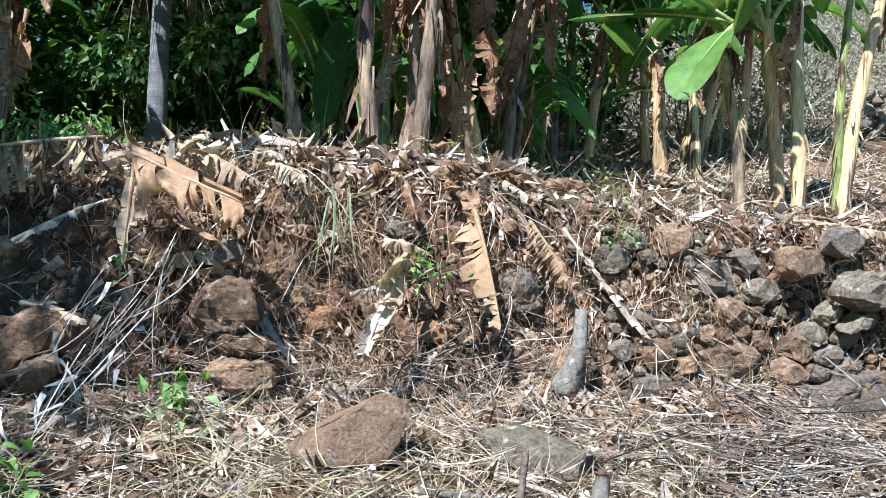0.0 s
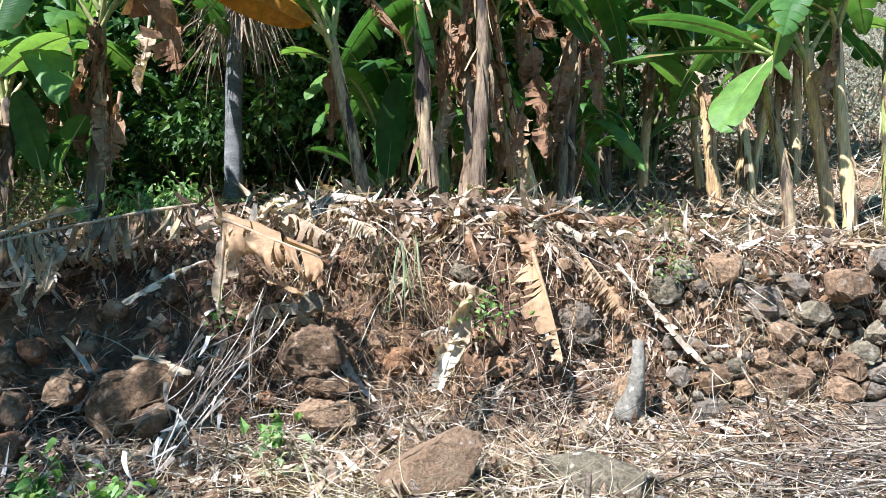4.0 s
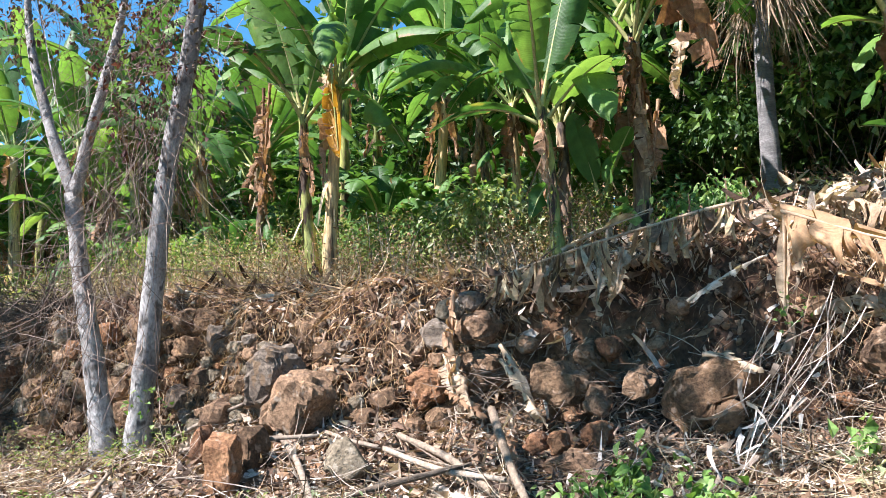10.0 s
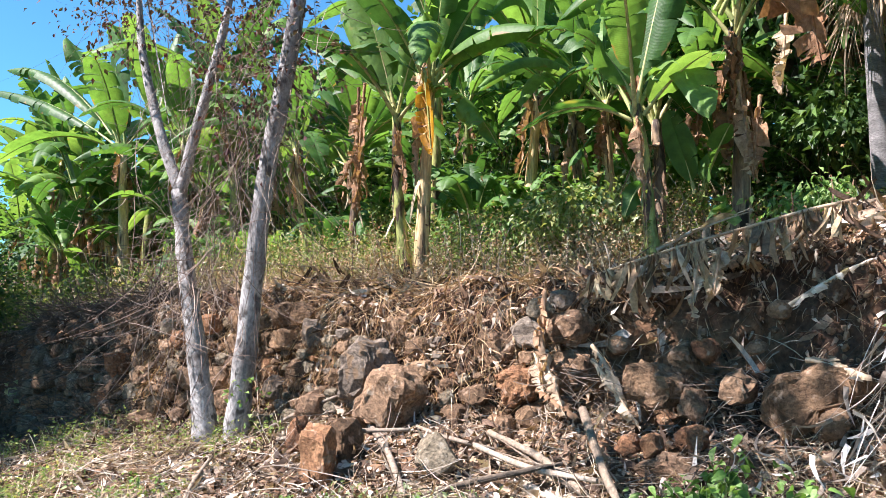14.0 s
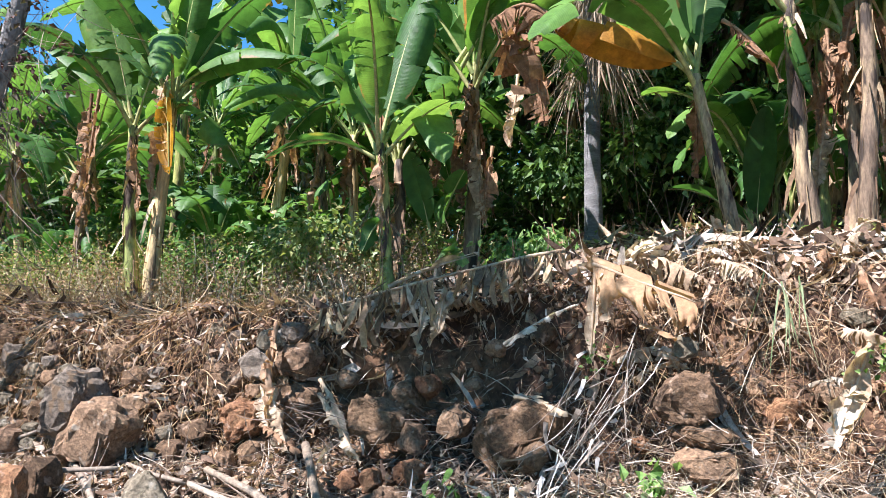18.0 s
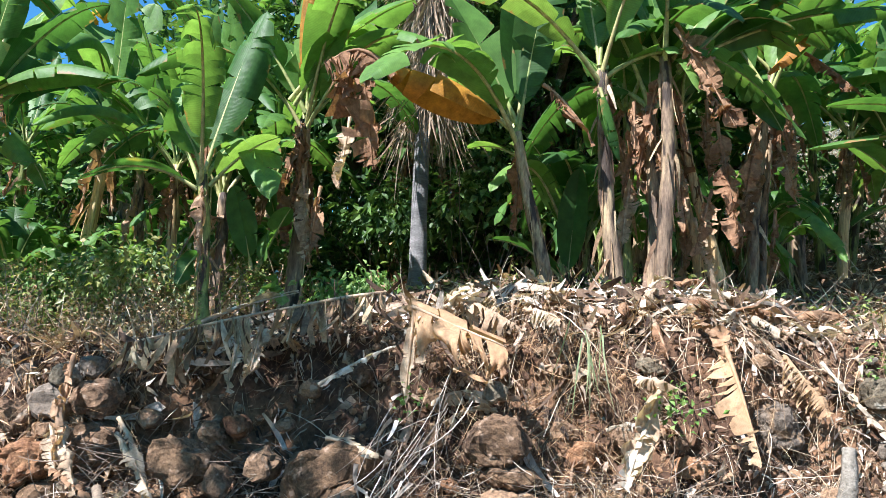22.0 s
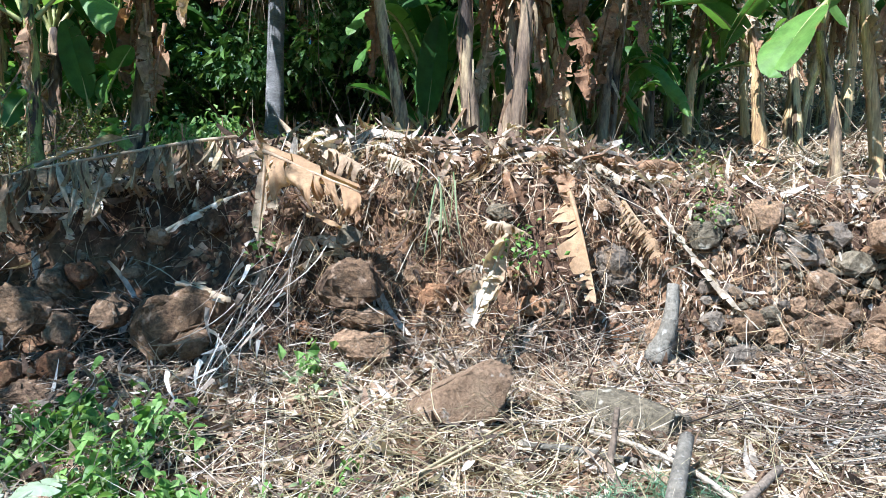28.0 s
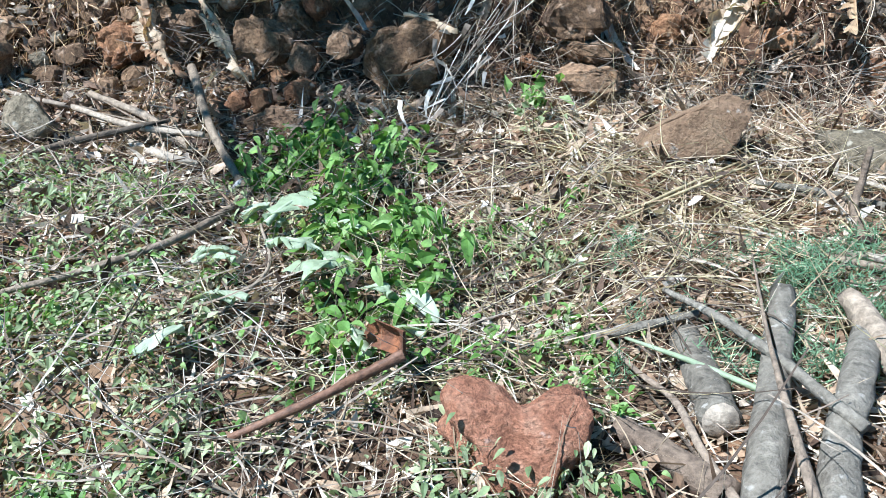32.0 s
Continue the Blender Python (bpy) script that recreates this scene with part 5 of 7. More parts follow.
top = np.array([(-5.67, 4.60, 3.90), (-5.20, 4.60, 3.91), (-4.57, 4.60, 3.55), (-4.20, 4.55, 3.33), (-4.31, 4.60, 3.76), (-3.86, 4.50, 3.12), (-5.92, 4.60, 4.06), (-3.97, 4.50, 3.52), (-6.52, 4.70, 4.09), (-4.98, 4.60, 4.22), (-4.30, 4.60, 4.12), (-4.35, 4.55, 2.75), (-4.15, 4.50, 3.0)])
part("foliage", mesh_of("foliage", *clumps(rng, top, np.array([0.22, 0.2, 0.26]), 1900, 0.055), M_VINE, smooth=False), fork_tree, "sparse dark reddish vine leaves")

# limb and leaf clumps added above the view, to shade the bank
shade_clumps_c = [(-3.9, 2.9, 6.2), (-3.4, 3.2, 6.4), (-4.1, 3.3, 6.5), (-3.6, 2.5, 6.1), (-3.15, 2.9, 6.1), (-4.4, 2.7, 6.0), (-3.3, 2.3, 6.3), (-4.6, 3.2, 6.3), (-3.9, 2.2, 6.4)]
limb("limb", [(-3.76, 4.60, 4.05), (-4.2, 4.2, 5.6), (-3.9, 3.3, 6.3), (-3.5, 2.9, 6.5)], [0.05, 0.045, 0.03, 0.015], M_BARK, fork_tree)
part("crown", mesh_of("crown", *clumps(rng, shade_clumps_c, np.array([0.22, 0.22, 0.16]), 900, 0.16), M_VINE, smooth=False), fork_tree)

# more unseen leaves on an added limb, to shade the slope before the bank
shade_clumps_d = [(-4.2, 1.3, 6.1), (-3.8, 1.0, 6.3), (-4.5, 1.6, 6.2), (-3.7, 1.6, 6.0), (-4.1, 0.8, 6.2)]
limb("limb", [(-3.9, 3.3, 6.3), (-4.2, 2.3, 6.4), (-4.4, 1.4, 6.2), (-4.4, 0.9, 6.1)], [0.03, 0.025, 0.02, 0.01], M_BARK, fork_tree)
part("crown", mesh_of("crown", *clumps(rng, shade_clumps_d, np.array([0.24, 0.26, 0.16]), 330, 0.16), M_VINE, smooth=False), fork_tree)

# added clumps, also unseen, that dapple the face under the brink with shade
shade_clumps_e = [(-4.0, 2.4, 6.2), (-3.6, 2.45, 6.0), (-3.2, 2.5, 6.2), (-3.5, 2.2, 6.3), (-4.3, 2.5, 6.1)]
part("crown", mesh_of("crown", *clumps(rng, shade_clumps_e, np.array([0.26, 0.16, 0.14]), 250, 0.16), M_VINE, smooth=False), fork_tree)

# the palm among the bananas
px, py, pz = (-0.37, 7.90, 2.33)
pz = float(land(px, py))
palm = tagged(new("palm_tree"), "palm with a smooth grey trunk and a skirt of dead fronds", "palm tree")
palm.location = (px, py, pz)
limb("trunk", [(0, 0, -0.1), (0, 0, 0.15), (-0.02, 0, 1.0), (-0.03, 0, 2.2), (0.02, 0, 3.9)], [0.11, 0.085, 0.075, 0.072, 0.09], M_PALM, palm, 12, wob=0.025)
n = 1000
a = rng.uniform(0, 2 * np.pi, n)
d = np.stack([np.cos(a), np.sin(a), rng.uniform(-3.0, -1.2, n)], 1)
hz = rng.uniform(1.75, 3.7, n)
p = np.stack([np.cos(a) * 0.12, np.sin(a) * 0.12, hz], 1)
v, f = ribbons(rng, p, d, rng.uniform(0.25, 0.75, n), rng.uniform(0.006, 0.022, n), 0.3, 4, 0.35)
part("frond_skirt", mesh_of("frond_skirt", v, f, M_SKIRT, smooth=False), palm, "thatch of dead hanging fronds")


def frond(parent, a, el, ln, origin, seed, droop=0.5, material=None):
    """A feather palm frond: rib and leaflets."""
    g = np.random.default_rng(seed)
    t = np.linspace(0, 1, 14)
    o = np.asarray(origin, float)
    hd = np.array([math.cos(a), math.sin(a), 0])
    path = o + ln * (hd * (t * math.cos(el))[:, None] + np.array([0, 0, 1.0]) * (t * math.sin(el) - droop * t * t)[:, None])
    v, f = tube(path, np.linspace(0.03, 0.005, 14), 5, False)
    fr = part("frond", mesh_of("frond_rib", v, f, M_FROND), parent)
    k = 190
    u = g.uniform(0.12, 1, k)
    p = np.stack([np.interp(u, t, path[:, i]) for i in range(3)], 1)
    sgn = np.where(np.arange(k) % 2, 1, -1)
    sd = np.cross(hd, (0, 0, 1.0))
    d = sd[None] * sgn[:, None] + hd * 0.7 + np.array([0, 0, -0.35])
    v, f = ribbons(g, p, d, 0.22 * ln * np.sin(np.pi * np.clip(u, 0.1, 0.93)) + 0.1, 0.012 + 0.006 * ln, 0.08, 3, 0.5, tip=0.1)
    part("pinnae_fringe", mesh_of("pinnae_fringe", v, f, material or M_FROND, smooth=False), fr)


for k in range(13):
    frond(palm, k * 2.4, 0.3 + 0.8 * (k % 4) / 3, 2.3, (0.02, 0, 3.85), 70 + k)

# a second palm far to one side, of which the fronds hang into view
qx, qy = -28.2, 11.5
palm2 = tagged(new("palm_tree"), "tall palm with feathery green fronds against the sky", "palm tree")
palm2.location = (qx, qy, float(land(qx, qy)))
limb("trunk", [(0, 0, -0.2), (0.1, 0, 4), (0.1, 0, 8), (0, 0, 11.2)], [0.24, 0.18, 0.16, 0.15], M_BARK, palm2, 10)
for k in range(15):
    frond(palm2, k * 2.4, 0.1 + 0.8 * (k % 4) / 3, 4.6, (0, 0, 11.1), 170 + k, 0.95)


def broadleaf(x, y, h, crown, n, size, seed, label, spread=0.45, material=None, k=14, low=0.45):
    """A tree: a tapered trunk that forks into limbs, and leaves in clumps about them."""
    g = np.random.default_rng(seed)
    z = float(land(x, y))
    t = tagged(new("tree"), label, "tree")
    t.location = (x, y, z)
    limb("trunk", [(0, 0, -0.2), (0.05, 0, h * 0.25), (-0.08, 0.05, h * 0.5)], [0.05 * h, 0.035 * h, 0.026 * h], M_BARK_DARK, t)
    ends = []
    for i in range(k):
        a, r, zz = i * 2.4 + g.normal() * 0.3, crown * g.uniform(0.35, 1.0), h * g.uniform(low, 1.0)
        e = np.array([r * math.cos(a), r * math.sin(a), zz])
        s = np.array([-0.06, 0.03, h * g.uniform(0.28, 0.5)])
        if i % 2 == 0:
            limb("limb", [s, (s + e) / 2 + np.array([0, 0, -0.06 * h]), e], [0.016 * h, 0.011 * h, 0.004 * h], M_BARK_DARK, t, 6)
        ends += [e, (s + e) / 2 + g.normal(size=3) * 0.1 * crown]
    part("crown", mesh_of("crown", *clumps(g, ends, np.array([1, 1, 0.8]) * spread, n, size), material or M_TREE, smooth=False), t)
    return t


broadleaf(0.9, 9.6, 4.6, 2.0, 7000, 0.17, 5, "dark broad-leaved tree behind the palm", 0.55)
broadleaf(-1.4, 10.6, 5.2, 1.8, 6000, 0.17, 6, "dark leafy tree at the back of the grove", 0.55)
for k, (x, y, h) in enumerate(((-22, 20, 5.0), (-27, 19, 5.0), (-33, 21, 5.5), (-13, 17, 5.5), (-8.5, 16.5, 5), (-4.5, 16.5, 6), (-1, 15, 6), (1.6, 14.5, 5.2), (-17, 18, 5))):
    broadleaf(x, y, h, 2.6, 6500, 0.26, 80 + k, "leafy tree closing the grove from behind", 0.8)
# thicket on the far side of the wall's low end
for k, (x, y, h) in enumerate(((-14.32, 6.60, 0.80), (-13.07, 5.80, 0.87), (-12.98, 5.20, 0.91), (-15.6, 7.6, 0.8))):
    broadleaf(x, y, 3.5 - 0.2 * k, 1.3, 21000, 0.085, 90 + k, "dark evergreen thicket at the end of the wall", 0.42, k=22, low=0.1)
# two trees added out of view, to cast shade over the wall's low end
broadleaf(-14.2, 2.2, 10.0, 2.6, 14000, 0.24, 97, "unseen tree, added to shade the end of the wall", 0.6)
broadleaf(-11.6, 0.5, 8.6, 2.4, 17000, 0.24, 98, "unseen tree, added to shade the foot of the wall", 0.7)


# ---- litter, straw and herbs ----
def lie(rng, x, y, tilt=0.2, a=None):
    """Directions that lie along the ground."""
    a = rng.uniform(0, 2 * np.pi, len(x)) if a is None else a
    c, s = np.cos(a), np.sin(a)
    e = 0.05
    slope = (land(x + e * c, y + e * s) - land(x - e * c, y - e * s)) / (2 * e)
    return np.stack([c, s, slope + rng.normal(size=len(x)) * tilt], 1)


def strew(rng, n, x0, x1, y0, y1, rel=False):
    x = rng.uniform(x0, x1, n)
    y = rng.uniform(y0, y1, n)
    return x, (y + wall_y(x) if rel else y)


def patchy(rng, x, y, s=1.3, cut=0.4):
    q = 0.5 + 0.25 * np.sin(s * 2.1 * x + 1.7 * np.sin(s * 1.3 * y)) + 0.25 * np.sin(s * 2.7 * y + 1.1 * np.sin(s * 1.9 * x + 2))
    return rng.random(len(x)) < np.clip((q - cut) * 2.5 + 0.35, 0.05, 1)


rng = np.random.default_rng(8)
# leaf bits over the slope
x, y = strew(rng, 46000, -7, 6, 0.9, 4.95)
k = len(x)
litter = ribbons(rng, on(x, y, rng.uniform(0.0, 0.03, k)), lie(rng, x, y, 0.25), rng.uniform(0.025, 0.11, k), rng.uniform(0.008, 0.035, k), 0.4, 2)
stuff("leaf_litter", [litter], M_LITTER, "brown and bleached leaf litter covering the slope", "leaf litter")
x, y = strew(rng, 5200, -4, 5.8, 2.6, 4.9)
k = len(x)
stuff("leaf_litter", [ribbons(rng, on(x, y, rng.uniform(0.01, 0.05, k)), lie(rng, x, y, 0.45), rng.uniform(0.03, 0.12, k), rng.uniform(0.015, 0.05, k), 0.5, 3)], M_SHARD, "torn bits of dead banana leaf on the slope", "leaf litter")
x, y = strew(rng, 9000, -7, 6, -3.0, 1.1)
k = len(x)
stuff("leaf_litter", [ribbons(rng, on(x, y, rng.uniform(0.0, 0.02, k)), lie(rng, x, y, 0.2), rng.uniform(0.03, 0.12, k), rng.uniform(0.008, 0.03, k), 0.4, 2)], M_LITTER, "thin leaf litter on the lower path", "leaf litter")
# straw over the slope, thickest in the middle and to the right
x, y = strew(rng, 24000, -5.5, 6, 0.9, 4.7)
keep = patchy(rng, x, y, 1.0, 0.35) & ((x > -0.6) | (rng.random(len(x)) < 0.65))
x, y = x[keep], y[keep]
k = len(x)
straw = ribbons(rng, on(x, y, rng.uniform(0.005, 0.045, k)), lie(rng, x, y, 0.12), rng.uniform(0.10, 0.45, k), rng.uniform(0.002, 0.006, k), 0.3, 4, 0.03)
x, y = strew(rng, 1200, -0.6, 3.2, 3.4, 4.8)
straw2 = ribbons(rng, on(x, y, 0.01), np.stack([rng.normal(size=1200) * 0.7, rng.normal(size=1200) * 0.5 - 0.2, rng.uniform(0.1, 1.0, 1200)], 1), rng.uniform(0.1, 0.3, 1200), rng.uniform(0.003, 0.007, 1200), 0.5, 4, 0.35)
stuff("dry_grass", [straw, straw2], M_STRAW, "tangled dry straw and cut grass on the slope", "dry grass")
# sticks
x, y = strew(rng, 3200, -6, 6, 1.0, 4.8)
x2, y2 = strew(rng, 800, -3.8, 0.4, 1.4, 3.7)
x, y = np.concatenate([x, x2]), np.concatenate([y, y2])
keep = (x - 0.3) ** 2 + (y - 2.0) ** 2 > 0.16
x, y = x[keep], y[keep]
k = len(x)
sticks = ribbons(rng, on(x, y, rng.uniform(0.02, 0.08, k)), lie(rng, x, y, 0.12), rng.uniform(0.10, 0.5, k), rng.uniform(0.002, 0.008, k), 0.28, 5, 0.0, True, 0.5)
stuff("sticks", [sticks], M_STICK, "dry twigs strewn over the slope", "twigs")
# heap of straight cut stalks by the flat boulder
hx, hy = 2.85, 3.75
n = 330
x, y = rng.normal(hx, 0.5, n), rng.normal(hy, 0.28, n)
a = np.where(rng.random(n) < 0.75, rng.normal(-0.55, 0.4, n), rng.uniform(0, 6.28, n))
stuff("cut_stalks", [ribbons(rng, on(x - 0.3 * np.cos(a), y - 0.3 * np.sin(a), rng.uniform(0.01, 0.12, n)), lie(rng, x, y, 0.08, a), rng.uniform(0.15, 0.55, n), rng.uniform(0.004, 0.009, n), 0.15, 4, 0.0, True, 0.6)], M_STICK, "heap of straight dry cut stalks", "cut stalks")
# the wall's face: earth crumbs, roots, straw and bits of leaf
x, y = strew(rng, 24000, -12, 5.8, -0.32, 0.30, True)
keep = (rng.random(len(x)) < 0.4) | (x < -1.7) | (x > 0.05)
x, y = x[keep], y[keep]
k = len(x)
face = ribbons(rng, on(x, y, 0.0) + np.stack([0 * x, -rng.uniform(0, 0.02, k) - (rng.random(k) < 0.45) * rng.uniform(0, 0.09, k), 0 * x], 1), np.stack([rng.normal(size=k) * 0.8, -np.abs(rng.normal(size=k)) * 0.5, rng.normal(size=k) * 0.5 - 0.5], 1), rng.uniform(0.02, 0.08, k), rng.uniform(0.008, 0.026, k), 0.5, 2, 0.3)
stuff("leaf_litter", [face], M_LITTER_DARK, "dark brown leaf litter clinging to the bank", "leaf litter")
x, y = strew(rng, 750, 0.0, 2.4, -0.25, 0.35, True)
k = len(x)
hang_straw = ribbons(rng, on(x, y, 0.02), np.stack([rng.normal(size=k) * 0.5, -rng.uniform(0.1, 0.9, k), rng.normal(size=k) * 0.5], 1), rng.uniform(0.15, 0.5, k), rng.uniform(0.002, 0.006, k), 0.45, 5, 0.55)
x, y = strew(rng, 500, -8, 0.1, -0.25, 0.35, True)
k = len(x)
hang2 = ribbons(rng, on(x, y, 0.02), np.stack([rng.normal(size=k) * 0.5, -rng.uniform(0.1, 0.9, k), rng.normal(size=k) * 0.5], 1), rng.uniform(0.12, 0.4, k), rng.uniform(0.003, 0.007, k), 0.35, 5, 0.55)
x, y = strew(rng, 1100, 2.2, 5.8, -0.25, 0.3, True)
k = len(x)
hang3 = ribbons(rng, on(x, y, 0.02), np.stack([rng.normal(size=k) * 0.6, -rng.uniform(0.1, 0.9, k), rng.normal(size=k) * 0.5], 1), rng.uniform(0.15, 0.5, k), rng.uniform(0.002, 0.007, k), 0.4, 5, 0.45)
x = np.concatenate([rng.uniform(0.0, 1.3, 900), rng.uniform(-1.9, 2.4, 500)])
y = wall_y(x) + rng.uniform(-0.1, 0.35, len(x))
k = len(x)
stuff("roots", [ribbons(rng, on(x, y, 0.03), np.stack([rng.normal(size=k) * 0.4, -rng.uniform(0.1, 0.7, k), rng.normal(size=k) * 0.5], 1), rng.uniform(0.10, 0.4, k), rng.uniform(0.0015, 0.004, k), 0.6, 6, 0.6)], M_THATCH, "reddish fine roots and dry stalks hanging out of the bank", "roots")
stuff("dry_grass", [hang_straw, hang2, hang3], M_STRAW, "dry grass and roots hanging down the bank", "dry grass")
x = np.concatenate([rng.uniform(-6.5, -1.7, 2600), rng.uniform(2.4, 5.6, 1300)])
zb, zt = np.interp(x, X_BASE, Z_BASE), np.interp(x, X_TOP, Z_TOP)
u = rng.random(len(x))
k = len(x)
p = np.stack([x, wall_y(x) + 0.10 * np.sin(2.3 * x) + 0.06 * np.sin(5.9 * x + 1) - 0.30 + face_run(x) * u - rng.uniform(0, 0.03, k), zb + (zt - zb) * u + 0.03], 1)
stuff("dry_grass", [ribbons(rng, p, np.stack([rng.normal(size=k) * 0.6, -rng.uniform(0, 0.25, k), rng.normal(size=k) * 0.4 - 0.5], 1), rng.uniform(0.05, 0.26, k), rng.uniform(0.0015, 0.006, k), 0.45, 5, 0.35)], M_THATCH, "dry roots and grass caught on the stones of the wall", "dry grass")
p = p[rng.random(k) < 0.6] + np.array([0, 0.03, 0])
k = len(p)
stuff("leaf_litter", [ribbons(rng, p, np.stack([rng.normal(size=k), -rng.uniform(0, 0.5, k), rng.normal(size=k) * 0.5 - 0.2], 1), rng.uniform(0.02, 0.09, k), rng.uniform(0.008, 0.03, k), 0.5, 3, 0.2)], M_LITTER, "leaf bits caught between the stones of the wall", "leaf litter")
# dark brushwood over the low end of the wall, which also deepens the shade
x = rng.uniform(-10.5, -6.2, 1500)
y = wall_y(x) + rng.normal(0.0, 0.22, 1500)
stuff("brushwood", [ribbons(rng, on(x, y, rng.uniform(0.0, 0.22, 1500)), np.stack([rng.normal(size=1500), rng.normal(size=1500) * 0.5 - 0.3, rng.normal(size=1500) * 0.5], 1), rng.uniform(0.2, 0.8, 1500), rng.uniform(0.004, 0.014, 1500), 0.5, 5, 0.1, True, 0.4)], M_BARK_DARK, "dark tangled brushwood over the low end of the wall, deepening its shade", "brushwood")
# leaves in the dark bark colour, added to imitate the deep shade here
x = rng.uniform(-10.5, -6.0, 3500)
y = wall_y(x) + rng.uniform(-0.5, 0.5, 3500)
stuff("leaf_litter", [ribbons(rng, on(x, y, rng.uniform(0.0, 0.12, 3500)), rng.normal(size=(3500, 3)) - np.array([0, 0.3, 0.2]), rng.uniform(0.05, 0.16, 3500), rng.uniform(0.015, 0.05, 3500), 0.5, 3, 0.2)], M_BARK_DARK, "dark leaves over the low end of the wall, standing in for shade", "leaf litter")
x = rng.uniform(-2.0, 2.4, 900)
k = len(x)
p = np.stack([x, wall_y(x) - rng.uniform(0.05, 0.45, k), rng.uniform(0.75, 1.25, k)], 1)
p[:, 2] = np.maximum(p[:, 2] - 0.25, land(p[:, 0], p[:, 1]) + 0.03)
stuff("sticks", [ribbons(rng, p, np.stack([rng.normal(size=k), rng.normal(size=k) * 0.4, rng.normal(size=k) * 0.35 - 0.1], 1), rng.uniform(0.08, 0.4, k), rng.uniform(0.002, 0.007, k), 0.3, 5, 0.1, True, 0.5)], M_STICK, "thin twigs and roots caught on the fallen stones", "twigs")
# torn dead banana leaves heaped along the brink
x = np.concatenate([rng.uniform(-1.9, 2.4, 1900), rng.uniform(2.6, 5.4, 350), rng.uniform(-5, -1.9, 250)])
k = len(x)
y = wall_y(x) + np.where(rng.random(k) < 0.9, rng.uniform(0.25, 1.0, k), rng.uniform(-0.25, 0.25, k))
dn = np.where(y < wall_y(x) + 0.15, 0.5, 0.0)[:, None]
dd = lie(rng, x, y, 0.16) - dn * np.array([0, 0.8, 0.6])
shards = ribbons(rng, on(x, y, rng.uniform(0.0, 0.10, k)), dd, rng.uniform(0.06, 0.27, k), rng.uniform(0.010, 0.065, k), 0.5, 5, 0.25, tip=0.4)
stuff("dead_leaves", [shards], M_SHARD, "heap of torn dead banana leaves along the brink", "dead leaves")
x = rng.uniform(-5.2, -1.9, 2600)
y = wall_y(x) + rng.uniform(-0.02, 0.75, 2600)
stuff("dry_grass", [ribbons(rng, on(x, y, rng.uniform(0.0, 0.06, 2600)), lie(rng, x, y, 0.25) - np.array([0, 0.25, 0.1]), rng.uniform(0.1, 0.4, 2600), rng.uniform(0.003, 0.010, 2600), 0.4, 4, 0.3)], M_THATCH, "mat of reddish dry grass lying over the top of the wall", "dry grass")
# the terrace floor
x, y = strew(rng, 15000, -8.5, 6.5, 0.2, 3.6, True)
k = len(x)
floor_bits = ribbons(rng, on(x, y, rng.uniform(0, 0.03, k)), lie(rng, x, y, 0.3), rng.uniform(0.05, 0.22, k), rng.uniform(0.01, 0.05, k), 0.4, 3)
stuff("leaf_litter", [floor_bits], M_LITTER, "dry leaves covering the terrace floor", "leaf litter")
x, y = strew(rng, 9000, -9, 7, 0.25, 3.8, True)
keep = (x > 1.8) | (x < -1.8) | (rng.random(len(x)) < 0.3)
x, y = x[keep], y[keep]
k = len(x)
stuff("dry_grass", [ribbons(rng, on(x, y, 0.01), lie(rng, x, y, 0.35), rng.uniform(0.1, 0.4, k), rng.uniform(0.003, 0.009, k), 0.35, 4, 0.1)], M_STRAW, "straw on the terrace floor", "dry grass")


def weeds(rng, x, y, hmin, hmax, per, size, material, name, label, stalk=None, wide=0.5, fine=False):
    """Upright herbs: bent stalks with leaves along them."""
    n = len(x)
    h = rng.uniform(hmin, hmax, n)
    d = np.stack([rng.normal(size=n) * 0.35, rng.normal(size=n) * 0.35, np.ones(n)], 1)
    b = on(x, y)
    v, f = ribbons(rng, b, d, h, 0.006, 0.2, 4, 0.1, False, 0.5)
    if stalk:
        stuff(name, [(v, f)], stalk, "thin stalks of " + label, "weeds")
    i = np.repeat(np.arange(n), per)
    u = rng.uniform(0.25, 1.0, n * per)
    p = b[i] + unit(d)[i] * (h[i] * u)[:, None] + rng.normal(size=(n * per, 3)) * 0.03
    a = rng.uniform(0, 6.28, n * per)
    ld = np.stack([np.cos(a), np.sin(a), rng.normal(size=n * per) * 0.5 - 0.1], 1)
    ln = rng.uniform(0.6, 1.3, n * per) * size
    stuff(name, [broad_leaves(rng, p, ld, ln, ln * wide) if fine else leaflets(rng, p, ld, ln, ln * wide)], material, label, "weeds")


# undergrowth on the terrace
x, y = strew(rng, 2300, -8.5, -1.5, 0.75, 3.6, True)
keep = patchy(rng, x, y, 1.4, 0.5) & ((np.abs(x + 4) > 0.6) | (y > 6.4))
weeds(rng, x[keep], y[keep], 0.12, 0.7, 22, 0.045, M_WEED, "undergrowth", "mixed green and browning weeds", M_STRAW)
x, y = strew(rng, 1500, -8.5, -1.4, 0.6, 3.8, True)
weeds(rng, x, y, 0.12, 0.7, 13, 0.034, M_THATCH, "undergrowth", "withered brown weeds", M_STICK)
x, y = strew(rng, 900, -11, -2.3, 3.0, 6.0, True)
weeds(rng, x, y, 0.2, 0.9, 16, 0.06, M_HERB, "undergrowth", "tall green weeds between the bananas", M_STRAW)
x, y = strew(rng, 110, -0.9, 3.2, 0.8, 2.6, True)
weeds(rng, x, y, 0.08, 0.3, 8, 0.05, M_WEED, "undergrowth", "low green weeds on the terrace")
x, y = strew(rng, 1500, -8, -1.6, 0.5, 2.6, True)
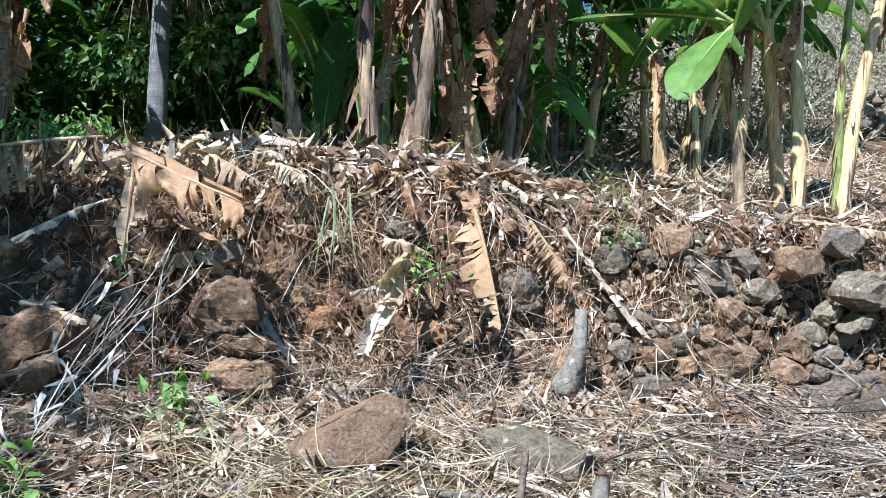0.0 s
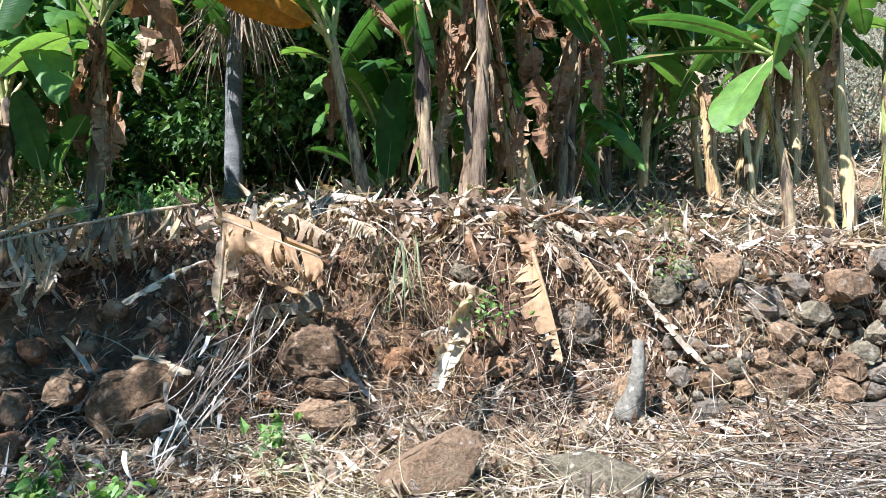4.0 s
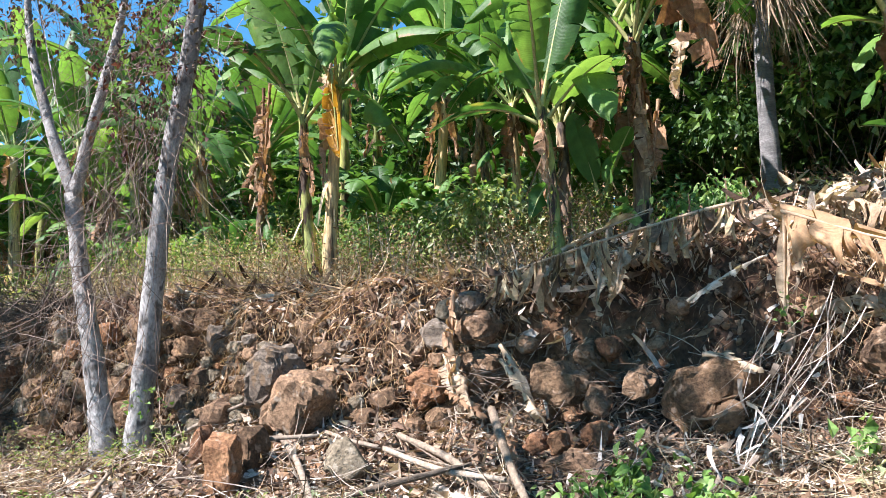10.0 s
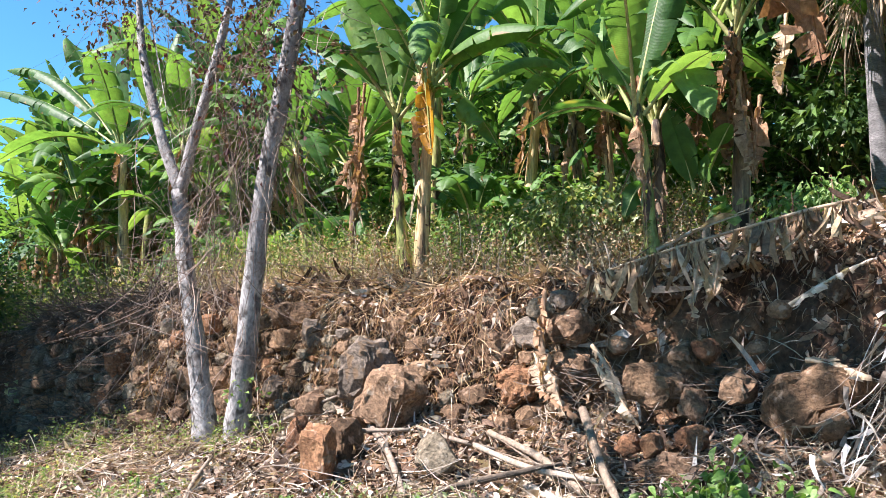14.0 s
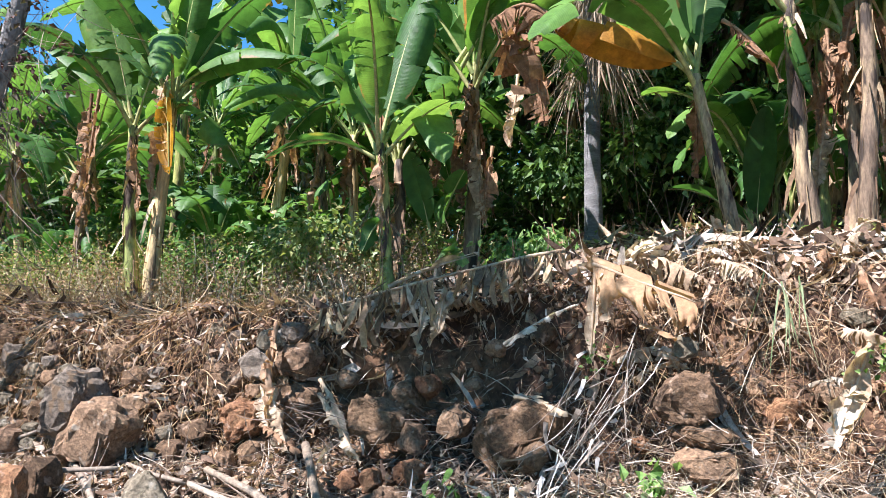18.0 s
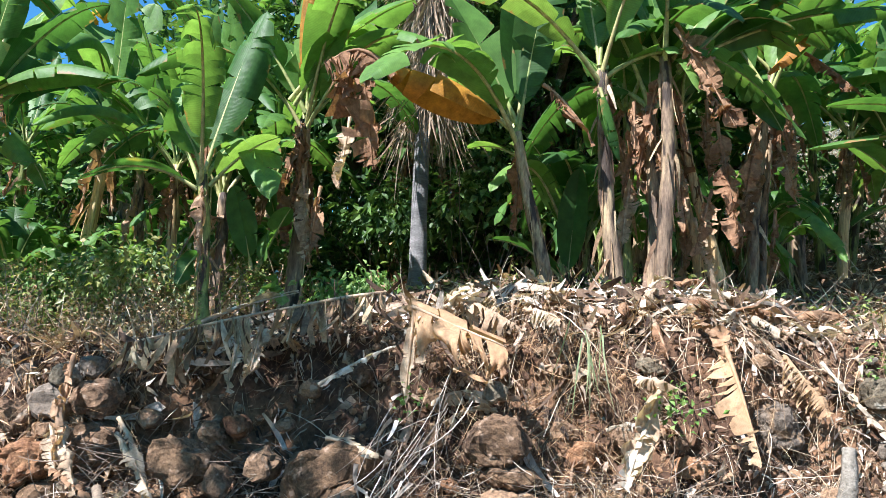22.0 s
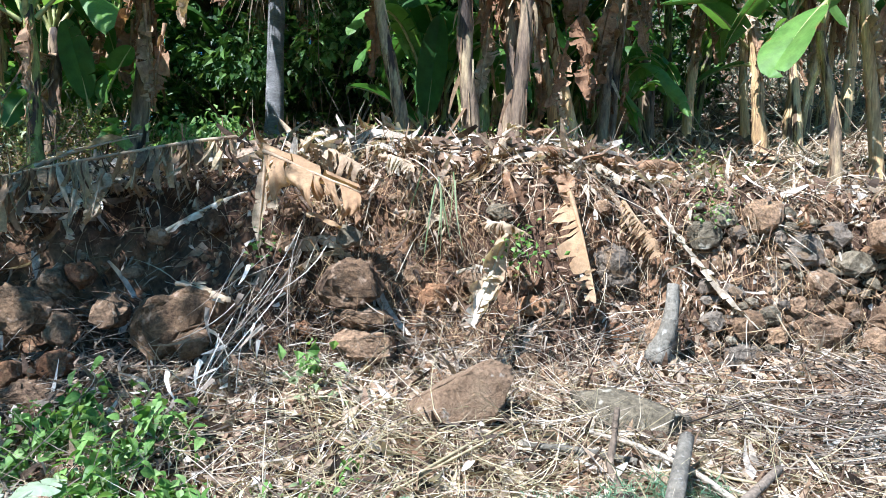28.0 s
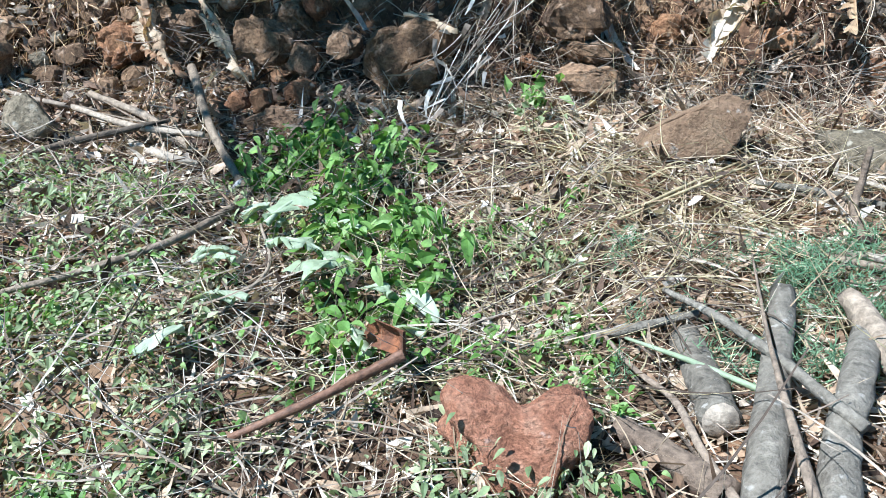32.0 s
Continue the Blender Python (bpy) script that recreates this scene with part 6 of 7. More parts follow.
weeds(rng, x, y, 0.08, 0.45, 10, 0.034, M_HAY, "undergrowth", "straw-yellow grass and weeds on the terrace", M_STRAW)
x, y = strew(rng, 900, -12, -6.2, 0.3, 2.2, True)
weeds(rng, x, y, 0.1, 0.5, 8, 0.05, M_STRAW, "undergrowth", "dry yellow grass and weeds along the wall")
x, y = strew(rng, 2600, -26, -8.5, 6.8, 14)
weeds(rng, x, y, 0.3, 1.1, 9, 0.12, M_WEED, "undergrowth", "rough grass and weeds beyond the thicket", M_STRAW)
x, y = strew(rng, 1500, -15, 6, 11.5, 15)
weeds(rng, x, y, 1.2, 3.2, 14, 0.22, M_TREE, "undergrowth", "dense dark undergrowth at the back of the grove", M_STICK)
# herbs on the slope
x, y = strew(rng, 5200, -5.5, 0.5, 1.0, 3.8)
keep = patchy(rng, x, y, 1.5, 0.45) & (y < 3.7 - 0.25 * np.abs(x + 1.5))
weeds(rng, x[keep], y[keep], 0.03, 0.12, 10, 0.034, M_HERB_PALE, "herbs", "cut and wilting pale green herbs", None, 0.45, True)
x, y = strew(rng, 2600, -5, 0.6, 1.0, 3.4)
keep = patchy(rng, x, y, 2.1, 0.5)
weeds(rng, x[keep], y[keep], 0.03, 0.12, 9, 0.034, M_HERB, "herbs", "fresh green herbs on the slope", None, 0.5, True)
cl = np.array([(-0.77, 3.94, 0.43), (-0.38, 3.74, 0.48), (-0.94, 3.79, 0.35), (-0.55, 3.30, 0.32), (-0.32, 3.11, 0.31), (-0.15, 2.88, 0.30), (-0.26, 2.63, 0.24), (-0.14, 3.15, 0.33), (-0.48, 3.63, 0.42), (-0.84, 3.99, 0.44)])
i = rng.integers(0, len(cl), 130)
x, y = cl[i, 0] + rng.normal(size=130) * 0.11, cl[i, 1] + rng.normal(size=130) * 0.11
weeds(rng, x, y, 0.05, 0.26, 9, 0.065, M_HERB, "creeper", "leafy bright green creeper on the slope", M_HERB_PALE, 0.6, True)
x, y = strew(rng, 700, 0.55, 1.75, 2.35, 3.1)
keep = patchy(rng, x, y, 2.4, 0.45)
x, y = np.repeat(x[keep], 22), np.repeat(y[keep], 22)
k = len(x)
fp = on(x, y) + np.stack([rng.normal(size=k) * 0.02, rng.normal(size=k) * 0.02, rng.uniform(0.01, 0.11, k)], 1)
stuff("herbs", [ribbons(rng, fp, rng.normal(size=(k, 3)) + np.array([0, 0, 0.25]), rng.uniform(0.02, 0.05, k), 0.0035, 0.2, 2)], M_FEATHER, "feathery blue-green herb between the logs", "herbs")
# long thin stalks lying over the herbs
x, y = strew(rng, 1000, -4.2, 0.6, 1.3, 3.7)
k = len(x)
stuff("cut_stalks", [ribbons(rng, on(x, y, rng.uniform(0.02, 0.07, k)), lie(rng, x, y, 0.05), rng.uniform(0.15, 0.5, k), rng.uniform(0.0015, 0.0045, k), 0.3, 6, 0.0, True, 0.5)], M_BLEACH, "long thin bleached stalks lying over the herbs", "cut stalks")
# yellow hay in the middle of the slope
x, y = np.concatenate([rng.normal(0.6, 0.55, 800), rng.uniform(-0.5, 2.6, 900)]), np.concatenate([rng.normal(3.3, 0.4, 800), rng.uniform(2.2, 4.4, 900)])
k = len(x)
stuff("dry_grass", [ribbons(rng, on(x, y, rng.uniform(0.02, 0.07, k)), lie(rng, x, y, 0.15), rng.uniform(0.12, 0.4, k), rng.uniform(0.002, 0.006, k), 0.45, 5, 0.05)], M_HAY, "yellow hay strewn over the slope", "dry grass")
x, y = strew(rng, 1700, -11, -3.6, 2.4, 4.8)
keep = patchy(rng, x, y, 1.7, 0.45)
x, y = x[keep], y[keep]
weeds(rng, x, y, 0.05, 0.24, 12, 0.034, M_WEED, "herbs", "olive herbs and grass by the two-stemmed tree", M_STRAW)
x, y = strew(rng, 1600, -10, -3.4, 2.2, 4.8)
k = len(x)
stuff("dry_grass", [ribbons(rng, on(x, y, 0.01), lie(rng, x, y, 0.6), rng.uniform(0.1, 0.4, k), rng.uniform(0.002, 0.006, k), 0.4, 5, 0.15)], M_STRAW, "dry grass and stalks among the herbs", "dry grass")
x, y = rng.uniform(3.5, 16, 9000), rng.uniform(7, 15, 9000)
stuff("dry_grass", [ribbons(rng, on(x, y, 0.01), lie(rng, x, y, 0.4), rng.uniform(0.15, 0.5, 9000), rng.uniform(0.008, 0.025, 9000), 0.35, 3, 0.1)], M_STRAW, "dry grass and straw on the upper terrace", "dry grass")
x, y = rng.uniform(2.6, 14, 9000), rng.uniform(5.3, 9.5, 9000)
stuff("dry_grass", [ribbons(rng, on(x, y, 0.01), lie(rng, x, y, 0.35), rng.uniform(0.12, 0.45, 9000), rng.uniform(0.004, 0.014, 9000), 0.4, 3, 0.1)], M_STRAW, "trodden dry grass on the open terrace", "dry grass")
# dry hillside
x = rng.uniform(5.5, 36, 15000)
y = rng.uniform(9.5, 36, 15000)
keep = (y > 6 + 0.55 * x) | (rng.random(15000) < 0.25)
x, y = x[keep], y[keep]
k = len(x)
d = np.stack([rng.normal(size=k), rng.normal(size=k), rng.uniform(0.6, 2.2, k)], 1)
tw = ribbons(rng, on(x, y), d, rng.uniform(0.5, 1.7, k), rng.uniform(0.012, 0.03, k), 0.35, 4, 0.15)
i = np.repeat(np.arange(k), 12)
ca = on(x, y)[i] + rng.normal(size=(k * 12, 3)) * np.array([0.4, 0.4, 0.35]) + np.array([0, 0, 0.6])
i4 = leaflets(rng, ca, rng.normal(size=(k * 12, 3)), 0.075, 0.04)
stuff("scrub", [tw], M_SCRUB, "grey leafless scrub on the hillside", "scrub")
stuff("scrub", [i4], M_SCRUB, "dry grey-green leaves of the hillside scrub", "scrub")


def shrub(x, y, h, r, seed, material, label, size=0.07):
    """A low bush: a few stalks and leaves in clumps about them."""
    q = np.random.default_rng(seed)
    z = float(land(x, y))
    bush = tagged(new("shrub"), label, "shrub", "undergrowth shrubs")
    bush.location = (x, y, z)
    n = 5
    a = q.uniform(0, 6.28, n)
    d = np.stack([np.cos(a) * 0.5, np.sin(a) * 0.5, np.ones(n)], 1)
    v, f = ribbons(q, np.zeros((n, 3)) - np.array([0, 0, 0.03]), d, h * q.uniform(0.7, 1.1, n), 0.012, 0.2, 5, 0.0, True, 0.4)
    per = len(v) // n
    fs = f[: len(f) // n]
    for i in range(n):
        part("stalk", mesh_of("stalk", v[i * per:(i + 1) * per], fs, M_STICK, smooth=False), bush)
    c = np.stack([q.normal(size=12) * r * 0.6, q.normal(size=12) * r * 0.6, q.uniform(0.3, 1.0, 12) * h], 1)
    part("crown", mesh_of("crown", *clumps(q, c, np.array([0.35, 0.35, 0.3]) * r, 620, size), material, smooth=False), bush)["kind"] = "stuff"


rs = random.Random(17)
for k in range(20):
    x = rs.uniform(-7.6, -1.9)
    y = float(wall_y(x)) + rs.uniform(0.9, 3.6)
    if abs(x + 4.0) < 0.55 and y < 6.6:
        continue
    shrub(x, y, rs.uniform(0.3, 0.75), rs.uniform(0.2, 0.42), 400 + k, (M_HERB_PALE, M_WEED, M_HERB)[k % 3], ("pale green bush among the bananas", "yellowing green bush among the bananas", "fresh green bush among the bananas")[k % 3], rs.uniform(0.045, 0.07))
shrub(-0.75, 6.2, 0.24, 0.2, 460, M_HERB, "small green bush on the brink", 0.06)
for k, (x, y, h, r) in enumerate(((0.35, 8.7, 2.1, 0.42), (0.75, 9.0, 1.7, 0.45), (0.05, 9.1, 1.5, 0.4), (-0.9, 8.9, 1.2, 0.4))):
    shrub(x, y, h, r, 470 + k, M_HERB if k < 2 else M_TREE, "tall leafy green bush behind the palm", 0.13)
x, y = rng.uniform(-2.0, 3.0, 420), rng.uniform(9.2, 11.0, 420)
weeds(rng, x, y, 0.6, 2.2, 14, 0.16, M_TREE, "undergrowth", "dark leafy undergrowth behind the palm", M_STICK)
x, y = rng.uniform(-2.5, 3.0, 700), rng.uniform(9.0, 14.0, 700)
weeds(rng, x, y, 0.25, 1.0, 12, 0.13, M_TREE, "undergrowth", "dark low undergrowth behind the palm", M_STICK)
# fallen leaves and sheaths under the bananas
x, y = rng.uniform(-1.4, 4.2, 1300), rng.uniform(6.0, 8.8, 1300)
k = len(x)
stuff("dead_leaves", [ribbons(rng, on(x, y, rng.uniform(0.0, 0.06, k)), lie(rng, x, y, 0.12), rng.uniform(0.08, 0.32, k), rng.uniform(0.012, 0.06, k), 0.35, 5, 0.12, tip=0.4)], M_DEADFALL, "red-brown fallen banana leaves under the plants", "dead leaves")


# ---- things on the slope and the wall ----
def cane(name, pts, radii, material, label, category, sides=8, wob=0.06, seed=0):
    return tagged(limb(name, pts, radii, material, None, sides, "", wob, seed), label, category)


def heart_rock(x, y, z):
    """A red stone with a notch on top and a pointed foot."""
    bm = bmesh.new()
    bmesh.ops.create_icosphere(bm, subdivisions=5, radius=0.5)
    r = random.Random(4)
    cuts = [(Vector((r.gauss(0, 1), r.gauss(0, 1), r.gauss(0, 0.6))).normalized(), r.uniform(0.85, 1.0)) for _ in range(9)]
    for v in bm.verts:
        p = v.co * 2
        q = p * 0.75 + p / max(abs(p.x), abs(p.y), abs(p.z)) * 0.25
        q *= 1 + 0.30 * noise.noise(p * 1.5 + Vector((3, 1, 8))) + 0.13 * noise.noise(p * 3.4) + 0.05 * noise.noise(p * 8)
        q.z -= 0.42 * math.exp(-((q.x - 0.05) / 0.28) ** 2) * max(0.0, q.z)
        low = max(0.0, -q.z)
        q.x *= 1 - 0.55 * low
        q.x += 0.12 * low
        for n, d in cuts:
            e = q.dot(n) - d
            if e > 0:
                q -= n * e * 0.6
        q *= 1 + 0.045 * noise.noise(p * 7) + 0.03 * noise.noise(p * 17) + 0.018 * noise.noise(p * 38)
        q.y -= 0.25 * math.exp(-((q.x / 0.3) ** 2)) * max(0.0, -q.y) * -1
        v.co = Vector((q.x * 0.5, q.y * 0.5, q.z * 0.5))
    me = bpy.data.meshes.new("stone")
    bm.to_mesh(me)
    bm.free()
    me.polygons.foreach_set("use_smooth", [True] * len(me.polygons))
    me.materials.append(M_HEART)
    ob = tagged(new("stone", me), "rough red heart-shaped stone lying on cut grass", "stone")
    ob.matrix_basis = pose(x, y, z, -38, 4, 0) @ Matrix.Diagonal((0.35, 0.24, 0.30, 1))
    return ob


heart_rock(0.30, 2.02, 0.30)
cane("log", [(1.03, 2.69, 0.47), (0.94, 2.33, 0.39), (0.86, 2.03, 0.37), (0.81, 1.81, 0.30)], [0.036, 0.040, 0.043, 0.046], M_LOG, "grey-barked log lying across cut branches", "log", 16, 0.05)
cane("log", [(1.23, 2.57, 0.42), (1.09, 2.21, 0.42), (1.02, 2.05, 0.37), (0.94, 1.78, 0.34)], [0.038, 0.041, 0.042, 0.045], M_LOG, "crooked grey log beside another log", "log", 16, 0.06, 2)
cane("log", [(1.21, 2.69, 0.48), (1.23, 2.58, 0.45), (1.25, 2.36, 0.42)], [0.03, 0.042, 0.045], M_WOOD, "log stripped of its bark, pale and broken", "log", 9, 0.1, 3)
cane("log", [(0.54, 2.16, 0.29), (0.64, 2.09, 0.27), (0.77, 1.91, 0.29)], [0.03, 0.040, 0.038], M_BRANCH, "weathered split piece of timber", "log", 7, 0.12, 4)
cut_log = cane("log", [(0.75, 2.56, 0.35), (0.77, 2.36, 0.34), (0.78, 2.14, 0.34)], [0.05, 0.05, 0.05], M_LOG, "short log with a pale sawn end", "log", 12, 0.05, 5)
ex, ey, ez = (0.78, 2.14, 0.34)
hx0, hy0, hz0 = (0.77, 2.36, 0.34)
dv = unit(np.array([ex - hx0, ey - hy0, ez - hz0]))
v, f = tube(np.array([(ex, ey, ez) - dv * 0.002, (ex, ey, ez) + dv * 0.006]), [0.047, 0.044], 12, True, 0.04, 5)
part("cut_face", mesh_of("cut_face", v, f, M_WOOD), cut_log, "pale sawn end grain")
cane("pole", [(0.70, 2.74, 0.43), (0.81, 2.53, 0.45), (0.93, 2.35, 0.43), (1.01, 2.12, 0.43), (1.06, 2.04, 0.415)], [0.009, 0.013, 0.015, 0.016, 0.017], M_LOG, "long pale peeled pole lying over logs", "pole", 8, 0.06, 6)
cane("stick", [(0.46, 2.79, 0.33), (0.58, 2.40, 0.34), (0.68, 2.22, 0.34), (0.72, 2.05, 0.32), (0.78, 1.86, 0.30)], [0.004, 0.007, 0.010, 0.011, 0.013], M_BRANCH, "bent dark stick on cut grass", "stick", 7, 0.06, 7)
cane("stick", [(0.98, 2.91, 0.51), (0.92, 2.44, 0.49), (0.89, 2.13, 0.47), (0.89, 1.96, 0.43), (0.90, 1.79, 0.37)], [0.003, 0.005, 0.008, 0.011, 0.013], M_BRANCH, "slender dark stick leaning over a log", "stick", 7, 0.06, 8)
cane("stick", [(0.41, 2.61, 0.29), (0.59, 2.58, 0.36), (0.79, 2.65, 0.40)], [0.013, 0.015, 0.012], M_LOG, "grey stick on the grass", "stick", 7, 0.06, 9)
cane("stick", [(0.58, 2.54, 0.35), (0.73, 2.37, 0.38), (0.89, 2.26, 0.37)], [0.005, 0.008, 0.009], M_WILT, "blue-green leaf stalk among sticks", "stalk", 7, 0.04, 10)
cane("stick", [(1.11, 3.54, 0.59), (1.29, 3.44, 0.60), (1.50, 3.31, 0.59)], [0.012, 0.015, 0.016], M_LOG, "grey-brown stick in the straw", "stick", 7, 0.06, 12)
cane("stick", [(1.14, 3.12, 0.48), (1.28, 3.06, 0.49), (1.40, 2.96, 0.51)], [0.01, 0.013, 0.014], M_WOOD, "pale stick in the straw", "stick", 7, 0.06, 13)
cane("branch", [(-1.67, 4.59, 0.79), (-1.29, 3.95, 0.60), (-1.05, 3.69, 0.42), (-0.98, 3.60, 0.38), (-0.94, 2.93, 0.42), (-1.16, 2.65, 0.37), (-1.40, 2.50, 0.32)], [0.024, 0.021, 0.019, 0.018, 0.015, 0.012, 0.010], M_WOOD, "long crooked grey branch lying on the slope", "branch", 8, 0.08, 14)
cane("branch", [(-1.04, 3.69, 0.42), (-1.05, 3.55, 0.39), (-1.00, 3.37, 0.39)], [0.014, 0.012, 0.008], M_BARK, "stub of a crooked branch", "branch", 7, 0.08, 15)
cane("branch", [(-1.78, 4.07, 0.47), (-1.46, 3.81, 0.48), (-1.32, 3.85, 0.44)], [0.022, 0.022, 0.018], M_WOOD, "short pale branch among twigs", "branch", 7, 0.06, 16)
cane("branch", [(-2.20, 4.45, 0.64), (-1.78, 4.26, 0.57), (-1.37, 3.91, 0.50)], [0.02, 0.024, 0.018], M_WOOD, "pale branch in a heap of cut wood", "branch", 7, 0.06, 17)
cane("branch", [(-2.18, 4.25, 0.60), (-1.72, 4.04, 0.56), (-1.35, 4.00, 0.55)], [0.014, 0.018, 0.014], M_WOOD, "pale branch in a heap of cut wood", "branch", 7, 0.06, 18)
cane("branch", [(-2.08, 3.59, 0.48), (-1.92, 3.77, 0.52), (-1.71, 4.01, 0.56), (-1.57, 4.10, 0.59)], [0.014, 0.018, 0.016, 0.01], M_BARK_DARK, "dark crooked branch among twigs", "branch", 7, 0.08, 19)
cane("branch", [(-2.89, 4.56, 0.63), (-2.34, 4.26, 0.62), (-2.10, 4.34, 0.57)], [0.014, 0.014, 0.01], M_STICK, "thin grey branch among stones", "branch", 7, 0.06, 20)
cane("branch", [(-0.17, 2.79, 0.33), (-0.06, 2.66, 0.31), (0.02, 2.51, 0.26)], [0.008, 0.009, 0.007], M_WOOD, "bent pale twig on grass", "twig", 6, 0.06, 21)
cane("branch", [(-0.75, 3.16, 0.40), (-0.60, 2.84, 0.36), (-0.63, 2.55, 0.33), (-0.69, 2.38, 0.29)], [0.006, 0.007, 0.007, 0.005], M_STICK, "bent thin twig on grass", "twig", 6, 0.06, 22)
cane("branch", [(-3.08, 4.45, 0.61), (-2.62, 4.03, 0.55), (-2.11, 3.47, 0.49)], [0.02, 0.02, 0.02], M_STICK, "dry branch on the slope", "branch", 7, 0.06, 23)
cane("branch", [(-3.92, 3.89, 0.43), (-3.69, 3.56, 0.38), (-3.48, 3.28, 0.30)], [0.012, 0.014, 0.012], M_WOOD, "pale root at the foot of the tree", "root", 7, 0.1, 24)
rngb = np.random.default_rng(77)
for k, (x0, y0, z0) in enumerate((((-4.23, 4.58, 0.43)), ((-4.19, 4.66, 0.47)), ((-3.57, 4.11, 0.53)), ((-4.58, 4.80, 0.46)), ((-4.09, 4.74, 0.51)))):
    b = (x0 + 0.75 + 0.1 * k, y0 + 0.05 * rngb.normal(), float(land(x0 + 0.75, y0)) + 0.16)
    cane("branch", [(x0, y0, z0), ((x0 + b[0]) / 2, y0 + 0.03, (z0 + b[2]) / 2 + 0.02), b], [0.014, 0.017, 0.012], M_STICK, "stick in a heap of cut branches", "branch", 6, 0.08, 30 + k)

cane("log", [(1.65, 3.22, 0.71), (1.52, 2.98, 0.62), (1.44, 2.84, 0.51), (1.38, 2.73, 0.42)], [0.027, 0.031, 0.034, 0.037], M_LOG, "grey log propped among crooked branches", "log", 12, 0.03, 50)
cane("branch", [(1.35, 2.62, 0.45), (1.44, 2.77, 0.51), (1.52, 2.76, 0.57), (1.64, 2.78, 0.61), (1.97, 3.14, 0.62)], [0.021, 0.021, 0.018, 0.018, 0.016], M_BRANCH, "rough brown forked branch", "branch", 9, 0.09, 51)
cane("branch", [(1.27, 2.37, 0.40), (1.31, 2.50, 0.43), (1.37, 2.66, 0.45)], [0.022, 0.022, 0.021], M_BRANCH, "rough brown forked branch", "branch", 9, 0.09, 52)
cane("branch", [(1.39, 3.25, 0.81), (1.38, 3.24, 0.7), (1.36, 3.2, 0.6), (1.38, 3.1, 0.51), (1.39, 2.98, 0.45), (1.39, 2.84, 0.39), (1.38, 2.66, 0.31)], [0.010, 0.013, 0.015, 0.016, 0.019, 0.021, 0.022], M_BRANCH, "crooked grey branch in the log pile", "branch", 8, 0.08, 53)
cane("stick", [(1.39, 3.64, 0.63), (1.52, 3.36, 0.64), (1.64, 3.14, 0.61), (1.75, 2.97, 0.54)], [0.008, 0.01, 0.011, 0.011], M_WOOD, "thin pale pole behind the logs", "pole", 7, 0.05, 54)
cane("stick", [(1.13, 3.06, 0.48), (1.28, 2.98, 0.49), (1.45, 2.89, 0.49)], [0.011, 0.013, 0.013], M_WOOD, "pale stick behind the logs", "stick", 7, 0.05, 55)
cane("stick", [(1.51, 2.69, 0.46), (1.58, 2.69, 0.51), (1.63, 2.66, 0.53), (1.84, 2.87, 0.55)], [0.012, 0.014, 0.015, 0.015], M_LOG, "bent grey branch beside the logs", "branch", 7, 0.08, 56)
cane("stick", [(1.62, 2.64, 0.57), (1.54, 2.51, 0.49), (1.43, 2.35, 0.45)], [0.008, 0.012, 0.015], M_BARK_DARK, "dark stick leaning in the log pile", "stick", 7, 0.06, 57)

cane("cane", [(1.44, 3.75, 0.62), (1.65, 3.45, 0.57), (1.86, 3.15, 0.51)], [0.0070, 0.0077, 0.0056], M_HAY, "long pale cut cane lying over the straw", "cane", 6, 0.04, 80)
cane("cane", [(0.58, 3.2, 0.51), (0.88, 3.45, 0.59), (1.18, 3.7, 0.66)], [0.0050, 0.0055, 0.0040], M_HAY, "long yellow cut stalk lying over the straw", "cane", 6, 0.04, 81)
cane("cane", [(0.66, 3.25, 0.55), (0.87, 3.50, 0.59), (1.09, 3.75, 0.63)], [0.0060, 0.0066, 0.0048], M_HAY, "long yellow cut stalk lying over the straw", "cane", 6, 0.04, 82)
cane("cane", [(1.72, 3.25, 0.59), (1.79, 3.17, 0.58), (1.87, 3.1, 0.58)], [0.0060, 0.0066, 0.0048], M_HAY, "pale cut cane lying over the straw", "cane", 6, 0.04, 83)

# hoe
hoe = tagged(new("hoe"), "old hoe with a rusted blade and a dark wooden handle", "hoe")
limb("handle", [(-0.38, 1.96, 0.26), (-0.21, 2.04, 0.33), (-0.10, 2.15, 0.36), (-0.00, 2.19, 0.41)], [0.009, 0.012, 0.014, 0.015], M_HANDLE, hoe, wob=0.1)
ba, bb, bc, bd = np.array((-0.17, 2.42, 0.32)), np.array((-0.13, 2.39, 0.41)), np.array((-0.01, 2.24, 0.45)), np.array((-0.01, 2.25, 0.37))
bm = bmesh.new()
nrm = Vector(np.cross(bc - ba, bd - bb)).normalized() * 0.004
rows = []
for off in (-1, 1):
    rows.append([[bm.verts.new(Vector((ba * (1 - u) + bd * u) * (1 - w) + (bb * (1 - u) + bc * u) * w) + nrm * (off + 9 * math.sin(math.pi * u) * math.sin(math.pi * w))) for u in np.linspace(0, 1, 6)] for w in np.linspace(0, 1, 6)])
for s, grid in enumerate(rows):
    for i in range(5):
        for j in range(5):
            q = (grid[i][j], grid[i][j + 1], grid[i + 1][j + 1], grid[i + 1][j])
            bm.faces.new(q if s else q[::-1])
for i in range(5):
    for a, b in (((i, 0), (i + 1, 0)), ((i, 5), (i + 1, 5)), ((0, i), (0, i + 1)), ((5, i), (5, i + 1))):
        bm.faces.new((rows[0][a[0]][a[1]], rows[0][b[0]][b[1]], rows[1][b[0]][b[1]], rows[1][a[0]][a[1]]))
bmesh.ops.recalc_face_normals(bm, faces=bm.faces)
me = bpy.data.meshes.new("blade")
bm.to_mesh(me)
bm.free()
me.materials.append(M_RUST)
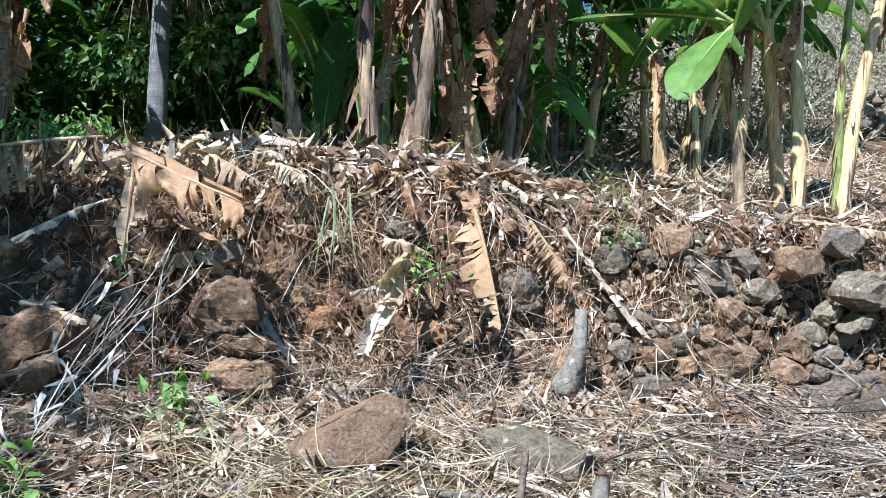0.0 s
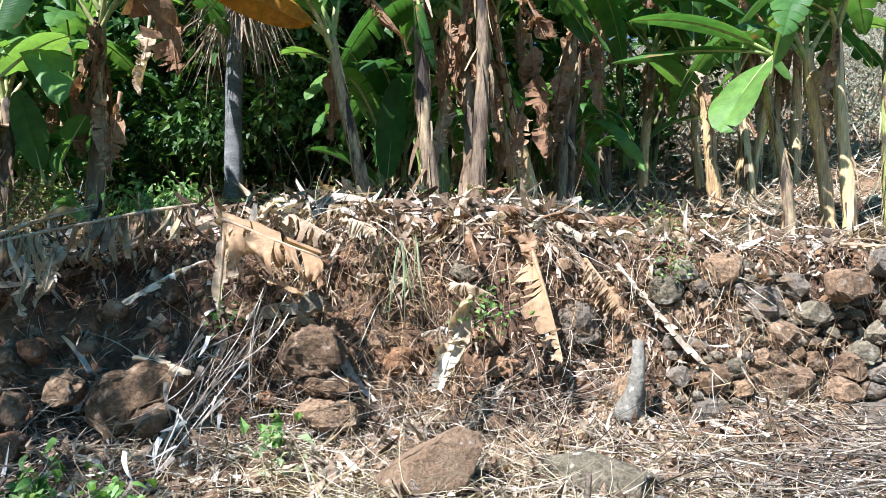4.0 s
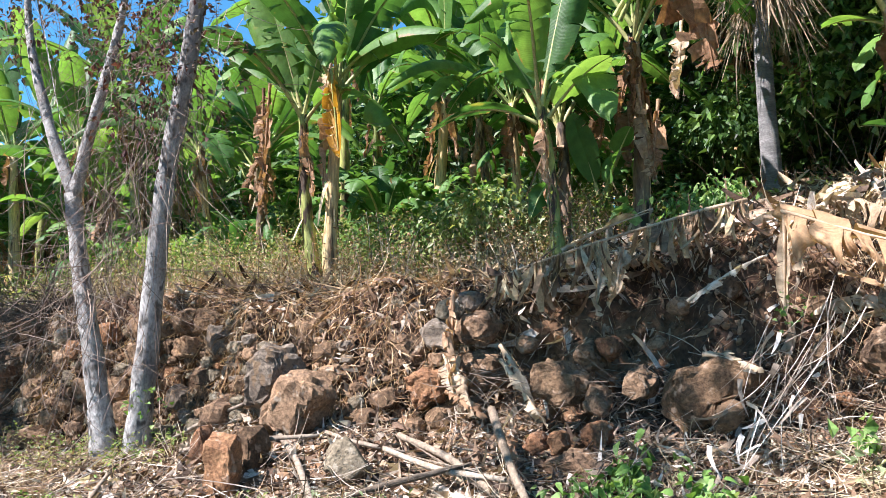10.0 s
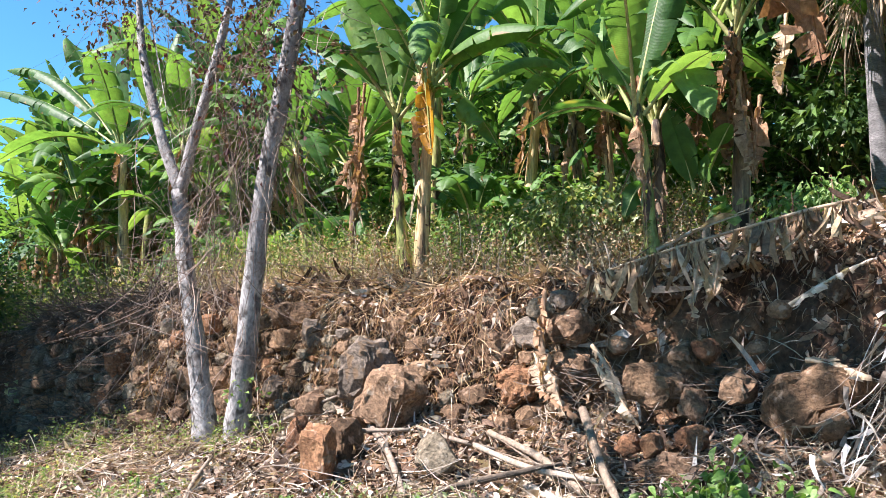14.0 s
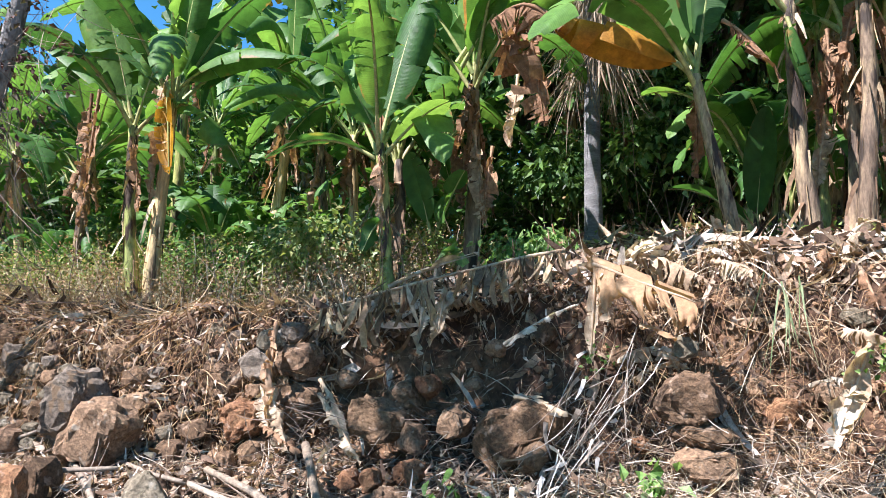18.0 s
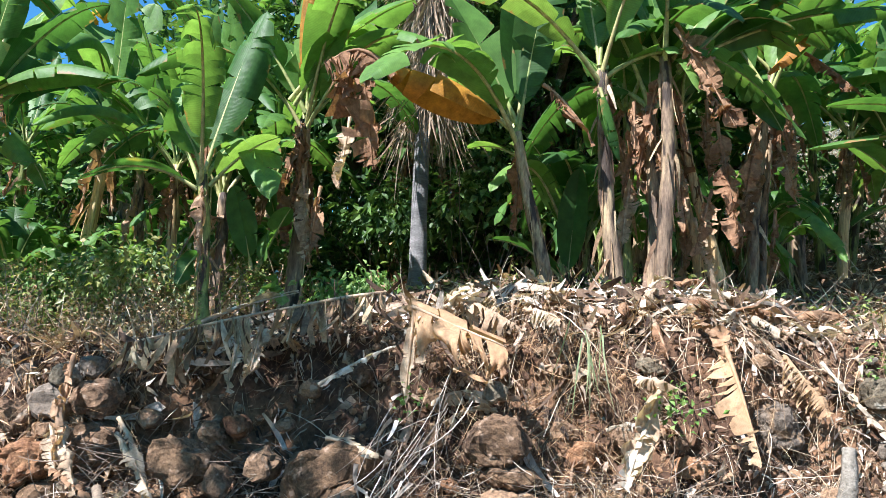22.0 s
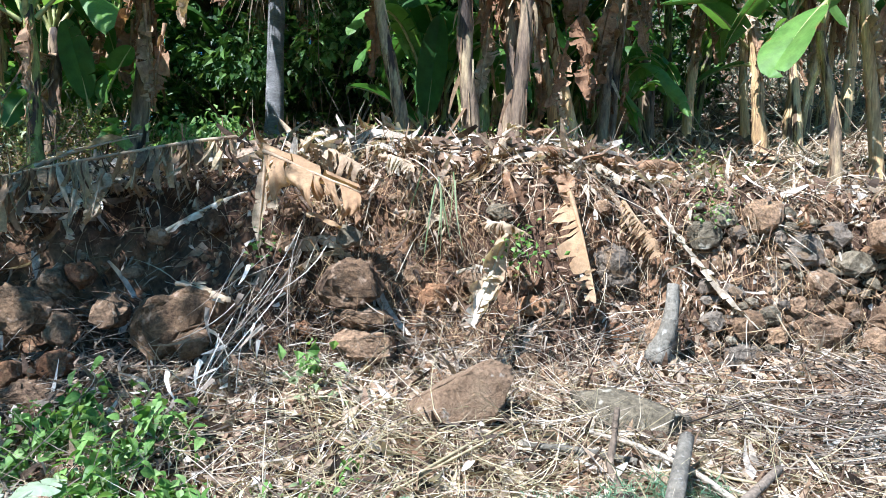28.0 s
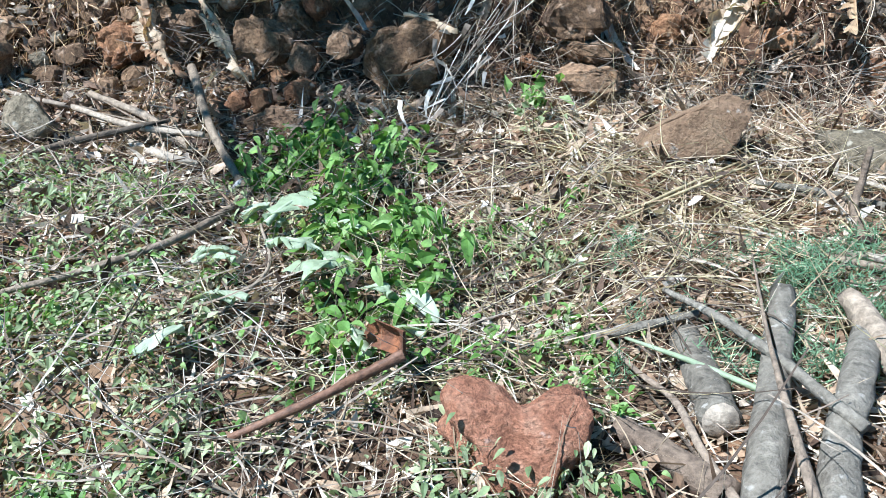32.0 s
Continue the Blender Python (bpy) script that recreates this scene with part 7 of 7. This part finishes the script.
part("blade", me, hoe, "rusted curved steel blade")

# the short stump that leans on the bank, its foot under a stone
cane("stump", [(2.04, 4.55, 0.79), (2.10, 4.55, 0.95), (2.12, 4.55, 1.07), (2.14, 4.60, 1.21)], [0.072, 0.05, 0.040, 0.031], M_LOG, "grey-brown weathered stump leaning on the bank", "stump", 10, 0.07, 40)


# dead leaves that hang over the bank
def dead_leaf(base, tip, width, rise, seed, label, material=None, fold=0.1, down=0.5, torn=0.7, crumple=1.0, halves=(-1, 1)):
    (v, f, uv), (rv, rf) = leaf_parts(arch(base, tip, rise), width, seed, torn, fold, down, 0.03, crumple, halves=halves)
    lf = tagged(new("dead_leaf", mesh_of("dead_leaf", v, f, material or M_PALE, uv)), label, "dead leaf")
    part("midrib", mesh_of("midrib", rv, rf, material or M_PALE), lf)
    return lf


def folded_leaf(a, b, lobes, back, label, seed):
    """A leaf folded over its rib: torn lobes hang down in front, the other half lies back."""
    g = np.random.default_rng(seed)
    a, b = np.array(a), np.array(b)
    v, f, uv = [], [], []
    n = 9
    for s0, s1, l0, l1, out in lobes + [(s0, s1, -back, -back, 0) for s0, s1 in ((0.0, 0.3), (0.33, 0.62), (0.66, 1.0))]:
        o, ph = len(v), g.uniform(0, 6.28)
        for i in range(n):
            for j in range(n):
                u, w = s0 + (s1 - s0) * i / (n - 1), j / (n - 1)
                ln = l0 + (l1 - l0) * i / (n - 1)
                p = a + (b - a) * u
                if ln > 0:
                    fold = 0.018 * math.sin(9 * i / (n - 1) * 1.4 + ph) * w
                    p = p + np.array([0.10 * w * ln + 0.02 * math.sin(3 * w + ph), -out * math.sin(2.2 * w) - fold, -ln * w * (1 - 0.1 * math.sin(5 * u + ph))])
                else:
                    p = p + np.array([-0.06 * w, -ln * w, 0.05 * math.sin(3 * w) + 0.03 * math.sin(6 * w + ph) - 0.02 * w])
                p = p + np.array(noise.noise_vector(Vector(p) * 9)) * 0.035 * w
                v.append(p)
                uv.append((0.5 + 0.5 * w, u))
        f += [(o + i * n + j, o + (i + 1) * n + j, o + (i + 1) * n + j + 1, o + i * n + j + 1) for i in range(n - 1) for j in range(n - 1)]
    lf = tagged(new("dead_leaf", mesh_of("dead_leaf", v, f, M_TAN, uv)), label, "dead leaf")
    rv, rf = tube(bent(a, b, 8, 0.0, 0.004, seed), np.linspace(0.012, 0.006, 8), 6)
    part("midrib", mesh_of("midrib", rv, rf, M_PALE), lf)


folded_leaf((-0.12, 4.90, 1.84), (0.42, 4.74, 1.63), [(0.0, 0.08, 0.32, 0.24, 0.03), (0.09, 0.26, 0.24, 0.10, 0.07), (0.29, 0.52, 0.09, 0.19, 0.11), (0.53, 0.62, 0.15, 0.08, 0.04), (0.63, 0.77, 0.10, 0.19, 0.13), (0.79, 0.98, 0.20, 0.08, 0.07)], 0.20, "folded tan banana leaf hanging over the brink", 501)
dead_leaf((-0.08, 4.90, 1.81), (-0.02, 4.82, 1.52), 0.20, 0.01, 530, "bleached flap of banana leaf hanging over the brink", None, 0.1, 0.2, 0.5, 0.8)
dead_leaf((0.07, 5.15, 1.87), (0.23, 5.25, 2.01), 0.26, 0.05, 531, "curled grey-white banana leaf on the brink", None, 0.3, 0.1, 0.4, 0.9)
dead_leaf((-0.10, 4.93, 1.82), (-0.12, 4.88, 1.30), 0.10, 0.02, 502, "narrow bleached strip of banana leaf", None, 0.1, 0.2, 0.2, 0.3)
dead_leaf((0.07, 5.20, 1.93), (0.54, 5.00, 1.73), 0.30, 0.04, 503, "crumpled grey banana leaf in the heap", M_PALE)
dead_leaf((0.54, 5.10, 1.87), (0.73, 5.00, 1.82), 0.16, 0.02, 504, "crumpled grey banana leaf in the heap", M_PALE)
dead_leaf((0.33, 5.30, 2.00), (0.39, 5.20, 1.80), 0.20, 0.02, 505, "crumpled grey banana leaf in the heap", M_PALE)
dead_leaf((1.62, 4.90, 1.71), (1.72, 4.62, 1.11), 0.36, 0.03, 506, "pale torn banana leaf hanging down the bank", M_TAN, 0.1, 0.15, 0.55, 0.7, (-1,))
dead_leaf((1.96, 4.95, 1.67), (2.14, 4.80, 1.36), 0.28, 0.02, 507, "rust-brown shredded banana leaf", M_TAN, 0.1, 0.3, 0.95, 0.4)
dead_leaf((1.27, 4.85, 1.49), (1.05, 4.60, 0.95), 0.26, 0.02, 508, "crumpled cream-coloured banana leaf", M_PALE, 0.1, 0.3, 0.25, 0.8)
dead_leaf((1.15, 4.72, 1.24), (1.04, 4.58, 0.95), 0.20, 0.01, 538, "crumpled cream-coloured banana leaf", M_WHITE, 0.1, 0.3, 0.25, 1.2)
dead_leaf((1.14, 4.85, 1.51), (1.36, 4.75, 1.45), 0.16, 0.02, 509, "crumpled cream-coloured banana leaf", None)
dead_leaf((2.16, 4.95, 1.65), (2.60, 4.50, 1.00), 0.10, -0.03, 510, "long bleached jagged leaf stalk", M_WHITE, 0.2, 0.1, 0.7, 1.0)
dead_leaf((1.27, 5.05, 1.82), (1.32, 4.90, 1.62), 0.22, 0.02, 511, "brown dry leaf on the brink", M_DEAD)
dead_leaf((1.50, 5.05, 1.90), (1.60, 4.90, 1.60), 0.18, 0.02, 512, "brown dry leaf on the brink", M_DEAD)
# the long fallen leaf: a rib along the brink with a comb of shreds hanging from it
rib_pts = np.array([(-1.75, 4.95, 1.55), (-1.49, 5.00, 1.635), (-1.21, 5.05, 1.72), (-0.78, 5.12, 1.835), (-0.55, 5.20, 1.90), (-0.32, 5.28, 1.95)])
comb = cane("dead_leaf", rib_pts, [0.005, 0.008, 0.009, 0.010, 0.012, 0.013], M_PALE, "long fallen banana leaf with a comb of hanging grey shreds", "dead leaf", 6, 0.05, 60)
gc = np.random.default_rng(21)
n = 190
u = gc.uniform(0, 5, n)
u = u[np.sin(7.0 * u) + np.sin(17.0 * u + 1) > -0.9]
n = len(u)
p = np.stack([np.interp(u, range(6), rib_pts[:, i]) for i in range(3)], 1)
v, f = ribbons(gc, p, np.stack([gc.normal(size=n) * 0.18, -np.abs(gc.normal(size=n)) * 0.25 - 0.1, -np.ones(n)], 1), gc.uniform(0.05, 0.26, n) ** 1.0 * np.interp(u, (0, 1, 5), (0.7, 1.1, 0.8)), gc.uniform(0.012, 0.06, n), 0.35, 5, 0.1, tip=0.6)
part("shred", mesh_of("shred", v, f, M_SHEATH, smooth=False), comb, "hanging shreds of the torn blade")["kind"] = "stuff"
dead_leaf((-1.40, 5.12, 1.71), (-0.86, 5.28, 1.93), 0.16, 0.02, 514, "upper half of a fallen banana leaf, grey-white", M_WHITE, 0.5, 0.0, 0.4, 0.6)
dead_leaf((-0.98, 4.95, 1.69), (-1.00, 4.85, 1.41), 0.15, 0.0, 532, "bleached flap hanging from a fallen leaf", None, 0.1, 0.2, 0.4, 0.8)
dead_leaf((-1.11, 4.92, 1.57), (-1.11, 4.82, 1.31), 0.10, 0.0, 533, "grey flap hanging from a fallen leaf", None, 0.1, 0.2, 0.4, 0.8)
dead_leaf((-2.06, 4.80, 1.08), (-1.96, 4.70, 0.86), 0.16, 0.0, 534, "grey dry leaf leaning on the stones", None, 0.1, 0.2, 0.4, 0.6)
dead_leaf((-2.02, 4.72, 0.87), (-1.72, 4.60, 0.74), 0.16, 0.02, 535, "brown dry leaf at the foot of the stones", M_DEAD, 0.1, 0.2, 0.4, 0.6)
dead_leaf((-1.71, 4.85, 1.14), (-1.48, 4.70, 0.87), 0.14, 0.02, 536, "grey dry leaf against the stones", None, 0.1, 0.2, 0.6, 0.8)
dead_leaf((-0.62, 4.90, 1.38), (-0.21, 5.00, 1.62), 0.08, 0.02, 537, "long grey leaf stalk over the bank", M_WHITE, 0.1, 0.1, 0.8, 0.5)
dead_leaf((-0.97, 5.00, 1.67), (-1.04, 4.85, 1.35), 0.20, 0.02, 515, "pale dry leaf hanging over the bank", None)
dead_leaf((-2.09, 4.85, 1.18), (-1.78, 4.60, 0.75), 0.20, 0.02, 517, "pale brown leaf hanging against the wall", None)
dead_leaf((-2.06, 4.95, 1.46), (-1.98, 4.70, 0.89), 0.20, 0.02, 518, "brown dry leaf hanging against the wall", M_DEAD)
dead_leaf((-1.69, 4.80, 1.06), (-1.32, 4.55, 0.71), 0.16, 0.02, 519, "grey dry leaf at the foot of the wall", None)
dead_leaf((-0.52, 4.75, 1.11), (-0.22, 4.65, 1.04), 0.06, 0.01, 520, "grey strip of leaf over a stone", None)
dead_leaf((3.46, 4.75, 1.79), (4.13, 4.60, 1.72), 0.16, 0.02, 521, "white shredded leaves on top of the wall", None)
dead_leaf((4.47, 4.50, 1.76), (4.44, 4.30, 1.19), 0.12, 0.0, 522, "bleached leaf stalk hanging down the wall", None)
dead_leaf((2.96, 4.75, 1.68), (2.96, 4.65, 1.54), 0.14, 0.01, 523, "brown curled leaf on the wall", M_DEAD)
dead_leaf((-0.72, 3.13, 0.42), (-0.58, 3.32, 0.49), 0.16, 0.03, 525, "broad wilted pale green leaf on the creeper", M_WILT, 0.2, 0.1, 0.2, 0.6)
dead_leaf((-0.62, 2.88, 0.43), (-0.42, 2.87, 0.43), 0.15, 0.03, 526, "broad wilted pale green leaf on the creeper", M_WILT, 0.2, 0.1, 0.2, 0.6)
dead_leaf((-0.35, 2.76, 0.42), (-0.43, 2.65, 0.38), 0.12, 0.03, 527, "broad wilted pale green leaf on the creeper", M_WILT, 0.2, 0.1, 0.2, 0.6)
dead_leaf((-0.85, 2.78, 0.38), (-0.69, 2.84, 0.40), 0.12, 0.03, 528, "wilted pale green leaf on cut grass", M_WILT, 0.2, 0.1, 0.2, 0.6)
dead_leaf((-0.45, 3.19, 0.42), (-0.32, 3.09, 0.43), 0.10, 0.03, 529, "wilted pale green leaf on the creeper", M_WILT, 0.2, 0.1, 0.2, 0.6)
rw = random.Random(33)
for k in range(14):
    c = rw.choice(((-0.68, 3.20, 0.41), (-0.45, 2.91, 0.41), (-0.57, 2.74, 0.40), (-0.28, 2.72, 0.41), (-0.62, 2.45, 0.34), (-0.11, 2.54, 0.35)))
    c = (c[0] + rw.gauss(0, 0.09), c[1] + rw.gauss(0, 0.09), c[2] + rw.uniform(-0.02, 0.05))
    a, ln = rw.uniform(0, 6.28), rw.uniform(0.09, 0.17)
    dead_leaf(c, (c[0] + ln * math.cos(a), c[1] + ln * math.sin(a), c[2] - 0.03), rw.uniform(0.05, 0.10), 0.02, 540 + k, "wilted pale green leaf on the creeper", M_WILT, 0.2, 0.1, 0.2, 0.5)
dead_leaf((4.81, 5.00, 1.91), (5.38, 5.20, 2.03), 0.18, 0.02, 524, "pale dry leaf on the terrace", None)

rk = random.Random(44)
for k in range(46):
    if k < 30:
        x = rk.uniform(0.35, 2.5)
        y = float(wall_y(x)) + rk.uniform(0.0, 0.55)
    elif k < 38:
        x = rk.uniform(3.2, 5.4)
        y = float(wall_y(x)) + rk.uniform(0.05, 0.35)
    else:
        x = rk.uniform(-2.1, -0.4)
        y = float(wall_y(x)) + rk.uniform(-0.1, 0.3)
    a, ln = rk.uniform(0, 6.28), rk.uniform(0.14, 0.36)
    z = float(land(x, y)) + rk.uniform(0.05, 0.16)
    dead_leaf((x, y, z), (x + ln * math.cos(a), y + 0.6 * ln * math.sin(a), z + rk.uniform(-0.12, 0.10)), rk.uniform(0.10, 0.24), 0.03, 600 + k, ("crumpled bleached piece of banana leaf", "crumpled grey-white piece of banana leaf", "crumpled brown piece of banana leaf")[k % 3], (M_PALE, M_WHITE, M_DEAD)[k % 3], 0.1, 0.5, 0.5, 1.3)

# bundle of stalks and shreds that slants down the bank
g = np.random.default_rng(12)
n = 30
a0, b0 = np.array((0.10, 4.95, 1.46)), np.array((-0.35, 4.10, 0.60))
u = g.uniform(0, 0.6, n)[:, None]
p = a0 + (b0 - a0) * u + g.normal(size=(n, 3)) * np.array([0.11, 0.06, 0.06])
stuff("dry_stalks", [ribbons(g, p, np.tile(b0 - a0, (n, 1)) + g.normal(size=(n, 3)) * 0.22, g.uniform(0.3, 0.8, n), g.uniform(0.002, 0.006, n), 0.15, 5, 0.0, True, 0.4)], M_BLEACH, "bundle of bleached stalks slanting down the bank", "dry stalks")
n = 34
u = g.uniform(0.3, 1.0, n)[:, None]
p = a0 + (b0 - a0) * u + g.normal(size=(n, 3)) * np.array([0.1, 0.06, 0.05])
stuff("dead_leaves", [ribbons(g, p, np.tile(b0 - a0, (n, 1)) + g.normal(size=(n, 3)) * 0.5, g.uniform(0.05, 0.18, n), g.uniform(0.010, 0.03, n), 0.4, 3)], M_BLEACH, "bleached shreds of leaf on the slanting stalks", "dead leaves")
# blades of green grass on the brink
n = 11
p = np.array((0.86, 4.90, 1.74)) + g.normal(size=(n, 3)) * np.array([0.07, 0.05, 0.04])
stuff("grass", [ribbons(g, p, np.stack([g.normal(size=n) * 0.12, -np.abs(g.normal(size=n)) * 0.15 - 0.25, -1 + g.normal(size=n) * 0.2], 1), g.uniform(0.25, 0.5, n), 0.010, 0.08, 6, 0.0, tip=0.05)], M_HERB_PALE, "tuft of long green grass blades on the brink", "grass")


def sprig(p, r, n, size, seed, label, material=None):
    q = np.random.default_rng(seed)
    c = np.asarray(p, float) + q.normal(size=(n, 3)) * r
    stuff("sprig", [leaflets(q, c, q.normal(size=(n, 3)) + np.array([0, -0.6, 0.2]), q.uniform(0.7, 1.2, n) * size, q.uniform(0.6, 0.8, n) * size)], material or M_HERB, label, "sprig")


sprig((0.22, 4.30, 0.80), 0.05, 26, 0.075, 1, "small bright green broad-leaved sprig")
sprig((0.24, 4.10, 0.67), 0.06, 40, 0.05, 2, "pale green sprig in the straw", M_HERB_PALE)
sprig((1.31, 4.65, 1.37), 0.07, 60, 0.04, 3, "green vine sprig on a dead leaf")
sprig((-0.09, 4.80, 1.33), 0.05, 30, 0.035, 4, "green sprig under the folded leaf")
sprig((2.45, 4.80, 1.66), 0.07, 70, 0.03, 5, "feathery green sprig on the wall")
sprig((-8.71, 5.20, 0.41), 0.05, 14, 0.07, 6, "pale green sprig in the shade", M_HERB_PALE)
sprig((-1.06, 5.60, 1.99), 0.04, 6, 0.16, 7, "broad green leaf by the stems")
sprig((-4.26, 4.50, 0.75), 0.06, 20, 0.05, 8, "green sprig on the tree's foot")
sprig((4.11, 4.60, 1.72), 0.03, 6, 0.04, 9, "small green sprig on the wall")

# far terrace wall on the hill
far_wall = tagged(new("retaining_wall"), "far dry-stone terrace wall of dark stones on the hillside", "wall", kind="structure")
rw = random.Random(9)
for k in range(230):
    u = rw.random()
    x, y = (9.0 + 1.2 * u, 10.6 - 0.5 * u) if k < 70 else (10.0 + 4.5 * u, 9.6 - 1.6 * u)
    ob = new("stone", rw.choice(ROCKS["grey"]))
    ob.parent = far_wall
    s = rw.uniform(0.18, 0.46)
    ob.matrix_basis = pose(x, y + 0.1 * rw.random(), float(land(x, y)) + rw.uniform(0.0, 0.75), *[rw.uniform(0, 360) for _ in range(3)]) @ Matrix.Diagonal((s, s * 0.8, s * 0.7, 1))


# low ledge of dark stones among the stems
ledge = tagged(new("retaining_wall"), "low ledge of dark stones among the banana stems", "wall", kind="structure")
la, lb = np.array((2.94, 8.20, 2.58)), np.array((4.75, 8.80, 2.81))
for k in range(34):
    u = rw.random()
    x, y = la[0] + (lb[0] - la[0]) * u, la[1] + (lb[1] - la[1]) * u + rw.uniform(-0.08, 0.12)
    ob = new("stone", rw.choice(ROCKS["umber"]))
    ob.parent = ledge
    s = rw.uniform(0.14, 0.30)
    ob.matrix_basis = pose(x, y, float(land(x, y)) + rw.uniform(0.0, 0.16), rw.uniform(-20, 20), rw.uniform(-20, 20), rw.uniform(0, 360)) @ Matrix.Diagonal((s, s * 0.85, s * 0.75, 1))
dead_leaf((0.14, 4.86, 1.51), (0.33, 4.76, 1.43), 0.16, 0.02, 560, "small yellowed leaf on the bank", M_TAN, 0.2, 0.1, 0.2, 0.6)
dead_leaf((-9.77, 6.25, 0.68), (-7.94, 5.84, 1.05), 0.20, 0.04, 561, "grey-green withered leaf lying along the wall", M_FROND, 0.2, 0.2, 0.4, 0.9)
